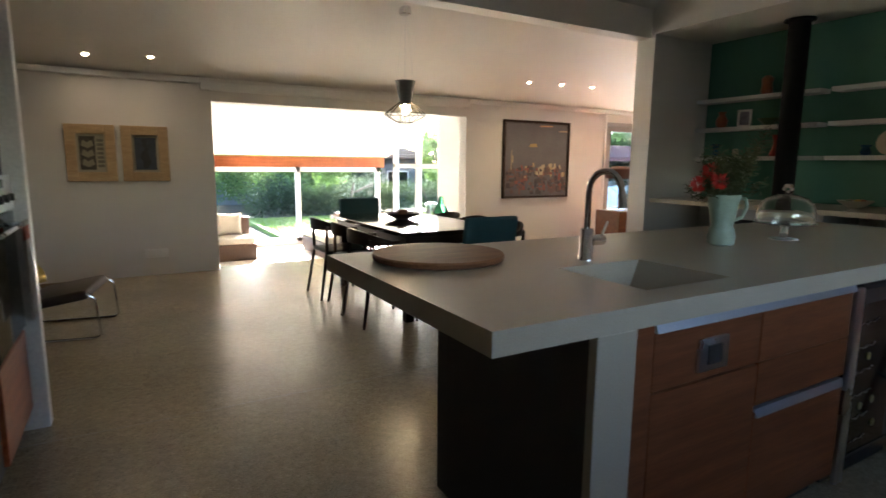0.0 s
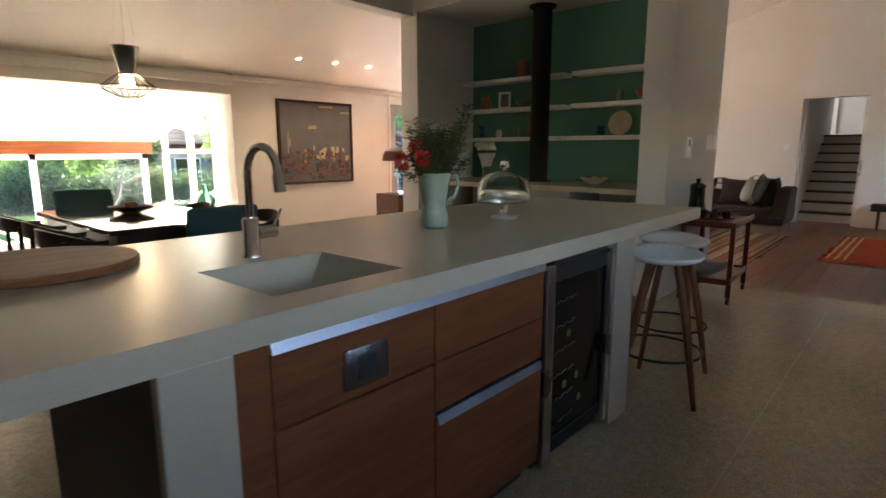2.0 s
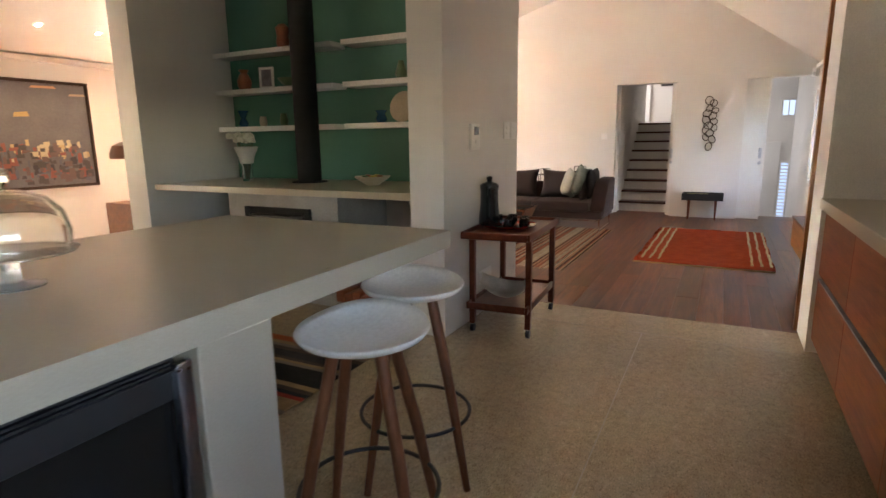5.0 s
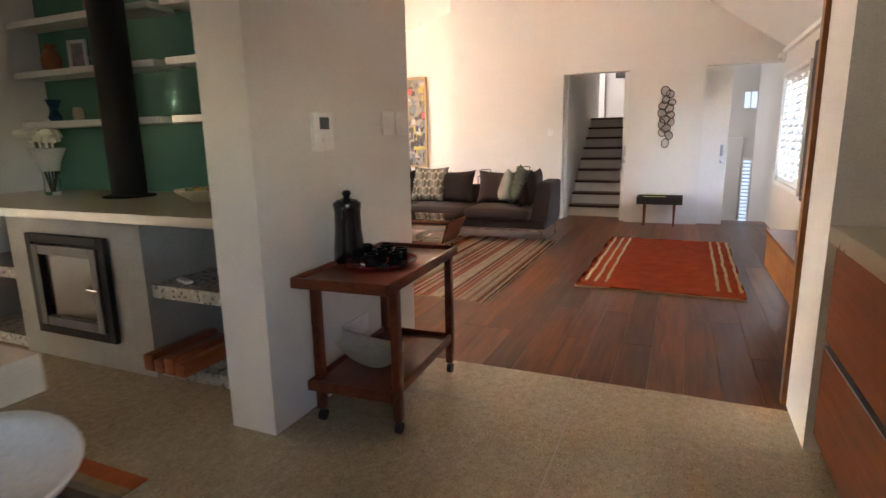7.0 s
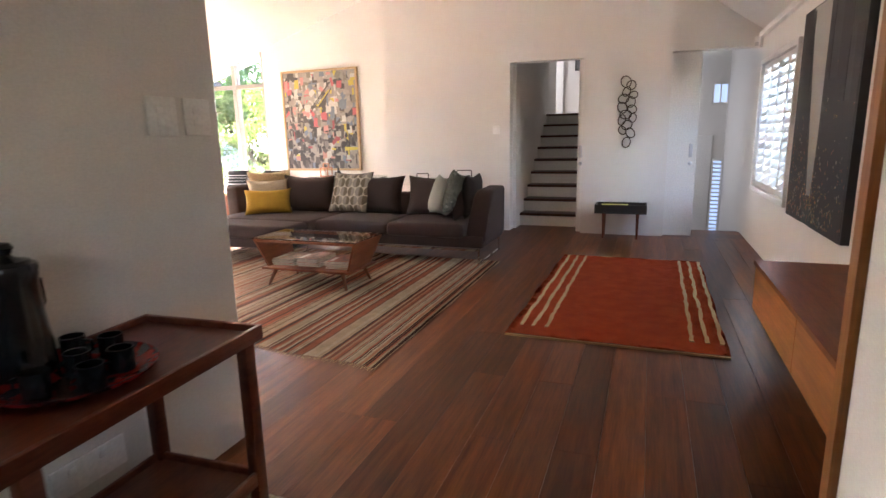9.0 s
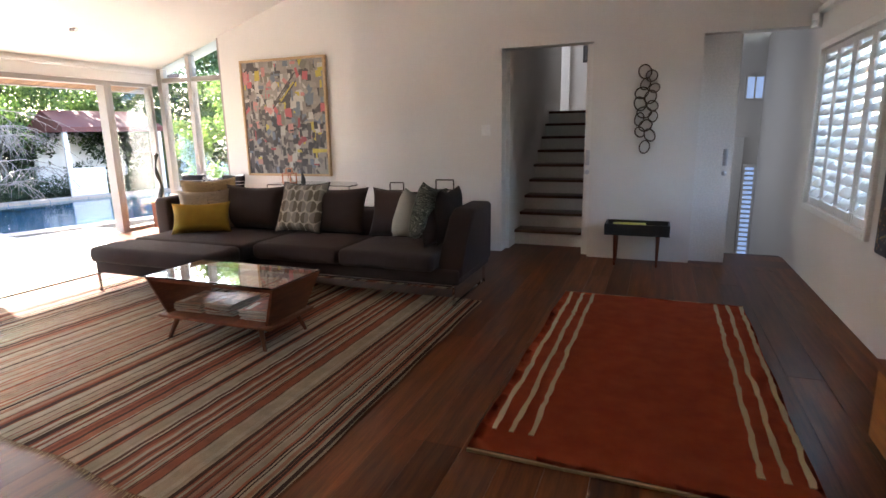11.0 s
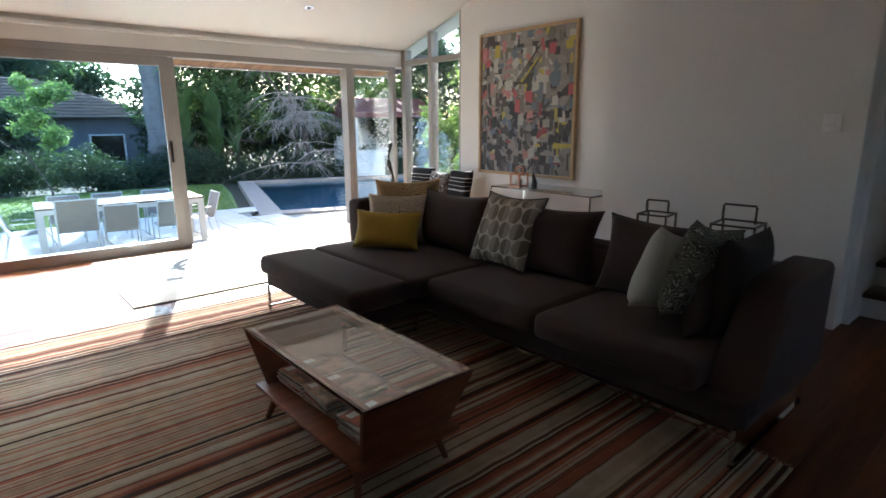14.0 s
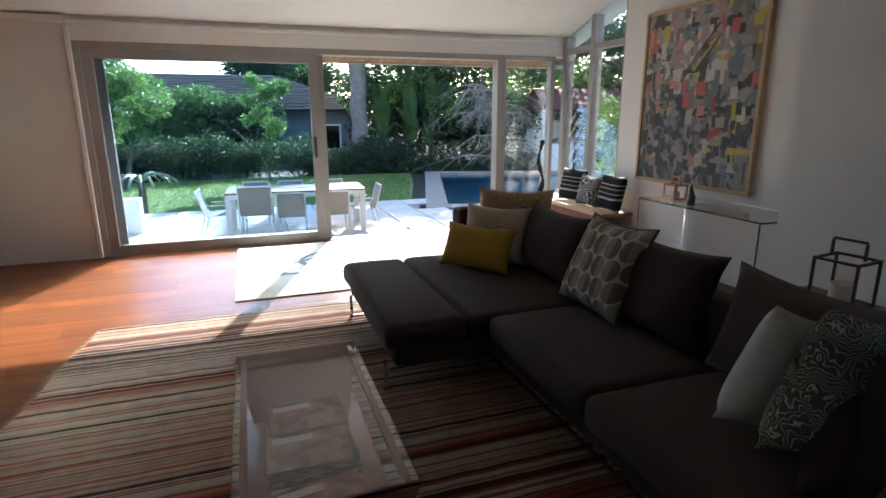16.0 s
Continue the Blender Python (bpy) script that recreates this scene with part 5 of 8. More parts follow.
def soft(name, q, bev, seg=4, label="", m=None, puff=0.0, mat=SOFA):
    b = bm_new()
    box(b, *q, bev=bev, seg=seg)
    bmesh.ops.subdivide_edges(b, edges=[e for e in b.edges if e.calc_length() > 0.25], cuts=5, use_grid_fill=True)
    x0, y0, z0, x1, y1, z1 = q
    for v in b.verts:
        if puff and v.co.z > (z0 + z1) / 2:
            u, w = (v.co.x - x0) / (x1 - x0) * 2 - 1, (v.co.y - y0) / (y1 - y0) * 2 - 1
            v.co.z += puff * max(0, 1 - u * u) * max(0, 1 - w * w)
        v.co += Vector((0.0025 * math.sin(v.co.y * 17 + v.co.z * 9), 0.0025 * math.sin(v.co.x * 15), 0.0015 * math.sin(v.co.x * 19 + v.co.y * 13)))
    if m is not None:
        bmesh.ops.transform(b, matrix=m, verts=b.verts)
    return part(name, b, mat, sofa, label, "all")


soft("base", (0.66, 0.02, 0.155, 1.46, 3.26, 0.27), 0.02)
soft("chaise_base", (0.13, 1.9, 0.155, 0.66, 3.12, 0.27), 0.02)
soft("seat_cushion", (0.60, 0.20, 0.255, 1.26, 1.02, 0.39), 0.045, puff=0.018)
soft("seat_cushion", (0.60, 1.02, 0.255, 1.26, 1.86, 0.39), 0.045, puff=0.018)
soft("chaise_cushion", (0.08, 1.86, 0.255, 0.50, 3.12, 0.39), 0.045, puff=0.012)
soft("chaise_cushion", (0.50, 1.86, 0.255, 1.26, 3.12, 0.39), 0.045, puff=0.015)
soft("back", (1.26, 0.02, 0.2, 1.47, 3.26, 0.62), 0.04)
b = bm_new()
prism(b, [(0.66, 0.2), (1.47, 0.2), (1.49, 0.70), (1.02, 0.69), (0.93, 0.64), (0.80, 0.44), (0.71, 0.30)], "y", 0.0, 0.19)
bmesh.ops.bevel(b, geom=b.edges[:], offset=0.035, segments=4, profile=0.5, affect="EDGES")
part("arm", b, SOFA, sofa, "sloping padded arm")
soft("arm", (0.94, 3.12, 0.2, 1.49, 3.30, 0.70), 0.04)
for y0, y1, rx in ((0.34, 1.06, 0), (1.10, 1.86, 0), (1.98, 2.72, 0)):
    b = bm_new()
    cushion(b, y1 - y0, 0.44, 0.19, 14, 0.015, pose(1.20, (y0 + y1) / 2, 0.39, 0, 0, 90) @ pose(0, 0, 0, 17, 0, 0))
    part("back_cushion", b, SOFA, sofa, "plump back cushion", "all")
b = bm_new()
cushion(b, 0.5, 0.36, 0.16, 12, 0.01, pose(1.05, 0.27, 0.40, 0, 0, 160) @ pose(0, 0, 0, 14))
part("side_cushion", b, SOFA, sofa, "dark side cushion", "all")


def sled(pts, closed=False):
    b = bm_new()
    for p, q in zip(pts, pts[1:] + ([pts[0]] if closed else [])):
        d = Vector(q) - Vector(p)
        box(b, min(p[0], q[0]) - 0.009, min(p[1], q[1]) - 0.009, min(p[2], q[2]), max(p[0], q[0]) + 0.009, max(p[1], q[1]) + 0.009, max(p[2], q[2]) + 0.018)
    return part("sled_leg", b, CHROME, sofa, "polished chrome frame", False)


sled([(0.65, 0.05, 0.15), (0.65, 0.05, 0.0), (1.4, 0.05, 0.0), (1.4, 0.05, 0.15)])
sled([(0.12, 3.08, 0.15), (0.12, 3.08, 0.0), (1.4, 3.08, 0.0), (1.4, 3.08, 0.15)])
sled([(0.10, 1.98, 0.15), (0.10, 1.98, 0.0), (0.62, 1.98, 0.0), (0.62, 1.98, 0.15)])
b = bm_new()
box(b, 0.64, 0.04, 0.135, 0.66, 1.9, 0.153)
box(b, 0.1, 1.9, 0.135, 0.66, 1.92, 0.153)
part("rail", b, CHROME, sofa, "chrome rail", False)

# cushions on the sofa
def checker(name, c1, c2, c3, scale):
    """Overlapping half-moons in two tones on a pale ground."""
    m, t, bs = nodes_of(name)
    v = mapped(t, (scale, scale, scale))
    sep = t.nodes.new("ShaderNodeSeparateXYZ")
    t.links.new(v, sep.inputs[0])

    def op(kind, a, b_=None, c_=None):
        n = t.nodes.new("ShaderNodeMath")
        n.operation = kind
        for i, val in enumerate((a, b_, c_)):
            if val is None:
                continue
            if isinstance(val, (int, float)):
                n.inputs[i].default_value = val
            else:
                t.links.new(val, n.inputs[i])
        return n.outputs[0]

    u, w = sep.outputs[0], sep.outputs[2]
    rowi = op("FLOOR", w)
    us = op("ADD", u, op("MULTIPLY", rowi, 0.5))
    fu, fw = op("SUBTRACT", op("FRACT", us), 0.5), op("SUBTRACT", op("FRACT", w), 0.5)
    r = op("SQRT", op("ADD", op("MULTIPLY", fu, fu), op("MULTIPLY", op("MULTIPLY", fw, fw), 0.8)))
    inside = op("LESS_THAN", r, 0.475)
    left = op("LESS_THAN", fu, 0.0)
    odd = op("MODULO", op("ABSOLUTE", op("FLOOR", us)), 2.0)
    tone = mixed(t, c1, c2, op("ABSOLUTE", op("SUBTRACT", left, odd)))
    col = mixed(t, c3, tone, inside)
    f = noise_node(t, mapped(t), 500, 2)
    t.links.new(col, bs.inputs["Base Color"])
    bs.inputs["Roughness"].default_value = 0.95
    bumped(t, bs, f.outputs["Fac"], 0.4, 0.003)
    return m


def swirl(name, ground, ink, scale, thick=0.10):
    """Drawn rings and leaf lines on cloth."""
    m, t, bs = nodes_of(name)
    v = mapped(t, (1, 1, 1))
    d = noise_node(t, v, 5.0, 2)
    wv = t.nodes.new("ShaderNodeTexWave")
    wv.wave_type, wv.rings_direction = "RINGS", "SPHERICAL"
    wv.inputs["Scale"].default_value, wv.inputs["Distortion"].default_value, wv.inputs["Detail"].default_value = scale, 16, 1.5
    wv.inputs["Detail Scale"].default_value = 1.6
    t.links.new(v, wv.inputs["Vector"])
    r = ramp_node(t, [(0.0, ground), (0.5 - thick, ground), (0.5, ink), (0.5 + thick, ground), (1.0, ground)])
    t.links.new(wv.outputs["Fac"], r.inputs[0])
    t.links.new(r.outputs[0], bs.inputs["Base Color"])
    bs.inputs["Roughness"].default_value = 0.95
    f = noise_node(t, v, 480, 2)
    bumped(t, bs, f.outputs["Fac"], 0.4, 0.003)
    return m


def throw(x, y, z, w, h, t_, rz, tilt, mat, label, piping=None, lean=0.0, bm_n=14):
    c = thing("scatter_cushion", x, y, z, label, "cushion", rz)
    b = bm_new()
    m = pose(0, 0, 0, tilt, lean, 0)
    cushion(b, w, h, t_, bm_n, 0.01)
    bmesh.ops.transform(b, matrix=m, verts=b.verts)
    part("cover", b, mat, c, "", "all")
    if piping:
        b = bm_new()
        pts = []
        k = 12
        for side in range(4):
            for i in range(k):
                u = -1 + 2 * i / k
                uv = ((u, -1), (1, u), (-u, 1), (-1, -u))[side]
                px = w / 2 * uv[0] * (1 - 0.09 * (1 - uv[1] ** 2) * abs(uv[0]))
                pz = h / 2 * uv[1] * (1 - 0.09 * (1 - uv[0] ** 2) * abs(uv[1])) + h / 2 - 0.01 * (1 - uv[0] ** 2) * ((uv[1] + 1) / 2)
                pts.append((px, 0, pz))
        pts.append(pts[0])
        tube(b, pts, 0.006, 6, False)
        bmesh.ops.transform(b, matrix=m, verts=b.verts)
        part("piping", b, piping, c, "dark piping")
    return c


SZ = 0.405
YEL = cloth("mustard_velvet", (0.43, 0.28, 0.04), (0.34, 0.215, 0.03), 300, scale=12)
throw(10.80, 4.52, SZ, 0.52, 0.30, 0.15, -55, -24, YEL, "mustard yellow velvet cushion on the chaise")
throw(10.98, 4.62, SZ, 0.48, 0.40, 0.14, -46, -22, swirl("dusty_floral", (0.42, 0.36, 0.28), (0.13, 0.09, 0.07), 9, 0.3), "faded floral cushion behind the yellow one")
throw(11.15, 4.68, SZ, 0.53, 0.50, 0.15, -36, -22, swirl("gold_paisley", (0.40, 0.29, 0.15), (0.085, 0.045, 0.03), 9, 0.3), "gold and brown paisley cushion")
throw(11.06, 3.65, SZ, 0.50, 0.49, 0.15, -90, -25, checker("half_moon_print", (0.13, 0.11, 0.075), (0.24, 0.22, 0.18), (0.44, 0.40, 0.32), 10.5), "half-moon patterned cushion in grey and cream with dark piping", BLACK)
throw(10.95, 2.51, SZ + 0.03, 0.38, 0.40, 0.18, -8, 12, swirl("pale_sage", (0.40, 0.42, 0.38), (0.35, 0.37, 0.34), 9, 0.2), "pale sage cushion against the sofa arm", lean=14)
throw(10.96, 2.36, SZ + 0.03, 0.43, 0.45, 0.17, -4, 11, swirl("fern_print", (0.05, 0.058, 0.045), (0.42, 0.44, 0.37), 11, 0.26), "dark cushion printed with pale fern lines", lean=12)
throw(11.08, 2.19, SZ, 0.44, 0.44, 0.16, 0, 4, CHARCOAL, "charcoal wool cushion in the sofa corner")

# ---- coffee table ----
ct = thing("coffee_table", 9.40, 2.62, 0.0, "mid-century coffee table with a glass top and magazine shelf", "coffee table")
b = bm_new()
box(b, 0.0, 0.0, 0.412, 0.48, 0.99, 0.421, 0.002)
part("glass_top", b, GLASS, ct, "clear glass top", False)
for s in (0, 1):
    b = bm_new()
    ya, yb = (0.0, 0.10) if s == 0 else (0.99, 0.89)
    th_ = 0.018 if s == 0 else -0.018
    vs = [b.verts.new(p) for p in ((0, ya, 0.412), (0.48, ya, 0.412), (0.43, yb, 0.16), (0.05, yb, 0.16), (0, ya + th_, 0.412), (0.48, ya + th_, 0.412), (0.43, yb + th_, 0.16), (0.05, yb + th_, 0.16))]
    for f in ((0, 1, 2, 3), (7, 6, 5, 4), (0, 4, 5, 1), (1, 5, 6, 2), (2, 6, 7, 3), (3, 7, 4, 0)):
        b.faces.new([vs[i] for i in f])
    part("end_panel", b, TEAK, ct, "flared teak end", False)
b = bm_new()
box(b, 0.01, 0.06, 0.15, 0.47, 0.93, 0.17, 0.004)
part("shelf", b, TEAK, ct, "teak shelf")
b = bm_new()
box(b, 0.02, 0.02, 0.385, 0.04, 0.97, 0.41)
box(b, 0.44, 0.02, 0.385, 0.46, 0.97, 0.41)
part("rail", b, TEAK, ct, "teak rail", False)
for x in (0.07, 0.41):
    for y in (0.17, 0.82):
        b = bm_new()
        fx, fy = x + (-0.035 if x < 0.2 else 0.035), y + (-0.05 if y < 0.5 else 0.06)
        tube(b, [(fx, fy, 0.009), (x, y, 0.152)], [0.011, 0.019], 12)
        part("leg", b, TEAK_Z, ct, "tapered teak leg")
random.seed(12)
mag_cols = [(0.5, 0.47, 0.42), (0.45, 0.12, 0.07), (0.28, 0.25, 0.22), (0.55, 0.5, 0.4), (0.16, 0.15, 0.14), (0.5, 0.3, 0.2)]
MAGS = [plain("magazine_cover", c, tuple(v * 0.35 for v in c), 0.3, scale=16, contrast=0.08) for c in mag_cols]
PAPER = plain("paper_edge", (0.62, 0.6, 0.54), rough=0.8, fine=400, stretch=(1, 1, 8))
for gx, gy, cnt in ((0.12, 0.13, 7), (0.12, 0.40, 8), (0.12, 0.66, 6)):
    z = 0.171
    for k in range(cnt):
        t_ = random.uniform(0.006, 0.013)
        mg = thing("magazine", 9.40 + gx + 0.12 + random.gauss(0, 0.006), 2.62 + gy + 0.12 + random.gauss(0, 0.006), z, "glossy magazine in a stack under the glass", "magazine", random.gauss(0, 4), "magazines")
        b = bm_new()
        box(b, -0.138, -0.103, 0.0008, 0.138, 0.103, t_ - 0.0008)
        part("pages", b, PAPER, mg, "paper pages", False)
        b = bm_new()
        box(b, -0.14, -0.105, t_ - 0.0008, 0.14, 0.105, t_, 0)
        part("cover", b, MAGS[(k + int(gy * 10)) % len(MAGS)], mg, "printed cover", False)
        if k == cnt - 1:
            b = bm_new()
            box(b, -0.12, 0.055, t_, 0.02, 0.09, t_ + 0.0006)
            part("title_bar", b, WHITE_PLASTIC, mg, "pale title bar", False)
        z += t_ + 0.0004

# ---- things along the stair wall ----
bench = thing("planter_stand", 12.28, 0.47, 0.0, "small black tray table on tapered legs", "side table")
b = bm_new()
box(b, 0, 0, 0.30, 0.3, 0.58, 0.315, 0.003)
part("tray_base", b, BLACK, bench, "black tray", False)
for q in ((0, 0, 0.3, 0.014), (0, 0.566, 0.3, 0.58), (0, 0.014, 0.014, 0.566), (0.286, 0.014, 0.3, 0.566)):
    b = bm_new()
    box(b, q[0], q[1], 0.315, q[2], q[3], 0.405, 0.002)
    part("tray_side", b, BLACK, bench, "black side", False)
for x in (0.06, 0.24):
    for y in (0.1, 0.48):
        b = bm_new()
        tube(b, [(x, y, 0.0), (x, y, 0.30)], [0.011, 0.02], 10)
        part("leg", b, MAHOGANY, bench, "tapered mahogany leg")
b = bm_new()
box(b, -0.08, -0.15, 0, 0.08, 0.15, 0.075, 0.004)
bk = solid("yellow_book", b, plain("lime_cover", (0.50, 0.52, 0.06), (0.44, 0.46, 0.05), 0.4), "lime yellow book lying in the black tray", "book")
bk.matrix_world = pose(12.43, 0.83, 0.316, 0, 0, 3)

rings = thing("ring_sculpture", 12.60, 0.74, 1.05, "wall sculpture of linked brown metal rings", "wall sculpture")
random.seed(21)
RUST = plain("bronzed_wire", (0.10, 0.07, 0.045), (0.05, 0.035, 0.025), 0.4, 0.6, scale=12)
for y, z, a, c in ((0.03, 0.75, 0.055, 0.065), (-0.03, 0.71, 0.05, 0.05), (0.02, 0.64, 0.04, 0.055), (-0.06, 0.60, 0.045, 0.04), (0.05, 0.56, 0.06, 0.05), (-0.03, 0.52, 0.05, 0.06), (0.06, 0.46, 0.05, 0.065), (-0.05, 0.44, 0.05, 0.045), (0.02, 0.38, 0.065, 0.05), (-0.06, 0.34, 0.04, 0.05), (0.06, 0.32, 0.04, 0.06), (0.0, 0.26, 0.06, 0.05), (0.05, 0.20, 0.04, 0.05), (-0.04, 0.17, 0.045, 0.06), (0.0, 0.06, 0.045, 0.06)):
    b = bm_new()
    tl = random.uniform(-0.6, 0.6)
    pts = []
    for k in range(25):
        q = 2 * math.pi * k / 24
        yy, zz = a * math.cos(q), c * math.sin(q)
        pts.append((random.uniform(-0.001, 0.001) + 0.008 * math.cos(q + tl * 3), y + yy * math.cos(tl) - zz * math.sin(tl), z + yy * math.sin(tl) + zz * math.cos(tl)))
    pts[-1] = pts[0]
    tube(b, pts, 0.0065, 6, False)
    part("ring", b, RUST, rings, "bronzed metal ring")

# ---- large collage painting ----
art = thing("abstract_painting", 13.14, 4.565, 0.745, "large abstract collage painting in a thin oak frame", "painting")
b = bm_new()
for q in ((0, 0, 0.03, 1.51), (1.295, 0, 1.325, 1.51), (0.03, 0, 1.295, 0.03), (0.03, 1.48, 1.295, 1.51)):
    box(b, -0.05, q[0], q[1], 0, q[2], q[3], 0.002, 1)
part("frame", b, PALE_WOOD, art, "thin oak frame", False)
b = bm_new()
box(b, -0.035, 0.03, 0.03, -0.002, 1.295, 1.48)
part("canvas", b, plain("grey_canvas", (0.30, 0.28, 0.25), (0.22, 0.20, 0.18), 0.8, scale=6), art, "grey painted canvas", False)
random.seed(33)
pal_top = [((0.34, 0.32, 0.28), 5), ((0.55, 0.53, 0.48), 4), ((0.07, 0.065, 0.06), 4), ((0.52, 0.12, 0.13), 1.6), ((0.55, 0.25, 0.23), 1.2), ((0.55, 0.44, 0.07), 1.5), ((0.16, 0.20, 0.24), 2), ((0.2, 0.19, 0.15), 3)]
pal_bot = [((0.03, 0.028, 0.032), 12), ((0.075, 0.068, 0.065), 6), ((0.17, 0.16, 0.155), 2.5), ((0.45, 0.43, 0.39), 1.6), ((0.30, 0.06, 0.07), 0.8), ((0.5, 0.4, 0.08), 0.9), ((0.14, 0.18, 0.24), 1), ((0.4, 0.2, 0.17), 0.8)]
groups = {}
for k in range(520):
    y, z = random.uniform(0.04, 1.285), random.uniform(0.04, 1.47)
    pal = pal_top if z + random.gauss(0, 0.12) > 0.72 else pal_bot
    if z > 0.72 and random.random() < 0.5:
        y = min(1.26, max(0.06, random.gauss(0.75, 0.3)))
    col = random.choices([c for c, _ in pal], [w for _, w in pal])[0]
    w, h = random.uniform(0.025, 0.12), random.uniform(0.03, 0.17)
    if z < 0.7:
        w, h = w * 0.8, h * 0.85
    groups.setdefault(col, []).append((y, z, w, h, random.choice((0, 0, 0, random.uniform(-0.9, 0.9))), k))
for a_, z_, L in ((0.62, 1.15, 0.5), (0.68, 1.05, 0.42), (0.56, 1.1, 0.38)):
    groups.setdefault((0.07, 0.065, 0.06), []).append((a_, z_, 0.02, L, 0.75, 905))
groups.setdefault((0.55, 0.44, 0.07), []).append((0.60, 1.08, 0.02, 0.4, 0.75, 906))
groups.setdefault((0.55, 0.44, 0.07), []).append((0.15, 0.33, 0.2, 0.05, 0, 907))
for col, items in groups.items():
    b = bm_new()
    for y, z, w, h, tl, k in items:
        x = -0.0353 - 0.0000025 * k - random.random() * 1e-6
        cr, sr = math.cos(tl), math.sin(tl)
        quad = []
        for u, v in ((-1, -1), (1, -1), (1, 1), (-1, 1)):
            uu, vv = u * w * random.uniform(0.35, 0.6), v * h * random.uniform(0.35, 0.6)
            quad.append(b.verts.new((x, min(1.29, max(0.034, y + uu * cr - vv * sr)), min(1.476, max(0.034, z + uu * sr + vv * cr)))))
        b.faces.new(quad)
    part("collage_layer", b, plain("collage_paint", col, tuple(v * 0.75 for v in col), 0.6, scale=30, fine=200), art, "painted paper scraps", False, "stuff")

# ---- south wall: shutters, picture, floating cabinet, amber panel ----
sh = thing("window_6", 10.92, -0.6, 0.64, "white plantation shutters over a sunlit window", "shutters", kind="structure")
b = bm_new()
framed(b, -0.05, -0.05, 1.55, 1.29, 0.0, 0.03, 0.05)
for x0 in (0.0, 0.375, 0.75, 1.125):
    framed(b, x0, 0.0, x0 + 0.372, 1.24, -0.035, -0.005, 0.045, 0.06)
part("window_frame", b, TRIM, sh, "white shutter frame", False)
for x0 in (0.0, 0.375, 0.75, 1.125):
    for k in range(14):
        b = bm_new()
        box(b, x0 + 0.047, -0.04, -0.004, x0 + 0.325, 0.04, 0.004, m=pose(0, -0.02, 0.1 + 0.081 * k, -46))
        part("slat", b, TRIM, sh, "white slat", False)
    b = bm_new()
    cyl(b, (x0 + 0.186, 0.028, 0.1), (x0 + 0.186, 0.028, 1.16), 0.006, n=6)
    part("tilt_rod", b, TRIM, sh, "white tilt rod")
pane_of(sh, (0.0, -0.15, 0, 1.5, -0.144, 1.24))

city = thing("city_painting", 9.28, -0.6, 0.58, "dark night skyline painting on an unframed canvas", "painting")
b = bm_new()
box(b, 0, 0, 0, 1.36, 0.045, 1.47, 0.003)
part("canvas", b, plain("night_canvas", (0.030, 0.034, 0.045), (0.014, 0.014, 0.018), 0.55, scale=5, fine=30, bump=0.3), city, "black and navy painted canvas", False)
random.seed(14)
b = bm_new()
prism(b, [(0.72, 0.2), (0.82, 0.2), (1.08, 1.46), (0.62, 1.46)], "y", 0.0455, 0.0463)
part("sky_glow", b, plain("dusk_sky_paint", (0.33, 0.36, 0.40), (0.40, 0.34, 0.26), 0.6, scale=3), city, "pale dusk sky between towers", False)
for x0, x1, h in ((0.02, 0.14, 1.2), (0.14, 0.26, 0.8), (0.24, 0.42, 1.42), (0.42, 0.60, 0.95), (0.58, 0.68, 1.44), (1.04, 1.14, 1.44), (0.96, 1.06, 0.9), (1.12, 1.24, 1.46), (1.22, 1.34, 1.46), (0.90, 0.98, 0.6)):
    b = bm_new()
    box(b, x0, 0.0465, 0.0, x1, 0.0478, h)
    part("tower", b, plain("tower_paint", (0.035, 0.035, 0.045), (0.013, 0.012, 0.014), 0.6, scale=14, stretch=(3, 3, 1)), city, "painted dark tower", False)
for c in ((0.62, 0.42, 0.13), (0.55, 0.2, 0.1), (0.6, 0.56, 0.45)):
    b = bm_new()
    for k in range(130):
        x, z = random.uniform(0.03, 1.33), min(1.4, abs(random.gauss(0, 0.3)) + 0.02)
        if z < 0.3:
            x = min(1.32, max(0.03, random.gauss(0.75, 0.35)))
        w, h = random.uniform(0.003, 0.007), random.uniform(0.004, 0.022)
        box(b, x, 0.0479, z, x + w, 0.0485, z + h)
    part("lights", b, plain("light_dab", c, rough=0.5), city, "dabs of warm light", False, "stuff")

cab = thing("floating_cabinet", 7.19, -0.598, 0.25, "low amber timber cabinet fixed to the wall", "cabinet")
b = bm_new()
box(b, 0, 0.0, 0.0, 1.84, 0.47, 0.245)
part("body", b, AMBER_X, cab, "amber timber", False)
b = bm_new()
box(b, 0, 0.0, 0.25, 1.85, 0.5, 0.275, 0.002)
part("top", b, TEAK, cab, "polished timber top", False)
for x0, x1 in ((0.003, 0.92), (0.923, 1.84)):
    b = bm_new()
    box(b, x0, 0.472, 0.004, x1, 0.49, 0.238, 0.002)
    part("flap_door", b, AMBER_X, cab, "amber timber flap", False)
b = bm_new()
gable(b, 7.133, 7.185, -0.6, 0.02, 0, -0.01)
solid("timber_panel", b, ORANGE_WOOD, "tall amber timber panel lining the wall end", "panel", smooth=False)

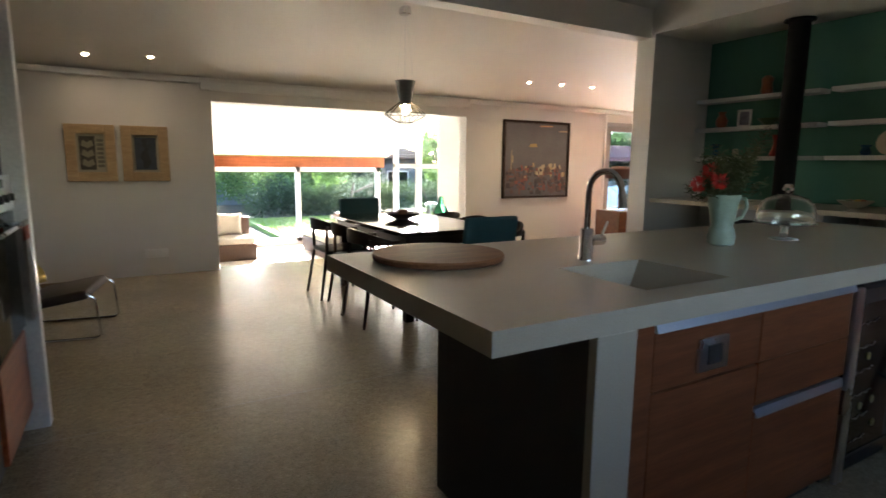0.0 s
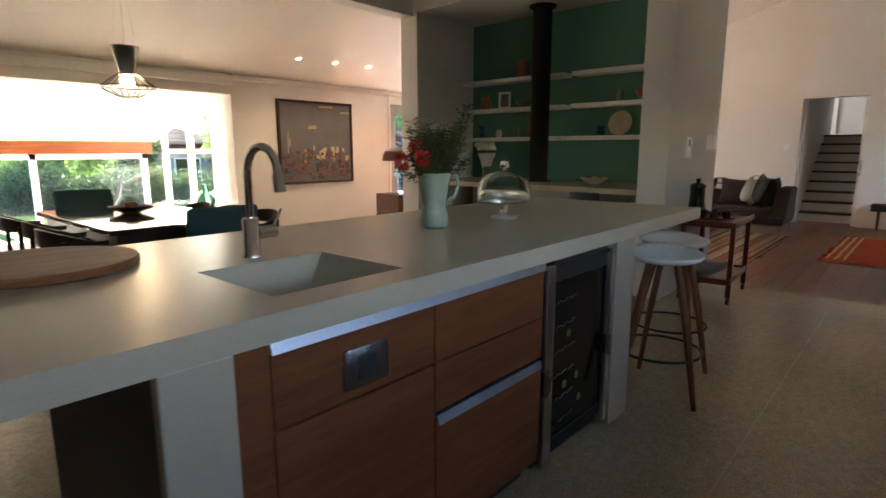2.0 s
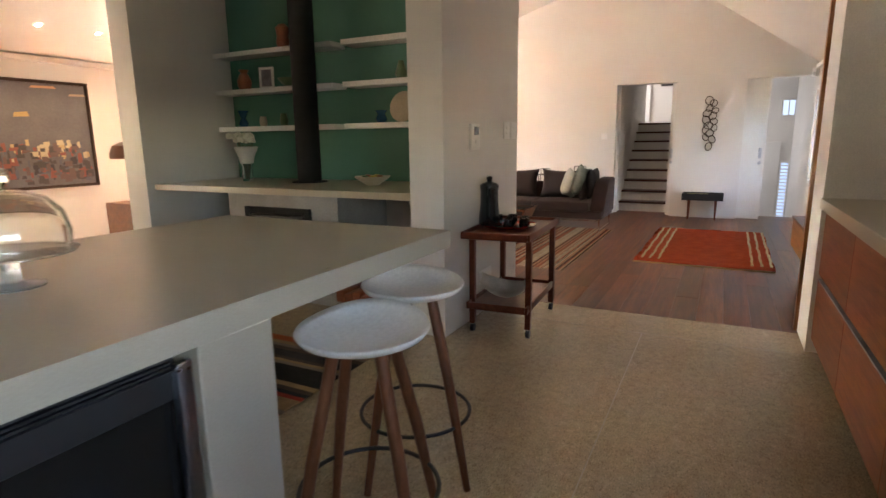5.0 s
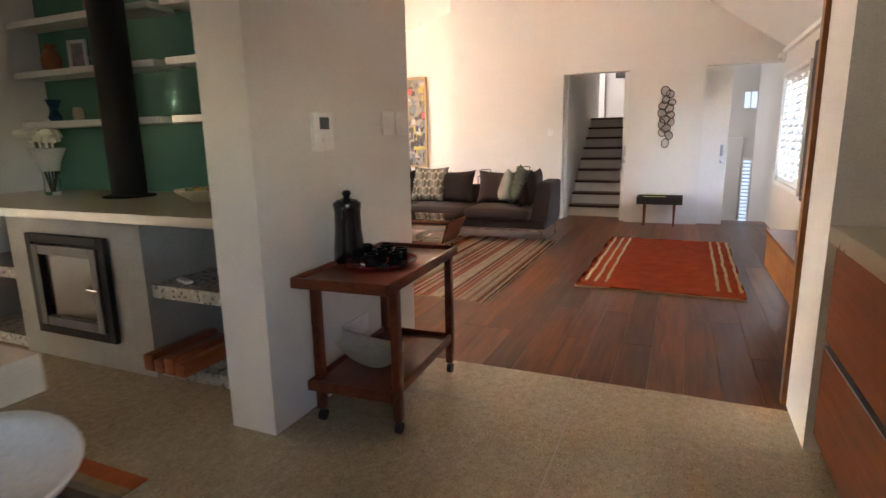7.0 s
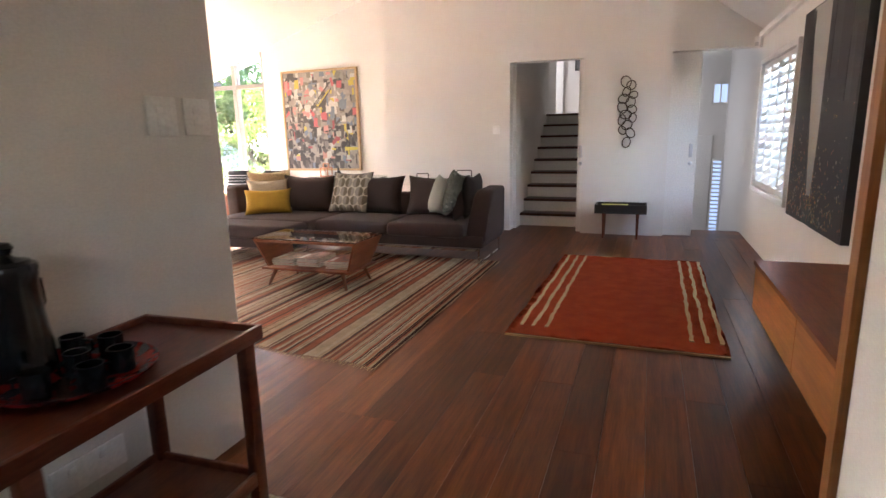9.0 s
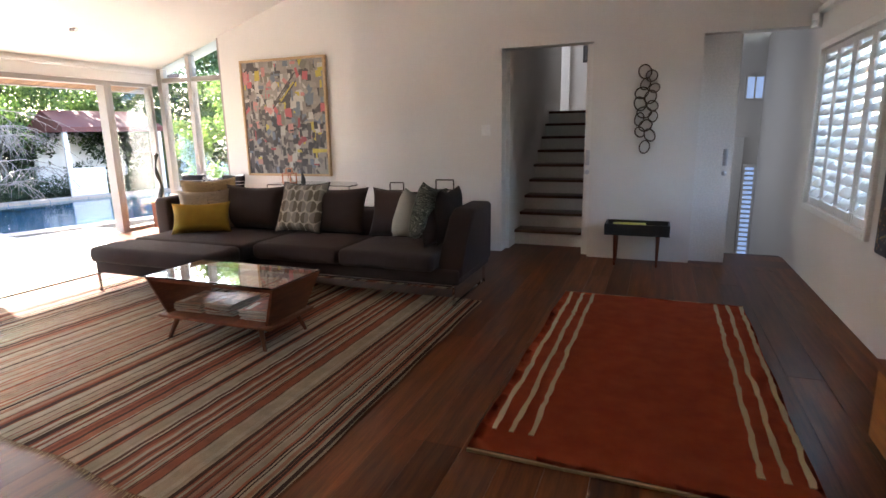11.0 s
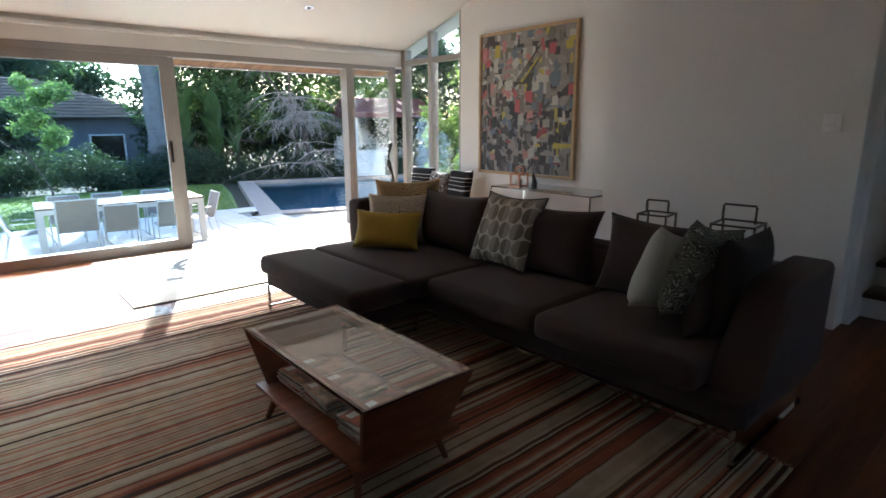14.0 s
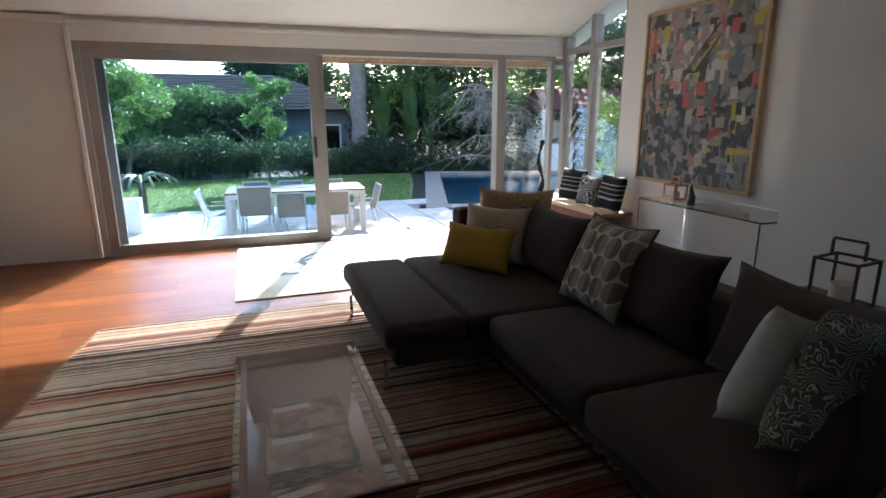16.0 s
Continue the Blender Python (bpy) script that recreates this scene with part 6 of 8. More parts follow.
# ---- bench and things under the east windows ----
wb = thing("window_bench", 12.76, 5.92, 0.0, "low timber bench under the corner windows", "bench")
b = bm_new()
box(b, 0, 0, 0.36, 0.375, 1.52, 0.4, 0.004)
part("top", b, PALE_WOOD, wb, "pale timber top", False)
b = bm_new()
box(b, 0.02, 0.02, 0.0, 0.06, 1.5, 0.36)
part("front", b, TEAK, wb, "timber front", False)
STR = striped("pinstripe_black", [(0.02, 0.02, 0.022), (0.02, 0.02, 0.022), (0.03, 0.03, 0.032), (0.4, 0.4, 0.4), (0.02, 0.02, 0.022), (0.025, 0.025, 0.027)], 2, 85, seed=4)
throw(12.93, 6.78, 0.402, 0.40, 0.38, 0.13, -80, -12, STR, "black pinstripe cushion on the window bench")
throw(12.91, 6.42, 0.402, 0.38, 0.34, 0.13, -90, -12, swirl("monochrome_leaf", (0.03, 0.03, 0.032), (0.6, 0.59, 0.55), 6, 0.3), "black and white leaf print cushion")
throw(12.93, 6.08, 0.402, 0.44, 0.38, 0.13, -96, -12, STR, "black pinstripe cushion on the window bench")
sc = thing("wood_sculpture", 12.8, 7.25, 0.4, "slim black twisting abstract sculpture", "sculpture")
b = bm_new()
pts, rs = [], []
for k in range(25):
    u = k / 24
    pts.append((0.045 * math.sin(u * 7.5) * (1 - 0.3 * u), 0.02 * math.cos(u * 6), 0.03 + 0.64 * u))
    rs.append(0.028 * (1 - 0.45 * u) + 0.008 * math.sin(u * 15) + (0.012 if 0.93 < u < 0.99 else 0))
rs[-1] = 0.008
tube(b, pts, rs, 12)
lathe(b, [(0.06, 0), (0.06, 0.02), (0.03, 0.035), (0.02, 0.05)])
part("figure", b, BLACK_GLOSS, sc)
cons = thing("glass_console", 12.6, 4.0, 0.0, "bent glass console table against the wall", "console table")
b = bm_new()
box(b, 0, 0, 0.668, 0.5, 1.2, 0.68, 0.002)
part("top", b, GLASS, cons, "clear glass", False)
for y in (0.0, 1.188):
    b = bm_new()
    box(b, 0, y, 0.0, 0.5, y + 0.012, 0.667)
    part("side", b, GLASS, cons, "clear glass", False)


def lantern(x, y, z, w, h, rz, mat, label):
    l_ = thing("lantern", x, y, z, label, "lantern", rz)
    b = bm_new()
    for sx in (-1, 1):
        for sy in (-1, 1):
            box(b, sx * w / 2 - 0.006, sy * w / 2 - 0.006, 0, sx * w / 2 + 0.006, sy * w / 2 + 0.006, h)
    for zz in (0, h - 0.012):
        for s in (-1, 1):
            box(b, -w / 2, s * w / 2 - 0.006, zz, w / 2, s * w / 2 + 0.006, zz + 0.012)
            box(b, s * w / 2 - 0.006, -w / 2, zz, s * w / 2 + 0.006, w / 2, zz + 0.012)
    part("frame", b, mat, l_, "square metal frame", False)
    b = bm_new()
    for s in (-1, 1):
        box(b, -0.006, s * w * 0.38 - 0.006, h, 0.006, s * w * 0.38 + 0.006, h + w * 0.42)
    box(b, -0.006, -w * 0.38, h + w * 0.42, 0.006, w * 0.38, h + w * 0.42 + 0.012)
    part("handle", b, mat, l_, "square metal handle", False)
    b = bm_new()
    lathe(b, [(w * 0.28, 0.0), (w * 0.28, h * 0.4), (0.0, h * 0.4 + 0.005)], z=0.013)
    part("candle", b, plain("cream_wax", (0.62, 0.58, 0.48), rough=0.5), l_, "cream candle")
    b = bm_new()
    box(b, -w / 2, -w / 2, 0.0, w / 2, w / 2, 0.012)
    part("base", b, mat, l_, "metal base", False)
    return l_


BRONZE = plain("dark_bronze", (0.10, 0.085, 0.07), (0.07, 0.06, 0.05), 0.35, 0.8)
lt = thing("sofa_table", 11.88, 2.3, 0.0, "narrow dark table behind the sofa", "console table")
b = bm_new()
box(b, 0, 0, 0.40, 0.56, 1.2, 0.43, 0.003)
part("top", b, DARKWOOD, lt)
for x in (0.02, 0.51):
    for y in (0.02, 1.15):
        b = bm_new()
        box(b, x, y, 0, x + 0.03, y + 0.03, 0.40)
        part("leg", b, DARKWOOD, lt, "", False)
lantern(12.28, 3.22, 0.43, 0.2, 0.24, 8, BRONZE, "open square bronze lantern with a candle")
lantern(12.06, 2.58, 0.43, 0.24, 0.28, 6, BRONZE, "wide open bronze lantern with a candle")
COPPER = plain("copper", (0.45, 0.2, 0.12), (0.38, 0.16, 0.09), 0.3, 0.9)
lantern(12.78, 4.98, 0.681, 0.12, 0.13, 0, COPPER, "small copper lantern on the glass console")
b = bm_new()
tube(b, [(0, 0, 0), (0.01, 0, 0.06), (0.0, 0.01, 0.13), (-0.005, 0, 0.16)], [0.03, 0.026, 0.012, 0.003], 8)
lf = solid("leaf_ornament", b, BLACK, "small black leaf-shaped ornament", "ornament")
lf.matrix_world = pose(12.7, 4.72, 0.681)
sen = thing("alarm_sensor", 12.57, -0.55, 2.13, "small white alarm sensor high in the corner", "sensor", 45)
b = bm_new()
box(b, -0.035, -0.02, -0.06, 0.035, 0.03, 0.06, 0.01, 3)
part("case", b, WHITE_PLASTIC, sen, "white plastic case")
b = bm_new()
box(b, -0.022, 0.029, -0.04, 0.022, 0.034, 0.0, 0.004)
part("lens", b, plain("milky_lens", (0.7, 0.7, 0.68), rough=0.25), sen, "milky lens")

# ceiling downlights
LAMP_ON = glow("lamp_glow", (1.0, 0.86, 0.66), 14.0)


def downlight(x, y, on=True):
    slope = math.degrees(math.atan(-0.3))
    d = thing("downlight", x, y, roof_z(y), "small round recessed ceiling light" + (", lit" if on else ", off"), "downlight", 0, "ceiling downlights")
    d.matrix_world = pose(x, y, roof_z(y), slope)
    b = bm_new()
    lathe(b, [(0.02, -0.001), (0.024, -0.006), (0.045, -0.007), (0.048, 0.0)], n=24)
    part("rim", b, TRIM if on else CHROME, d, "round rim")
    b = bm_new()
    lathe(b, [(0.0, -0.003), (0.02, -0.003)], n=20)
    part("bulb", b, LAMP_ON if on else plain("unlit_lamp", (0.3, 0.28, 0.25), rough=0.2), d, "lamp face")


for x, y in ((0.55, 7.14), (1.126, 7.08), (5.86, 6.8), (6.43, 6.77), (7.02, 6.75)):
    downlight(x, y)
for x, y in ((0.55, 7.14), (1.126, 7.08), (5.86, 6.8), (6.43, 6.77), (7.02, 6.75)):
    lamp = new("downlight_lamp", bpy.data.lights.new("downlight_lamp", "SPOT"))
    lamp.data.energy, lamp.data.color, lamp.data.spot_size, lamp.data.spot_blend, lamp.data.shadow_soft_size = (0.25 if x < 2 else 2.0), (1.0, 0.76, 0.48), radians(120), 0.8, 0.03
    lamp.matrix_world = pose(x, y, roof_z(y) - 0.02)
for x, y in ((11.46, 6.71),):
    downlight(x, y, False)

# ---- dining ----
dt = thing("dining_table", 2.66, 4.28, 0.0, "long dark dining table with a glossy top", "dining table")
b = bm_new()
box(b, 0, 0, 0.715, 0.98, 1.75, 0.75, 0.004)
part("tabletop", b, plain("glossy_dark_top", (0.05, 0.036, 0.028), (0.03, 0.022, 0.018), 0.09, scale=3, coat=0.5, bump=0.0), dt, "polished dark top", False)
b = bm_new()
box(b, 0.06, 0.06, 0.63, 0.08, 1.69, 0.714)
box(b, 0.90, 0.06, 0.63, 0.92, 1.69, 0.714)
box(b, 0.08, 1.67, 0.63, 0.90, 1.69, 0.714)
box(b, 0.08, 0.06, 0.63, 0.90, 0.08, 0.714)
part("apron", b, DARKWOOD, dt, "", False)
for x in (0.07, 0.84):
    for y in (0.07, 1.61):
        b = bm_new()
        box(b, x, y, 0, x + 0.07, y + 0.07, 0.63, 0.004)
        part("leg", b, DARKWOOD, dt, "", False)


def round_chair():
    c = thing("dining_chair", 0, 0, 0, "dark timber dining chair with a curved backrest", "chair", 0, "dining chairs")
    b = bm_new()
    box(b, -0.23, -0.22, 0.43, 0.23, 0.22, 0.47, 0.02, 3)
    part("seat", b, BLACK, c, "black padded seat")
    for x, y in ((-0.2, -0.19), (0.2, -0.19)):
        b = bm_new()
        tube(b, [(x * 1.1, y * 1.1, 0), (x, y, 0.44), (x * 1.12, y * 0.7, 0.66)], [0.011, 0.018, 0.013], 8)
        part("leg", b, DARKWOOD, c)
    for x in (-0.2, 0.2):
        b = bm_new()
        tube(b, [(x * 1.15, 0.27, 0), (x, 0.2, 0.44), (x * 1.08, 0.2, 0.70)], [0.011, 0.018, 0.014], 8)
        part("leg", b, DARKWOOD, c)
    b = bm_new()
    prev = None
    n = 20
    for k in range(n + 1):
        a = math.pi * (-0.12 + 1.24 * k / n)
        x, y = 0.27 * math.cos(a), 0.05 + 0.22 * math.sin(a)
        h = 0.03 + 0.08 * max(0, math.sin(a))
        d = Vector((math.cos(a), math.sin(a), 0)) * 0.011
        q = [b.verts.new(p) for p in ((x - d.x, y - d.y, 0.66), (x + d.x, y + d.y, 0.66), (x + d.x, y + d.y, 0.66 + h), (x - d.x, y - d.y, 0.66 + h))]
        if prev:
            for i in range(4):
                b.faces.new((prev[i], prev[(i + 1) % 4], q[(i + 1) % 4], q[i]))
        else:
            b.faces.new(q[::-1])
        prev = q
    b.faces.new(prev)
    part("backrest", b, DARKWOOD, c, "curved dark timber back")
    return c


rc = round_chair()
rc.matrix_world = pose(2.62, 5.62, 0, 0, 0, 90)
for x, y, rz in ((2.66, 5.1, 88), (2.62, 4.58, 92), (3.66, 5.6, -92), (3.68, 5.08, -88), (3.7, 4.56, -90)):
    copy_thing(rc, pose(x, y, 0, 0, 0, rz))


def pad_chair(x, y, rz):
    c = thing("upholstered_chair", x, y, 0, "teal upholstered chair at the table end", "chair", rz, "end chairs")
    TEAL = bpy.data.materials.get("teal_wool") or cloth("teal_wool", (0.045, 0.10, 0.105), (0.03, 0.075, 0.08), 400)
    b = bm_new()
    box(b, -0.24, -0.24, 0.40, 0.24, 0.22, 0.48, 0.03, 4)
    part("seat", b, TEAL, c, "teal seat pad")
    b = bm_new()
    box(b, -0.24, -0.025, 0, 0.24, 0.025, 0.44, 0.024, 4, pose(0, 0.22, 0.46, -8))
    part("backrest", b, TEAL, c, "teal back pad")
    for sx in (-0.2, 0.2):
        for sy in (-0.2, 0.2):
            b = bm_new()
            tube(b, [(sx * 1.08, sy * 1.08, 0), (sx, sy, 0.41)], [0.01, 0.017], 8)
            part("leg", b, DARKWOOD, c)


pad_chair(3.12, 6.1, 0)
pad_chair(3.2, 4.12, 180)
tb = thing("centre_bowl", 3.15, 5.3, 0.75, "dark wooden bowl with a candle cup on the table", "bowl")
b = bm_new()
lathe(b, [(0.06, 0), (0.08, 0.01), (0.16, 0.045), (0.17, 0.06), (0.155, 0.056), (0.08, 0.02), (0.0, 0.018)], n=36)
part("bowl", b, DARKWOOD, tb, "dark turned bowl")
b = bm_new()
lathe(b, [(0.045, 0.02), (0.05, 0.09), (0.044, 0.09), (0.04, 0.03), (0.0, 0.028)], n=24)
part("candle_cup", b, BOARD, tb, "brown candle cup")
bt = thing("green_bottle", 4.72, 7.3, 0.0, "large green glass bottle on a dark stool", "bottle")
b = bm_new()
lathe(b, [(0.09, 0.0), (0.11, 0.02), (0.11, 0.18), (0.04, 0.27), (0.03, 0.36), (0.036, 0.365), (0.03, 0.37), (0.0, 0.37)], z=0.46)
part("bottle", b, glass("bottle_green", (0.05, 0.3, 0.16)), bt, "green glass")
b = bm_new()
lathe(b, [(0.14, 0), (0.13, 0.02), (0.1, 0.2), (0.13, 0.44), (0.14, 0.46), (0.0, 0.46)])
part("drum_stool", b, DARKWOOD, bt, "dark turned stool")

# sideboard and lamp behind the hearth wall
sb_ = thing("sideboard", 6.3, 5.42, 0.0, "red-brown timber sideboard behind the hearth wall", "sideboard")
b = bm_new()
box(b, 0, 0, 0.08, 1.05, 0.42, 0.70, 0.004)
part("body", b, TEAK, sb_, "red-brown timber body", False)
for x0, x1 in ((0.02, 0.52), (0.53, 1.03)):
    b = bm_new()
    box(b, x0, 0.42, 0.11, x1, 0.436, 0.67, 0.002)
    part("door", b, TEAK, sb_, "flush timber door", False)
for x in (0.04, 0.97):
    for y in (0.04, 0.34):
        b = bm_new()
        cyl(b, (x + 0.02, y + 0.02, 0), (x + 0.02, y + 0.02, 0.085), 0.014, 0.02, 10)
        part("leg", b, DARKWOOD, sb_, "short dark leg")
tl = thing("table_lamp", 6.5, 5.63, 0.70, "table lamp with a brown dome shade", "lamp")
b = bm_new()
lathe(b, [(0.2, 0.42), (0.198, 0.47), (0.17, 0.54), (0.1, 0.575), (0.0, 0.58), (0.0, 0.572), (0.1, 0.567), (0.165, 0.53), (0.19, 0.47), (0.193, 0.42)], n=36)
part("shade", b, plain("brown_enamel", (0.14, 0.045, 0.025), (0.11, 0.035, 0.02), 0.3, scale=6), tl, "brown enamel dome")
b = bm_new()
lathe(b, [(0.09, 0.001), (0.09, 0.012), (0.012, 0.02), (0.01, 0.55), (0.0, 0.56)], n=20)
part("stand", b, CHROME, tl, "slim chrome stand")

# pendant
pend = thing("pendant_lamp", 3.33, 5.6, 1.58, "wire pendant lamp with glass tubes hanging over the table", "pendant lamp")
b = bm_new()
lathe(b, [(0.055, 0.3), (0.07, 0.36), (0.1, 0.52), (0.107, 0.53), (0.1, 0.53), (0.05, 0.32), (0.0, 0.31)], n=28)
part("shade", b, plain("smoked_silver", (0.42, 0.43, 0.40), (0.3, 0.31, 0.29), 0.2, 0.6), pend, "silvered glass cone")
for k in range(16):
    a = 2 * math.pi * k / 16
    b = bm_new()
    tube(b, [(0.05 * math.cos(a), 0.05 * math.sin(a), 0.33), (0.21 * math.cos(a), 0.21 * math.sin(a), 0.205), (0.205 * math.cos(a), 0.205 * math.sin(a), 0.185), (0.08 * math.cos(a), 0.08 * math.sin(a), 0.12)], 0.0035, 5)
    part("wire", b, BRONZE, pend, "bronze wire")
for z, r in ((0.205, 0.21), (0.12, 0.08)):
    b = bm_new()
    tube(b, [(r * math.cos(2 * math.pi * k / 32), r * math.sin(2 * math.pi * k / 32), z) for k in range(33)], 0.004, 5, False)
    part("hoop", b, BRONZE, pend, "bronze hoop")
for k in range(9):
    a, r = 2 * math.pi * k / 9, 0.045 + 0.02 * (k % 2)
    b = bm_new()
    cyl(b, (r * math.cos(a), r * math.sin(a), 0.02 + 0.03 * (k % 3)), (r * math.cos(a), r * math.sin(a), 0.3), 0.009, n=8)
    part("glass_tube", b, GLASS, pend, "clear glass tube")
b = bm_new()
lathe(b, [(0.0, 0.2), (0.02, 0.21), (0.026, 0.25), (0.015, 0.3), (0.0, 0.3)], n=16)
part("bulb", b, glow("bulb_glow", (1.0, 0.78, 0.45), 25.0), pend, "warm lit bulb")
b = bm_new()
top_z = roof_z(5.6) - 1.58
for s in (-1, 1):
    cyl(b, (s * 0.09, 0, 0.53), (s * 0.02, 0, top_z - 0.05), 0.0012, n=4)
cyl(b, (0, 0, 0.4), (0, 0, top_z - 0.05), 0.002, n=5)
part("cord", b, STEEL, pend, "thin steel cord")
b = bm_new()
lathe(b, [(0.055, top_z - 0.055), (0.06, top_z - 0.05), (0.06, top_z + 0.02), (0.0, top_z + 0.02)])
part("ceiling_rose", b, CHROME, pend, "round chrome ceiling plate")

# paintings in the dining room
dp = thing("harbour_painting", 5.885, 7.45, 0.765, "muted harbour town painting in a dark frame", "painting")
PW, PH = 1.335, 1.21
b = bm_new()
framed(b, 0, 0, PW, PH, -0.05, 0, 0.035)
part("frame", b, DARKWOOD, dp, "dark timber frame", False)
b = bm_new()
box(b, 0.035, -0.03, 0.035, PW - 0.035, -0.004, PH - 0.035)
part("canvas", b, plain("slate_sky_paint", (0.14, 0.135, 0.14), (0.10, 0.095, 0.105), 0.6, scale=3, fine=40, bump=0.2), dp, "slate-grey painted sky", False)
random.seed(17)
cols = [(0.05, 0.04, 0.05), (0.45, 0.33, 0.17), (0.10, 0.11, 0.14), (0.25, 0.08, 0.06), (0.5, 0.42, 0.28), (0.07, 0.06, 0.06), (0.14, 0.09, 0.08)]
for ci, c in enumerate(cols):
    b = bm_new()
    for k in range(42):
        x = random.uniform(0.05, PW - 0.12)
        z = random.uniform(0.05, 0.45) if ci not in (1, 4) else random.uniform(0.3, 0.5)
        if ci in (1, 4):
            x = min(PW - 0.15, max(0.3, random.gauss(0.85, 0.18)))
            if k > 16:
                continue
        w, h = random.uniform(0.02, 0.09), random.uniform(0.02, 0.1)
        yy = -0.0305 - 0.00004 * (ci * 42 + k)
        b.faces.new([b.verts.new(q) for q in ((x, yy, z), (x + w, yy, z), (x + w * random.uniform(0.8, 1), yy, z + h), (x, yy, z + h * random.uniform(0.8, 1)))])
    part("painted_town", b, plain("house_paint", c, rough=0.6, scale=20), dp, "painted blocks of the town", False, "stuff")
for x, z, w, h, c in ((0.14, 0.42, 0.03, 0.36, (0.3, 0.25, 0.17)), (0.17, 0.55, 0.02, 0.12, (0.42, 0.33, 0.2)), (0.5, 0.80, 0.16, 0.06, (0.45, 0.3, 0.12)), (0.7, 1.12, 0.28, 0.03, (0.55, 0.3, 0.17)), (1.1, 1.05, 0.2, 0.03, (0.4, 0.3, 0.22))):
    b = bm_new()
    prism(b, [(x, z), (x + w, z + h * 0.1), (x + w * 0.9, z + h), (x + w * 0.1, z + h * 0.8)], "y", -0.0395, -0.0385)
    part("brush_mark", b, plain("brush_mark_paint", c, rough=0.6), dp, "painted mark", False)
for x0, inner in ((0.29, (0.09, 0.08, 0.06)), (0.80, (0.06, 0.08, 0.11))):
    p = thing("framed_print", x0, 7.45, 1.07, "small dark print in a wide pale timber frame", "picture")
    b = bm_new()
    framed(b, 0, 0, 0.46, 0.60, -0.03, 0, 0.10)
    part("frame", b, PALE_WOOD, p, "wide pale timber frame", False)
    b = bm_new()
    box(b, 0.1, -0.012, 0.1, 0.36, -0.004, 0.5)
    part("mount", b, plain("print_paper", (0.42, 0.38, 0.28), rough=0.7), p, "cream paper", False)
    b = bm_new()
    box(b, 0.125, -0.014, 0.125, 0.27 if x0 < 0.5 else 0.335, -0.0125, 0.475)
    part("image", b, plain("ink_block", inner, tuple(v * 0.4 for v in inner), 0.6, scale=12), p, "dark inked image", False)
    random.seed(int(x0 * 100))
    for k in range(7):
        b = bm_new()
        zz = 0.15 + 0.045 * k
        if x0 < 0.5:
            box(b, 0.285, -0.0145, zz, 0.345, -0.013, zz + 0.03)
        else:
            lathe(b, [(0.0, 0), (0.03 + 0.015 * math.sin(k), 0.0), (0.02, 0.002), (0, 0.002)], n=14)
            bmesh.ops.transform(b, matrix=pose(0.23 + 0.012 * math.sin(k * 2), -0.0145, zz + 0.02, 90), verts=b.verts)
        part("figure", b, plain("ink_detail", (0.025, 0.03, 0.035), rough=0.6) if x0 > 0.5 else plain("ink_detail", (0.2, 0.18, 0.13), rough=0.6), p, "inked shape", False)
        if x0 < 0.5 and k < 3:
            b = bm_new()
            prism(b, [(0.14, 0.18 + 0.1 * k), (0.2, 0.15 + 0.1 * k), (0.26, 0.18 + 0.1 * k), (0.24, 0.24 + 0.1 * k), (0.2, 0.21 + 0.1 * k), (0.16, 0.24 + 0.1 * k)], "y", -0.0155, -0.0145)
            part("figure", b, plain("ink_wing", (0.3, 0.28, 0.2), rough=0.6), p, "pale winged shape", False)

# lounge chair with cushion
lc = thing("lounge_chair", 0.27, 5.4, 0.0, "low brown leather lounge chair on a chrome frame", "lounge chair", 80)
LEATHER = plain("brown_leather", (0.07, 0.04, 0.03), (0.045, 0.027, 0.02), 0.42, scale=8, fine=180, bump=0.25)
b = bm_new()
box(b, -0.32, -0.02, 0.0, 0.32, 0.42, 0.07, 0.025, 4, pose(0, -0.3, 0.30, -10))
part("seat", b, LEATHER, lc, "brown leather seat")
b = bm_new()
box(b, -0.32, 0, 0.0, 0.32, 0.07, 0.5, 0.025, 4, pose(0, 0.12, 0.24, -24))
part("backrest", b, LEATHER, lc, "brown leather back")
for s in (-0.3, 0.3):
    b = bm_new()
    tube(b, [(s, -0.28, 0.36), (s, -0.36, 0.3), (s, -0.38, 0.03), (s, -0.35, 0.01), (s, 0.25, 0.01), (s, 0.3, 0.04), (s, 0.2, 0.22), (s, -0.28, 0.32)], 0.01, 8)
    part("frame_leg", b, CHROME, lc, "bent chrome tube")
throw(0.20, 5.42, 0.35, 0.44, 0.42, 0.16, 80, -38, swirl("mustard_scribble", (0.36, 0.29, 0.06), (0.10, 0.085, 0.04), 12, 0.14), "mustard scribble-print cushion on the lounge chair")

# sunroom seats
for x, y, rz, lab in ((2.0, 11.3, 0, "west"), (4.35, 11.0, -90, "east")):
    s = thing("wicker_sofa", x, y, -0.5, "brown wicker garden sofa with patterned cushions", "sofa", rz)
    WICK = bpy.data.materials.get("brown_wicker") or plain("brown_wicker", (0.10, 0.05, 0.03), (0.05, 0.025, 0.016), 0.5, scale=40, fine=120, bump=0.6)
    b = bm_new()
    box(b, -0.85, -0.4, 0, 0.85, 0.4, 0.3, 0.02)
    part("base", b, WICK, s, "woven brown base")
    b = bm_new()
    box(b, -0.85, 0.3, 0.3, 0.85, 0.42, 0.75, 0.02)
    part("backrest", b, WICK, s, "woven brown back")
    b = bm_new()
    box(b, -0.83, -0.4, 0.3, 0.83, 0.3, 0.42, 0.04, 3)
    part("seat_pad", b, cloth("oatmeal_pad", (0.5, 0.46, 0.38), weave=300), s, "oatmeal seat pad")
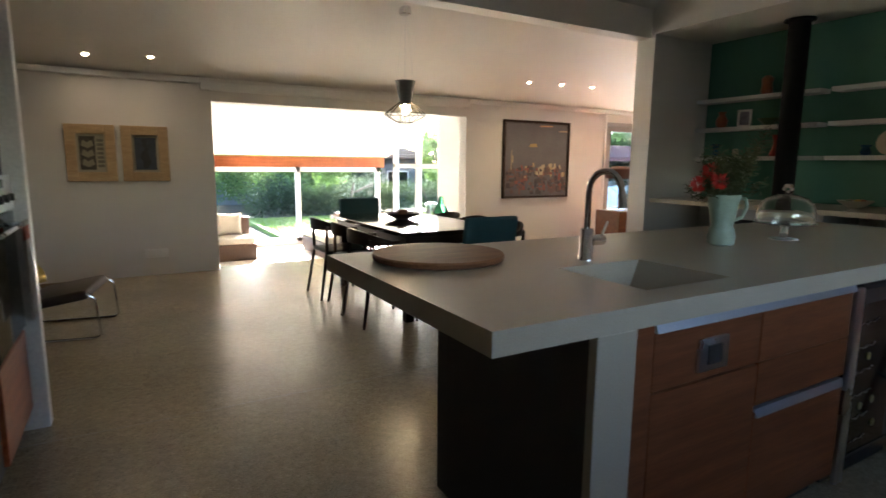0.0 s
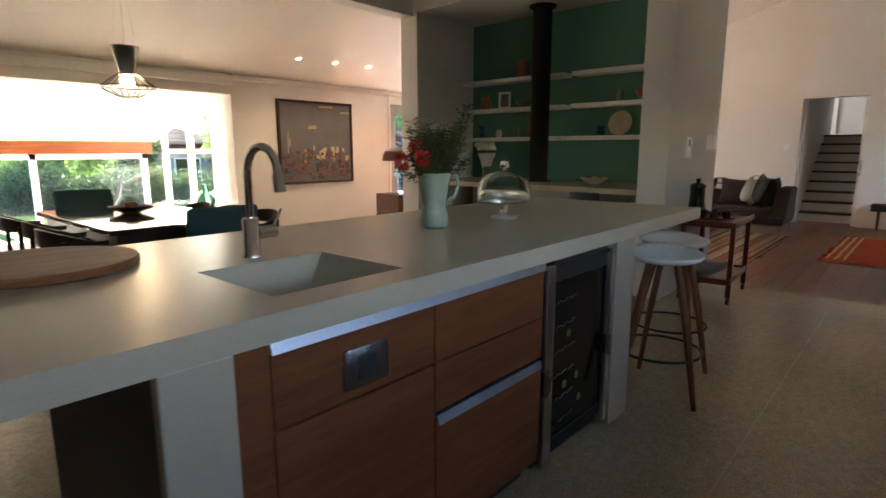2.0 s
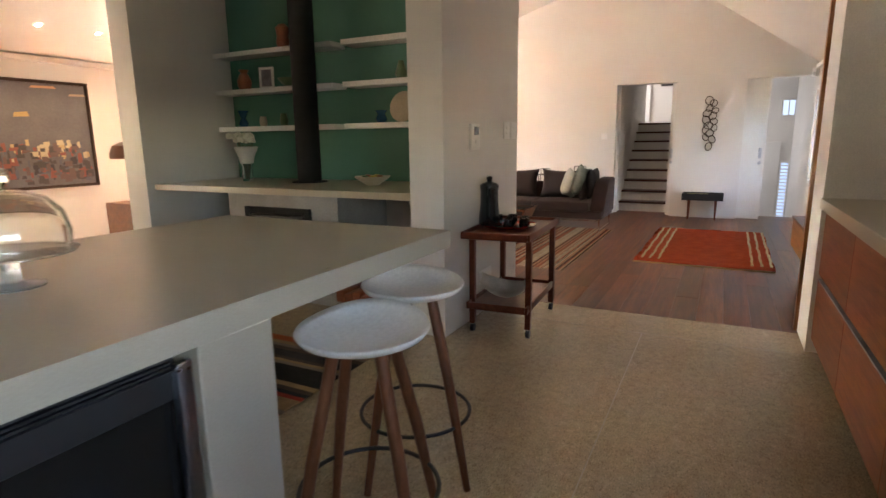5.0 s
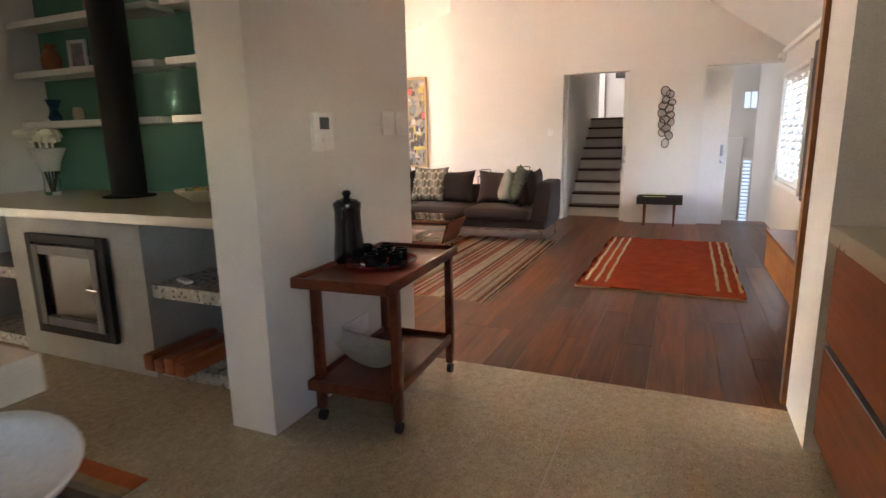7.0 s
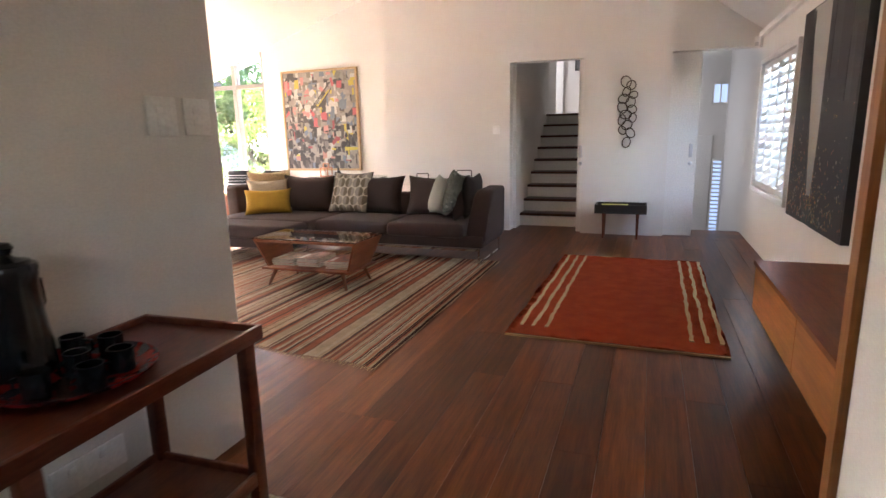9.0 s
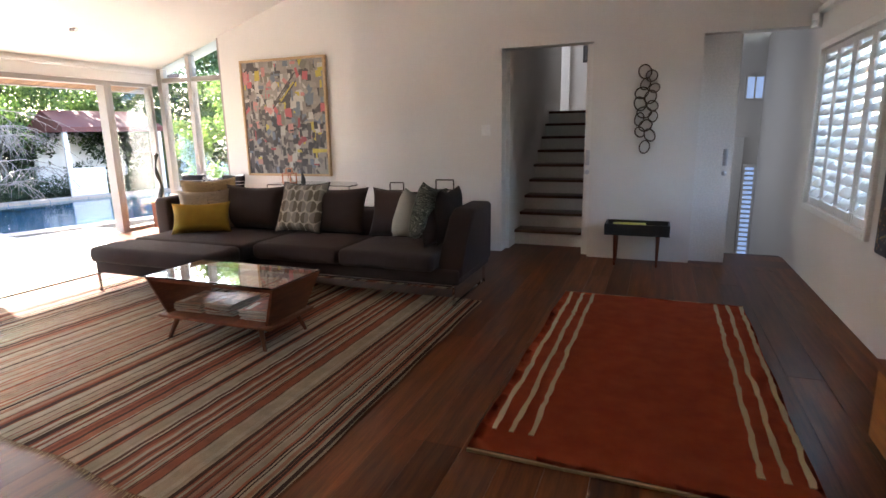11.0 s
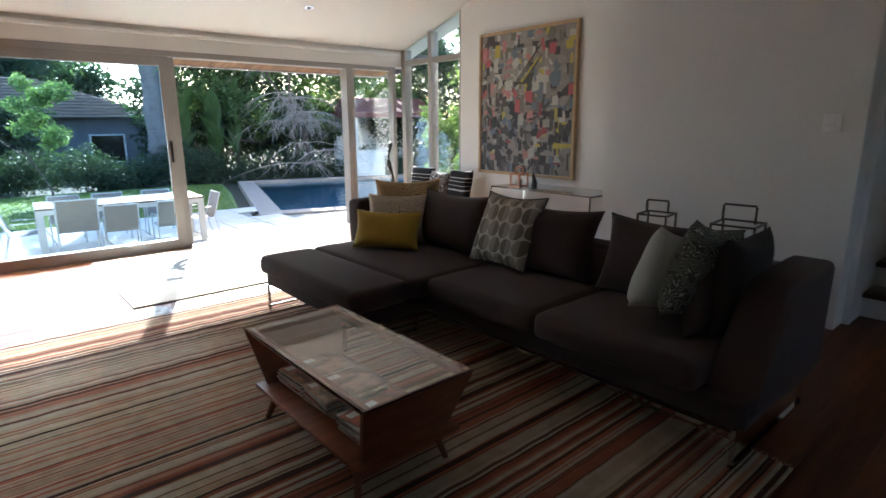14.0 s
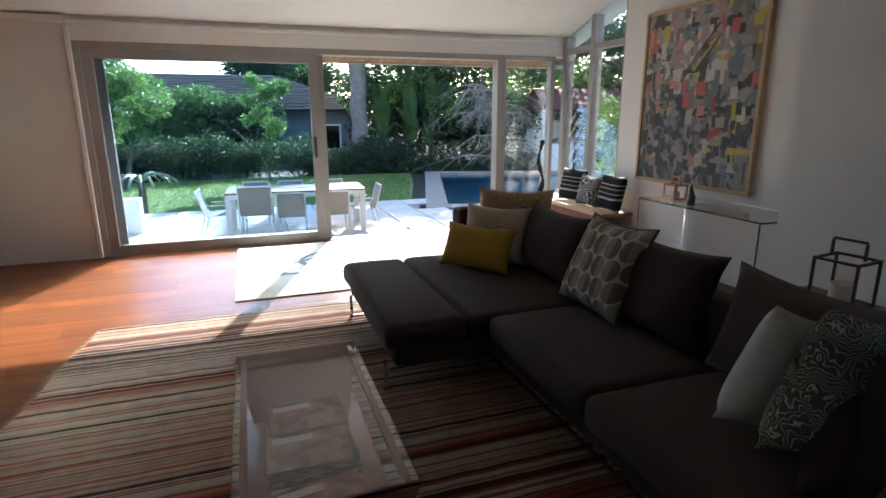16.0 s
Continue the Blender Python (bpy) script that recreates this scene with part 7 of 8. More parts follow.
for x, y, rz, m_ in ((1.9, 11.42, 10, "tan_leaf"), (2.45, 11.4, -8, "cream_print"), (4.55, 10.75, -80, "rust_print"), (4.3, 10.35, -60, "cream_print2")):
    base_c = {"tan_leaf": (0.42, 0.33, 0.2), "cream_print": (0.55, 0.5, 0.4), "rust_print": (0.36, 0.16, 0.08), "cream_print2": (0.5, 0.45, 0.36)}[m_]
    throw(x, y, -0.08, 0.45, 0.43, 0.14, rz, -14, swirl(m_, base_c, tuple(v * 0.35 for v in base_c), 10), "patterned cushion on the sunroom sofa")

# ---- garden ----
def two_tone_leaf(name, c1, c2, rough=0.5):
    m, t, b = nodes_of(name)
    g = t.nodes.new("ShaderNodeNewGeometry")
    r = ramp_node(t, [(0.0, c1), (1.0, c2)])
    t.links.new(g.outputs["Random Per Island"], r.inputs[0])
    n = noise_node(t, mapped(t), 2.5, 3)
    q = ramp_node(t, [(0.3, (0.65, 0.65, 0.65)), (0.7, (1.15, 1.15, 1.15))])
    t.links.new(n.outputs["Fac"], q.inputs[0])
    t.links.new(mixed(t, r.outputs[0], q.outputs[0], 1.0, "MULTIPLY"), b.inputs["Base Color"])
    b.inputs["Roughness"].default_value = rough
    tl = t.nodes.new("ShaderNodeBsdfTranslucent")
    warm = mixed(t, r.outputs[0], (1.25, 1.35, 0.75), 1.0, "MULTIPLY")
    t.links.new(warm, tl.inputs["Color"])
    mx = t.nodes.new("ShaderNodeMixShader")
    mx.inputs[0].default_value = 0.36
    t.links.new(b.outputs[0], mx.inputs[1])
    t.links.new(tl.outputs[0], mx.inputs[2])
    t.links.new(mx.outputs[0], t.nodes["Material Output"].inputs["Surface"])
    return m


LEAF_BRIGHT = two_tone_leaf("bright_leaf", (0.085, 0.16, 0.055), (0.22, 0.31, 0.115))
LEAF_MID = two_tone_leaf("garden_leaf", (0.05, 0.105, 0.04), (0.16, 0.235, 0.09))
LEAF_DARK = two_tone_leaf("dark_leaf", (0.02, 0.044, 0.025), (0.07, 0.105, 0.055))
LEAF_GREY = two_tone_leaf("grey_leaf", (0.06, 0.08, 0.06), (0.16, 0.18, 0.13))
BARK = plain("grey_bark", (0.16, 0.13, 0.10), (0.08, 0.065, 0.05), 0.9, scale=6, fine=40, bump=0.6, stretch=(3, 3, 1))
PALE_TWIG = plain("bare_twig", (0.36, 0.31, 0.27), (0.24, 0.2, 0.17), 0.9, scale=9)
rng = np.random.default_rng(11)


def leaf_mesh(name, blobs, count, size, mat, slim=0.45):
    """Many small folded leaves, thick towards the skin of each blob (x, y, z, rx, ry, rz)."""
    bl = np.array(blobs, float)
    vol = (bl[:, 3] * bl[:, 4] * bl[:, 5]) ** 0.8
    pick = rng.choice(len(bl), count, p=vol / vol.sum())
    d = rng.normal(size=(count, 3))
    d /= np.linalg.norm(d, axis=1)[:, None]
    r = rng.random(count) ** 0.45 * (1 + 0.16 * np.sin(d[:, 0] * 7 + d[:, 2] * 5 + pick))
    c = bl[pick, :3] + d * r[:, None] * bl[pick, 3:]
    ax = rng.normal(size=(count, 3)) + d * 0.6
    ax[:, 2] -= 0.3
    ax /= np.linalg.norm(ax, axis=1)[:, None]
    sd_ = np.cross(ax, rng.normal(size=(count, 3)))
    sd_ /= np.linalg.norm(sd_, axis=1)[:, None]
    nm = np.cross(ax, sd_)
    L = size * rng.uniform(0.6, 1.35, count)[:, None]
    v = np.stack([c, c + ax * L * 0.5 + sd_ * L * slim * 0.5 + nm * L * 0.12, c + ax * L, c + ax * L * 0.5 - sd_ * L * slim * 0.5 + nm * L * 0.12], 1).reshape(-1, 3)
    f = np.arange(count * 4).reshape(-1, 4)
    me = bpy.data.meshes.new(name)
    me.from_pydata(v.tolist(), [], f.tolist())
    me.materials.append(mat)
    return me


def limb(bm, p, d, L, r, depth, ends, spread=0.55, droop=0.0):
    p, d = Vector(p), Vector(d).normalized()
    pts, rs = [p], [r]
    for k in range(4):
        d = (d + Vector([random.gauss(0, 0.12) for _ in range(3)]) + Vector((0, 0, -droop))).normalized()
        pts.append(pts[-1] + d * L / 4)
        rs.append(r * (1 - 0.11 * (k + 1)))
    tube(bm, pts, rs, 7 if r > 0.03 else 4, False)
    ends.append(pts[-1])
    if depth:
        for k in range(random.choice((2, 3, 3))):
            nd = d + Vector([random.gauss(0, spread) for _ in range(3)])
            limb(bm, pts[random.choice((2, 3, 4))], nd, L * random.uniform(0.55, 0.8), rs[-1] * 0.72, depth - 1, ends, spread, droop)


def tree(name, x, y, h, rad, count, size, mat, label, trunk_r=0.08, crown_z=0.55, z=-0.56, blobs=14, squash=0.8):
    t_ = thing(name, x, y, z, label, "tree")
    b = bm_new()
    ends = []
    limb(b, (0, 0, 0), (0.05, 0, 1), h * crown_z, trunk_r, 2, ends, 0.5)
    part("trunk", b, BARK, t_, "grey-brown trunk and limbs")
    bl = []
    for k in range(blobs):
        a, q = random.uniform(0, 6.28), rad * math.sqrt(random.random())
        zz = h * crown_z + (h * (1 - crown_z)) * random.uniform(0.05, 0.85)
        f = 1 - 0.55 * abs((zz / h - crown_z) / (1 - crown_z) - 0.35)
        s = rad * random.uniform(0.28, 0.5)
        bl.append((q * f * math.cos(a), q * f * math.sin(a), zz, s, s, s * squash))
    crown = new("crown", leaf_mesh("crown", bl, count, size, mat))
    crown.parent = t_
    tagged(crown, "leafy crown", "", "", "stuff")
    return t_


# ground in one sheet, open over the pool and the sunken rooms
PU, PV, PO = Vector((0.955, -0.297, 0)), Vector((0.297, 0.955, 0)), Vector((13.25, 11.75, 0))
PL, PD = 7.9, 6.0
pool_c = [PO, PO + PU * PL, PO + PU * PL + PV * PD, PO + PV * PD]
xs, ys = [-500, -1.7, 0.2, 6.2, 11.9, 12.8, 15.5, 23.5, 500], [-500, -0.8, 1.2, 7.66, 7.67, 12.7, 18.5, 500]
vid, gverts, gfaces = {}, [], []


def gv_(x, y):
    if (x, y) not in vid:
        vid[x, y] = len(gverts)
        gverts.append((x, y, -0.56))
    return vid[x, y]


for i in range(len(xs) - 1):
    for j in range(len(ys) - 1):
        x0, x1, y0, y1 = xs[i], xs[i + 1], ys[j], ys[j + 1]
        if (0.2 <= x0 and x1 <= 6.2 and 7.6 < y0 and y1 <= 12.7) or (11.9 <= x0 and x1 <= 23.5 and 7.665 < y0 and y1 <= 18.5):
            continue
        if -1.7 <= x0 and x1 <= 15.5 and -0.8 <= y0 and y1 <= 7.67:
            continue
        gfaces.append((gv_(x0, y0), gv_(x1, y0), gv_(x1, y1), gv_(x0, y1)))
pc = []
for p in pool_c:
    pc.append(len(gverts))
    gverts.append((p.x, p.y, -0.56))
ring = [gv_(11.9, 7.67), gv_(12.8, 7.67), gv_(15.5, 7.67), gv_(23.5, 7.67), gv_(23.5, 12.7), gv_(23.5, 18.5), gv_(15.5, 18.5), gv_(12.8, 18.5), gv_(11.9, 18.5), gv_(11.9, 12.7)]
gfaces += [(ring[0], ring[1], pc[0]), (ring[1], ring[2], pc[0]), (ring[2], pc[1], pc[0]), (ring[2], ring[3], pc[1]), (ring[3], ring[4], pc[1]), (ring[4], pc[2], pc[1]), (ring[4], ring[5], pc[2]),
           (ring[5], ring[6], pc[2]), (ring[6], pc[3], pc[2]), (ring[6], ring[7], pc[3]), (ring[7], ring[8], pc[3]), (ring[8], ring[9], pc[3]), (ring[9], pc[0], pc[3]), (ring[9], ring[0], pc[0])]
EARTH = plain("garden_earth", (0.09, 0.075, 0.05), (0.05, 0.055, 0.03), 0.95, scale=0.6, fine=12, bump=0.5)
tagged(new("ground", sheet("ground", gverts, gfaces, EARTH)), "dark garden earth and leaf litter", "ground", "", "structure")

# pool
b = bm_new()
lo = [b.verts.new((p.x, p.y, -1.95)) for p in pool_c]
hi = [b.verts.new((p.x, p.y, -0.43)) for p in pool_c]
b.faces.new(lo)
for k in range(4):
    b.faces.new((lo[k], lo[(k + 1) % 4], hi[(k + 1) % 4], hi[k]))
structure("pool_basin", b, plain("pool_plaster", (0.035, 0.19, 0.29), (0.028, 0.15, 0.24), 0.6, scale=2), "blue plaster pool basin", "pool")
WATER, wt, wb_ = nodes_of("pool_water")
wb_.inputs["Base Color"].default_value = (0.55, 0.85, 0.95, 1)
wb_.inputs["Transmission Weight"].default_value, wb_.inputs["Roughness"].default_value, wb_.inputs["IOR"].default_value = 1, 0.02, 1.33
wn_ = noise_node(wt, mapped(wt), 3.5, 3)
bumped(wt, wb_, wn_.outputs["Fac"], 0.25, 0.03)
wtr = tagged(new("water", sheet("water", [(p.x, p.y, -0.475) for p in pool_c], [(0, 1, 2, 3)], WATER)), "clear dark blue pool water", "water", "", "structure")
wtr.visible_shadow = False
PAVING = plain("pale_paving", (0.74, 0.69, 0.60), (0.64, 0.59, 0.51), 0.8, scale=2.5, fine=50, bump=0.15, vary=1.0)
COPING = plain("stone_coping", (0.42, 0.36, 0.30), (0.33, 0.28, 0.23), 0.8, scale=4, vary=1.0)
cop = thing("pool_coping", PO.x, PO.y, -0.42, "stone coping around the pool", "paving", -17.27, kind="structure")
me_c = None
for side, (ox, oy, L, along) in enumerate(((-0.45, -0.45, PL + 0.9, 0), (-0.45, PD, PL + 0.9, 0), (-0.45, 0, PD, 1), (PL, 0, PD, 1))):
    n = max(1, round(L / 0.5))
    for k in range(n):
        s = L / n
        b = bm_new()
        if along == 0:
            box(b, ox + k * s + 0.003, oy, -0.14, ox + (k + 1) * s - 0.003, oy + 0.45, 0.02, 0.006, 1)
        else:
            box(b, ox, oy + k * s + 0.003, -0.14, ox + 0.45, oy + (k + 1) * s - 0.003, 0.02, 0.006, 1)
        part("coping_stone", b, COPING, cop, "", False)

# terrace of large slabs
ter = thing("terrace", 6.25, 7.68, -0.528, "terrace of pale stone slabs", "paving", kind="structure")
b = bm_new()
prism(b, [(0, 0), (8.15, 0), (8.15, 3.13), (6.29, 3.71), (6.62, 4.92), (0, 4.92)], "z", -0.03, 0.10)
part("bed", b, plain("slab_grout", (0.38, 0.35, 0.3), rough=0.9), ter, "grey grout bed", False)
b = bm_new()
box(b, 0.003, 0.003, 0.10, 0.597, 0.597, 0.128, 0.004, 1)
slab_me = finish("slab", b, PAVING)
for i in range(13):
    for j in range(8):
        corner = Vector((6.25 + 0.1 + i * 0.61 + 0.6, 7.68 + 0.05 + j * 0.61 + 0.6, 0)) - PO
        if corner.dot(PU) > -0.3 and corner.dot(PV) > -0.3:
            continue
        ob = new("slab", slab_me)
        ob.parent = ter
        ob.location = (0.1 + i * 0.61, 0.05 + j * 0.61, random.uniform(-0.001, 0.001))

# lawn
LAWN = plain("lawn_turf", (0.17, 0.24, 0.055), (0.12, 0.185, 0.04), 0.95, scale=1.2, fine=60, bump=0.8)
lawn_v = [(3.9, 12.72), (12.75, 12.72), (13.65, 15.6), (14.3, 18.2), (10.2, 18.6), (3.9, 18.3)]
b = bm_new()
prism(b, lawn_v, "z", -0.60, -0.45)
structure("lawn", b, LAWN, "sunlit short green lawn", "lawn")
cnt = 36000
gx, gy = rng.uniform(4.0, 14.0, cnt), rng.uniform(12.75, 18.2, cnt)
keep = gx < 12.7 + (gy - 12.72) * 0.29
gx, gy = gx[keep], gy[keep]
cnt = len(gx)
an, hh = rng.uniform(0, 6.28, cnt), rng.uniform(0.025, 0.06, cnt)
base_ = np.stack([gx, gy, np.full(cnt, -0.451)], 1)
wv_ = np.stack([np.cos(an), np.sin(an), np.zeros(cnt)], 1) * 0.006
tipv = base_ + np.stack([rng.normal(0, 0.02, cnt), rng.normal(0, 0.02, cnt), hh], 1)
gvv = np.stack([base_ - wv_, base_ + wv_, tipv], 1).reshape(-1, 3)
grass = new("grass", sheet("grass", gvv.tolist(), np.arange(cnt * 3).reshape(-1, 3).tolist(), two_tone_leaf("grass_blade", (0.10, 0.17, 0.035), (0.24, 0.31, 0.09))))
tagged(grass, "short grass blades over the lawn", "grass", "", "stuff")

# eaves with slatted soffit
sof = thing("eaves", 6.3, 7.66, 2.13, "slatted timber soffit under the eaves", "eaves", kind="structure")
sof.matrix_world = pose(6.3, 7.66, 2.13, -10)
SLAT = wood("cedar_slat", (0.24, 0.13, 0.065), (0.38, 0.23, 0.12), 0.6, (14, 1.2, 14), tone=0.25)
b = bm_new()
box(b, 0.0, 0.0, 0.0, 0.055, 0.8, 0.02)
sl_me = finish("slat", b, SLAT)
for k in range(116):
    ob = new("slat", sl_me)
    ob.parent = sof
    ob.location = (0.062 * k, 0, 0)
b = bm_new()
box(b, -0.1, 0, 0.045, 7.5, 0.84, 0.12)
part("backing", b, DARKWOOD, sof, "dark backing boards", False)
b = bm_new()
box(b, -0.1, 0.805, -0.01, 7.5, 0.84, 0.2)
part("fascia", b, ALU, sof, "grey painted fascia", False)

# outdoor table and sling chairs
WHITE_METAL = plain("white_powdercoat", (0.68, 0.68, 0.66), rough=0.4)
SLING = cloth("taupe_sling", (0.36, 0.33, 0.29), (0.3, 0.27, 0.24), 350)
TZ = -0.40
ot = thing("outdoor_table", 9.15, 8.62, TZ, "outdoor dining table with timber top and white legs", "table")
b = bm_new()
for k in range(7):
    box(b, 0, 0.124 * k, 0.70, 1.78, 0.124 * k + 0.118, 0.73, 0.003, 1)
part("tabletop", b, wood("weathered_teak", (0.20, 0.14, 0.10), (0.34, 0.26, 0.19), 0.6, (1.5, 12, 12)), ot, "weathered timber slats", False)
b = bm_new()
for q in ((0, 0, 1.78, 0.05), (0, 0.815, 1.78, 0.865), (0, 0.05, 0.05, 0.815), (1.73, 0.05, 1.78, 0.815)):
    box(b, q[0], q[1], 0.63, q[2], q[3], 0.699)
part("apron", b, WHITE_METAL, ot, "white metal apron", False)
for x in (0, 1.71):
    for y in (0, 0.795):
        b = bm_new()
        box(b, x, y, 0, x + 0.07, y + 0.07, 0.63, 0.003)
        part("leg", b, WHITE_METAL, ot, "white metal leg", False)


def sling_chair():
    c = thing("garden_chair", 0, 0, 0, "white metal garden chair with a taupe sling", "chair", 0, "garden chairs")
    for s in (-0.26, 0.26):
        b = bm_new()
        tube(b, [(s, -0.26, 0), (s, -0.25, 0.62), (s, 0.15, 0.62)], 0.012, 8)
        part("front_leg", b, WHITE_METAL, c, "white tube leg")
        b = bm_new()
        tube(b, [(s, 0.3, 0), (s, 0.2, 0.42), (s, 0.34, 0.9)], 0.012, 8)
        part("back_leg", b, WHITE_METAL, c, "white tube leg")
    b = bm_new()
    prof = [(-0.26, 0.43), (-0.05, 0.405), (0.17, 0.40), (0.235, 0.50), (0.34, 0.90)]
    for (ya, za), (yb, zb) in zip(prof, prof[1:]):
        vs = [b.verts.new(p) for p in ((-0.245, ya, za), (0.245, ya, za), (0.245, yb, zb), (-0.245, yb, zb))]
        b.faces.new(vs)
    bmesh.ops.remove_doubles(b, verts=b.verts, dist=0.001)
    bmesh.ops.solidify(b, geom=b.faces[:], thickness=0.004)
    part("sling", b, SLING, c, "taupe mesh sling")
    b = bm_new()
    cyl(b, (-0.26, 0.34, 0.9), (0.26, 0.34, 0.9), 0.012, n=8)
    part("top_rail", b, WHITE_METAL, c, "white top rail")
    return c


gc = sling_chair()
SMALL = Matrix.Diagonal((0.88, 0.88, 0.86, 1))
ot.matrix_world = pose(9.13, 9.9, TZ, 0, 0, -3) @ Matrix.Diagonal((1.15, 0.95, 0.9, 1))
gc.matrix_world = pose(9.56, 9.85, TZ, 0, 0, 176) @ SMALL
for x, y, rz in ((10.06, 9.82, 174), (10.68, 9.78, 178), (9.56, 10.95, -4), (10.14, 10.9, -2), (10.8, 10.85, -6), (9.0, 10.3, 84), (11.22, 10.2, -90)):
    copy_thing(gc, pose(x, y, TZ, 0, 0, rz) @ SMALL)
b = bm_new()
box(b, -0.16, -0.16, 0, 0.16, 0.16, 0.52, 0.01)
plt = solid("white_planter", b, TRIM, "white square planter on the terrace", "planter")
plt.matrix_world = pose(7.72, 10.85, TZ)
ag = thing("aloe_plant", 7.55, 12.95, -0.46, "arching aloe with long pale green leaves", "plant")
random.seed(41)
for k in range(18):
    a = random.uniform(0, 6.28)
    L = random.uniform(0.5, 0.8)
    b = bm_new()
    pts = [(0.25 * 0, 0, 0.6)] + [(L * u * math.cos(a), L * u * math.sin(a), 0.6 + 0.75 * u - 0.9 * u * u) for u in (0.2, 0.4, 0.6, 0.8, 1.0)]
    tube(b, pts, [0.03, 0.03, 0.026, 0.02, 0.012, 0.002], 5)
    part("leaf", b, plain("aloe_green", (0.22, 0.27, 0.15), rough=0.5) if k == 0 else bpy.data.materials["aloe_green"], ag, "arching fleshy leaf")
b = bm_new()
tube(b, [(0, 0, 0), (0.02, 0, 0.6)], [0.08, 0.06], 8)
part("stem", b, BARK, ag, "short stem")

# hedge, shrubs and trees
random.seed(50)
hb = [(4.6 + 0.42 * k + random.gauss(0, 0.12), 19.1 + random.gauss(0, 0.2), random.uniform(-0.35, 0.3), 0.62, 0.62, 0.62) for k in range(24)]
hedge = new("hedge", leaf_mesh("hedge", hb, 34000, 0.085, LEAF_DARK))
tagged(hedge, "dense dark hedge behind the lawn", "hedge", "", "stuff")
tree("garden_tree", 6.6, 16.6, 3.7, 1.0, 9000, 0.105, LEAF_BRIGHT, "leafy light green garden tree beside the hedge", 0.06, 0.35)
tree("garden_tree", 10.05, 17.4, 3.2, 0.62, 4200, 0.09, LEAF_BRIGHT, "slender small tree with airy light leaves", 0.035, 0.42)
tree("large_tree", 12.2, 38.0, 9.2, 3.4, 16000, 0.3, LEAF_DARK, "large dark round tree beyond the neighbouring roof", 0.25, 0.35, blobs=24)
for k, (x, y, h, r, m_, sz) in enumerate(((15.1, 22.0, 6.5, 2.07, LEAF_DARK, 0.156), (16.1, 21.5, 6.0, 1.95, LEAF_MID, 0.144), (18.2, 21.1, 5.6, 1.95, LEAF_DARK, 0.144), (20.7, 20.6, 5.8, 2.07, LEAF_MID, 0.144), (23.2, 19.2, 6.0, 2.2, LEAF_DARK, 0.156), (25.2, 16.4, 6.0, 2.32, LEAF_MID, 0.156), (26.1, 13.1, 5.8, 2.32, LEAF_DARK, 0.156), (25.5, 9.8, 5.8, 2.2, LEAF_MID, 0.156))):
    tree("screen_tree", x, y, h, r, 12000, sz * 1.15, m_, "dense garden tree screening the boundary", 0.1, 0.22, blobs=20)
for k, (x, y, h, r, m_) in enumerate(((0.2, 21.0, 3.6, 1.9, LEAF_BRIGHT), (2.8, 22.6, 3.8, 2.0, LEAF_MID), (5.4, 21.6, 3.2, 1.7, LEAF_BRIGHT), (7.6, 23.0, 3.0, 1.7, LEAF_MID), (-2.6, 20.5, 3.8, 2.0, LEAF_MID), (9.4, 23.6, 2.6, 1.5, LEAF_DARK))):
    tree("garden_tree", x, y, h, r, 11000, 0.13, m_, "broad leafy tree beyond the sunroom windows", 0.09, 0.2, blobs=18)
sb = [(11.5 + 0.53 * k, 20.0 - 0.13 * k + random.gauss(0, 0.2), random.uniform(-0.45, 0.1), 0.64, 0.5, 0.54) for k in range(22)]
shrub = new("shrubs", leaf_mesh("shrubs", sb, 24000, 0.11, LEAF_DARK, 0.3))
tagged(shrub, "dark underplanting behind the pool", "shrubs", "", "stuff")
for x, y, h, r in ((14.7, 7.3, 3.1, 0.8), (15.4, 6.0, 2.9, 0.75), (15.0, 8.6, 2.7, 0.7)):
    tree("window_shrub", x, y, h, r, 3600, 0.10, LEAF_BRIGHT, "sunlit yellow-green bamboo-like shrub outside the louvres", 0.03, 0.12, blobs=14)

tb_ = [(14.6 + 0.74 * k, 25.2 - 0.025 * k * k + random.gauss(0, 0.4), random.uniform(0.0, 3.6), 1.1, 0.75, 1.05) for k in range(24)] + [(14.6 + 0.74 * k, 25.1 - 0.025 * k * k, random.uniform(-0.4, 1.6), 1.1, 0.75, 1.1) for k in range(24)]
back_hedge = new("tall_hedge", leaf_mesh("tall_hedge", tb_, 42000, 0.21, LEAF_DARK))
tagged(back_hedge, "tall dark boundary hedge behind the trees", "hedge", "", "stuff")

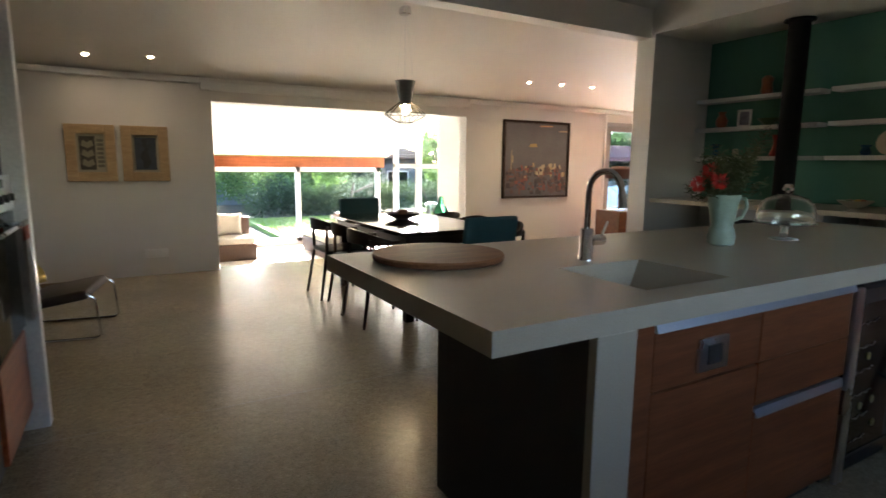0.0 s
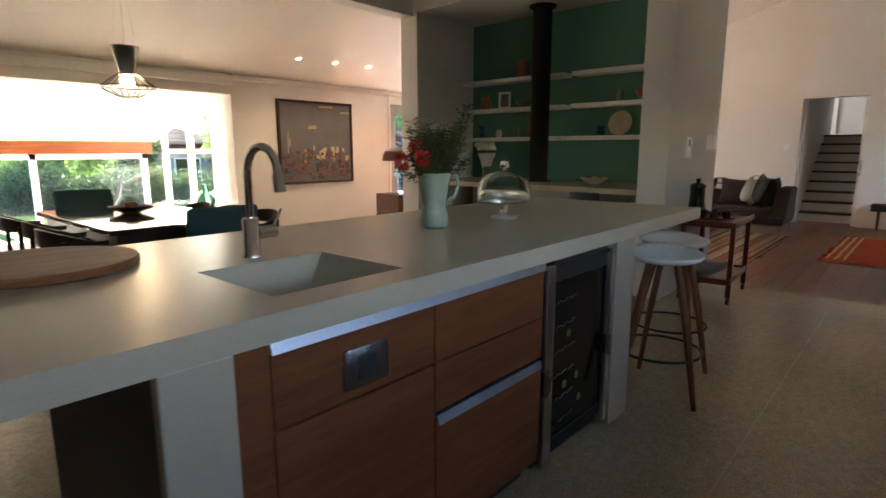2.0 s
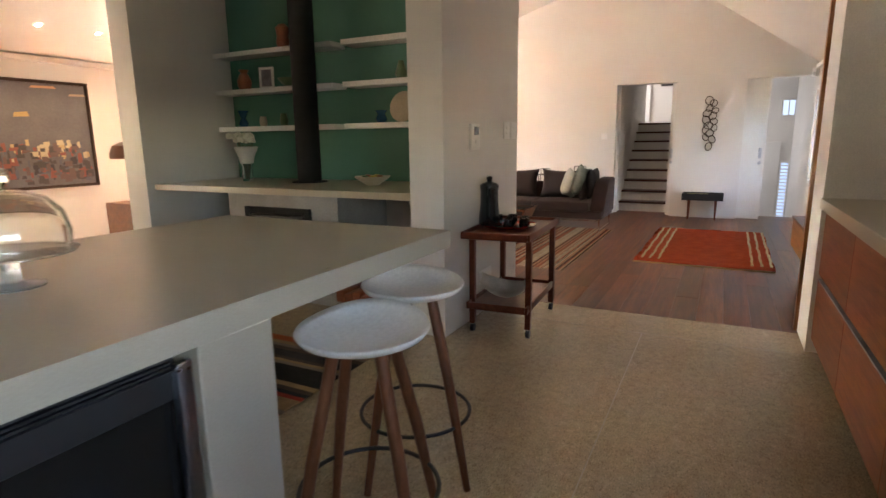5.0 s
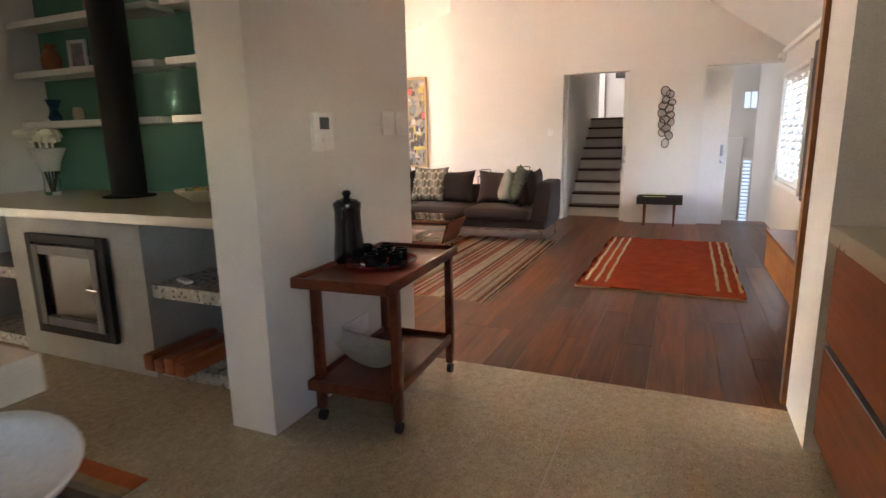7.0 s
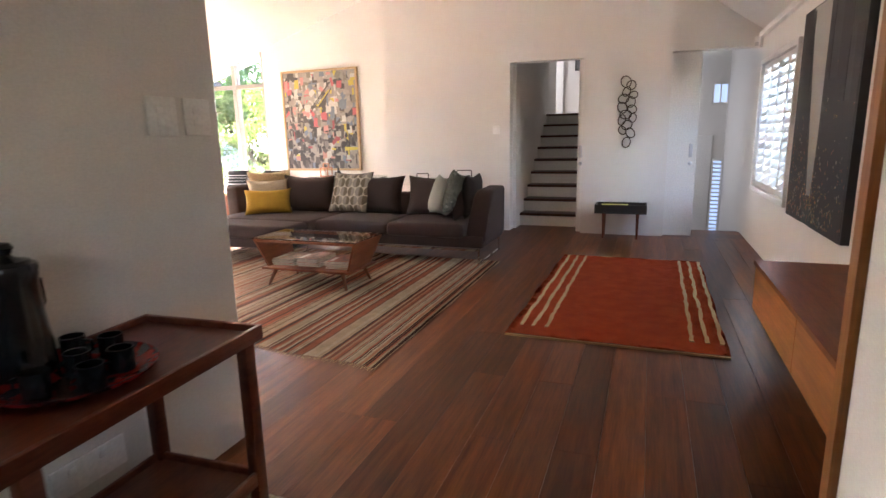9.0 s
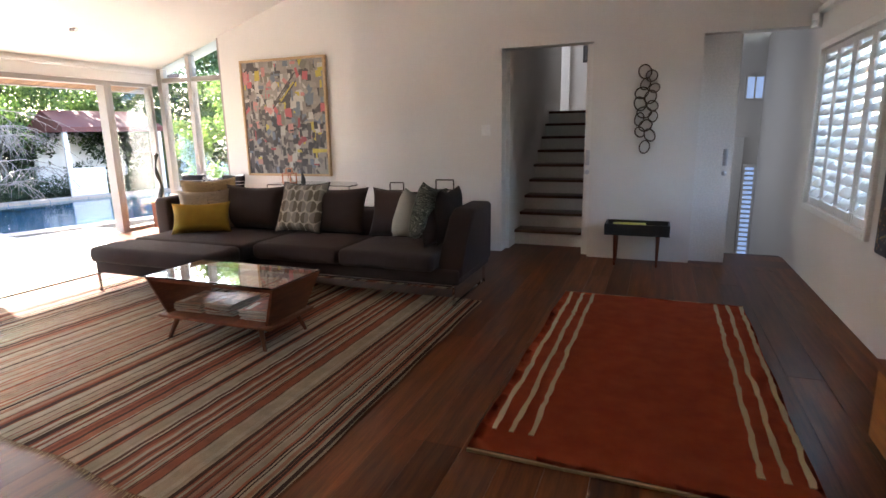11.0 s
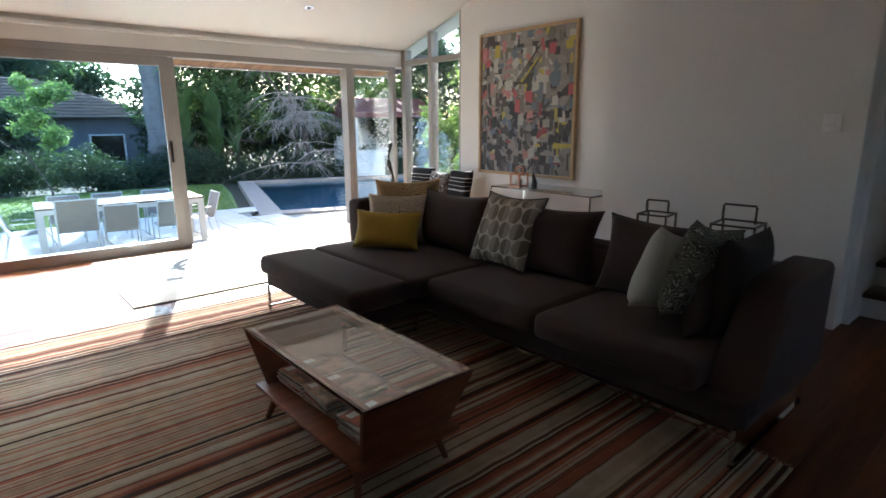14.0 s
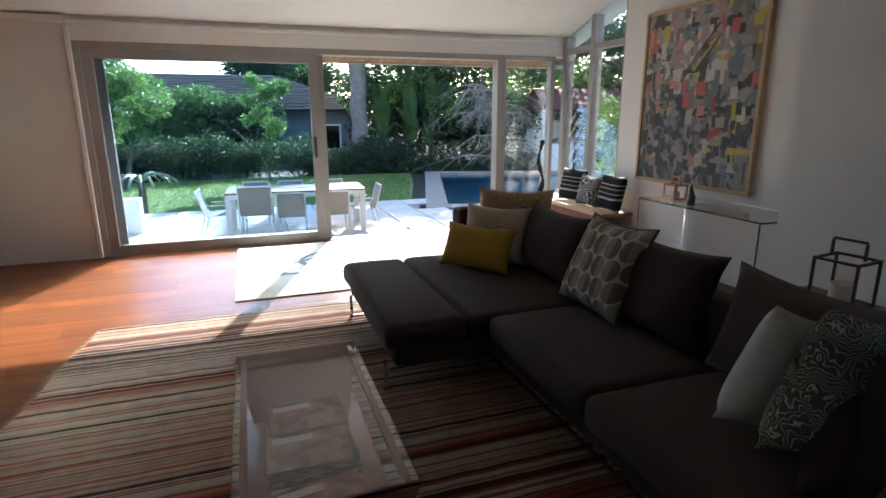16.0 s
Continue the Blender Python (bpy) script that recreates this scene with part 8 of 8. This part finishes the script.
# palm
palm = thing("palm_tree", 13.0, 19.6, -0.56, "tall palm with a ringed grey trunk and hanging fronds", "palm tree")
palm.matrix_world = pose(13.0, 19.6, -0.56) @ Matrix.Diagonal((1.25, 1.25, 1.25, 1))
b = bm_new()
pts = [(0.02 * math.sin(k), 0, 0.16 * k) for k in range(30)]
tube(b, pts, [0.20 + 0.18 * math.exp(-k * 0.8) + 0.012 * (k % 2) for k in range(30)], 14)
part("trunk", b, plain("palm_trunk", (0.26, 0.22, 0.2), (0.15, 0.125, 0.115), 0.9, scale=9, bump=0.6), palm, "ringed grey trunk")
for k in range(26):
    a = random.uniform(0, 6.28)
    b = bm_new()
    L, lift = random.uniform(1.4, 2.0), random.uniform(-0.5, 0.6)
    spine = [Vector((L * u * math.cos(a), L * u * math.sin(a), 4.5 + lift * u - 1.5 * u * u)) for u in [i / 9 for i in range(10)]]
    side = Vector((-math.sin(a), math.cos(a), 0))
    for i in range(1, 10):
        for s in (-1, 1):
            for j in range(3):
                p = spine[i - 1].lerp(spine[i], j / 3)
                e = p + side * s * 0.34 * (1 - 0.5 * i / 9) + Vector((0, 0, -0.2))
                b.faces.new([b.verts.new(q) for q in (p, p + (spine[i] - spine[i - 1]) * 0.14, e)])
    tube(b, spine, [0.012 * (1 - 0.09 * i) for i in range(10)], 4)
    part("frond", b, LEAF_MID, palm, "feathered frond", False)

# banana-like plants
for x, y in ((13.9, 20.1), (14.8, 19.8), (15.6, 20.2)):
    bp = thing("strelitzia", x, y, -0.56, "tall strelitzia with broad torn leaves", "plant", random.uniform(0, 360))
    bp.matrix_world = bp.matrix_world @ Matrix.Diagonal((1.25, 1.25, 1.25, 1))
    for k in range(9):
        a = random.uniform(0, 6.28)
        h = random.uniform(1.4, 2.8)
        b = bm_new()
        rows_ = []
        for u in [i / 8 for i in range(9)]:
            c = Vector((0.5 * u * u * math.cos(a), 0.5 * u * u * math.sin(a), h * 0.5 + h * 0.6 * u - 0.35 * u * u))
            w = 0.2 * math.sin(math.pi * min(1, 0.08 + u * 0.92))
            s = Vector((-math.sin(a), math.cos(a), 0)) * w
            rows_.append([b.verts.new(q) for q in (c - s, c + Vector((0, 0, -0.04)), c + s)])
        for u, v in zip(rows_, rows_[1:]):
            b.faces.new((u[0], u[1], v[1], v[0]))
            b.faces.new((u[1], u[2], v[2], v[1]))
        tube(b, [(0, 0, 0), (0.02 * math.cos(a), 0.02 * math.sin(a), h * 0.52)], [0.03, 0.015], 5)
        part("leaf", b, LEAF_MID, bp, "broad green leaf", False)

# bare weeping tree by the pool
random.seed(61)
bare = thing("bare_tree", 18.0, 19.2, -0.56, "bare weeping tree with pale twigs over the pool", "tree")
b = bm_new()
ends = []
limb(b, (0, 0, 0), (-0.15, -0.12, 1), 2.9, 0.13, 3, ends, 0.75)
part("trunk", b, BARK, bare, "grey trunk and limbs")
b = bm_new()
for e in ends:
    for k in range(9):
        L = random.uniform(0.8, 1.7)
        d = Vector((random.gauss(0, 0.75), random.gauss(0, 0.6), 0.3))
        pts = [e + Vector((d.x * u, d.y * u, d.z * u - 0.75 * u * u)) * L + Vector([random.gauss(0, 0.03) for _ in range(3)]) for u in (0, 0.25, 0.5, 0.75, 1.0)]
        tube(b, pts, [0.013, 0.011, 0.009, 0.007, 0.004], 4, False)
        for j in range(4):
            p = pts[random.choice((1, 2, 3))]
            tube(b, [p, p + Vector((random.gauss(0, 0.15), random.gauss(0, 0.15), -random.uniform(0.1, 0.45)))], [0.007, 0.003], 3, False)
part("twig_mass", b, PALE_TWIG, bare, "pale hanging twigs", False, "stuff")

# pool pavilion
pav = thing("pool_pavilion", 20.4, 18.5, -0.55, "small white poolside pavilion with a dark red roof", "pavilion", -17)
b = bm_new()
prism(b, [(-1.7, 2.05), (1.7, 2.05), (1.7, 2.2), (0, 2.75), (-1.7, 2.2)], "x", -1.5, 1.5)
part("roof", b, plain("oxide_red_roof", (0.16, 0.045, 0.035), (0.11, 0.03, 0.025), 0.7), pav, "dark red roof", False)
for x in (-1.4, 1.4):
    for y in (-1.5, 1.5):
        b = bm_new()
        box(b, x - 0.06, y - 0.06, 0, x + 0.06, y + 0.06, 2.05)
        part("post", b, TRIM, pav, "white post", False)
b = bm_new()
box(b, -1.4, 1.3, 0, 1.4, 1.4, 2.05)
part("back_wall", b, TRIM, pav, "white back wall", False)
b = bm_new()
box(b, -1.4, -1.5, 0, -0.4, -1.4, 0.95)
part("low_wall", b, TRIM, pav, "white low wall", False)

# neighbouring house
nb = thing("neighbour_house", 4.0, 26.0, -1.85, "grey neighbouring house with a terracotta tiled hip roof", "house")
NW = plain("grey_render", (0.22, 0.23, 0.25), (0.17, 0.18, 0.2), 0.9, scale=1.5, fine=20)
b = bm_new()
box(b, -6, 0, 0, 10.5, 7, 3.45)
part("wall", b, NW, nb, "grey rendered wall", False)
TILE = plain("roof_tile", (0.36, 0.26, 0.19), (0.25, 0.17, 0.125), 0.8, scale=3, fine=20, vary=1.0)
b = bm_new()
R0, R1 = [(-6.5, -0.6), (11.0, -0.6), (11.0, 7.6), (-6.5, 7.6)], [(-2.4, 3.5), (6.9, 3.5)]
vs = [b.verts.new((x, y, 3.4)) for x, y in R0] + [b.verts.new((x, y, 5.0)) for x, y in R1]
for f in ((0, 1, 5, 4), (1, 2, 5), (2, 3, 4, 5), (3, 0, 4), (3, 2, 1, 0)):
    b.faces.new([vs[i] for i in f])
roof = part("roof", b, TILE, nb, "terracotta tile hip roof", False)
for k in range(13):
    u = k / 13
    b = bm_new()
    y0, z0 = -0.6 + 4.1 * u, 3.4 + 1.6 * u
    xa, xb = -6.5 + 4.1 * u, 11.0 - 4.1 * u
    box(b, xa, y0 - 0.03, z0 + 0.02, xb, y0 + 0.05, z0 + 0.075)
    part("tile_course", b, TILE, roof, "raised course of tiles", False)
for x in (-3.5, 0.5, 5.0, 8.2):
    w_ = thing("window", 0, 0, 0, "", "")
    w_.parent = nb
    w_.location = (x, -0.02, 1.7)
    b = bm_new()
    framed(b, 0, 0, 1.2, 1.1, -0.03, 0.02, 0.06)
    part("frame", b, TRIM, w_, "white frame", False)
    b = bm_new()
    box(b, 0.06, -0.005, 0.06, 1.14, 0.0, 1.04)
    part("pane", b, DARK_GLASS, w_, "dark pane", False)
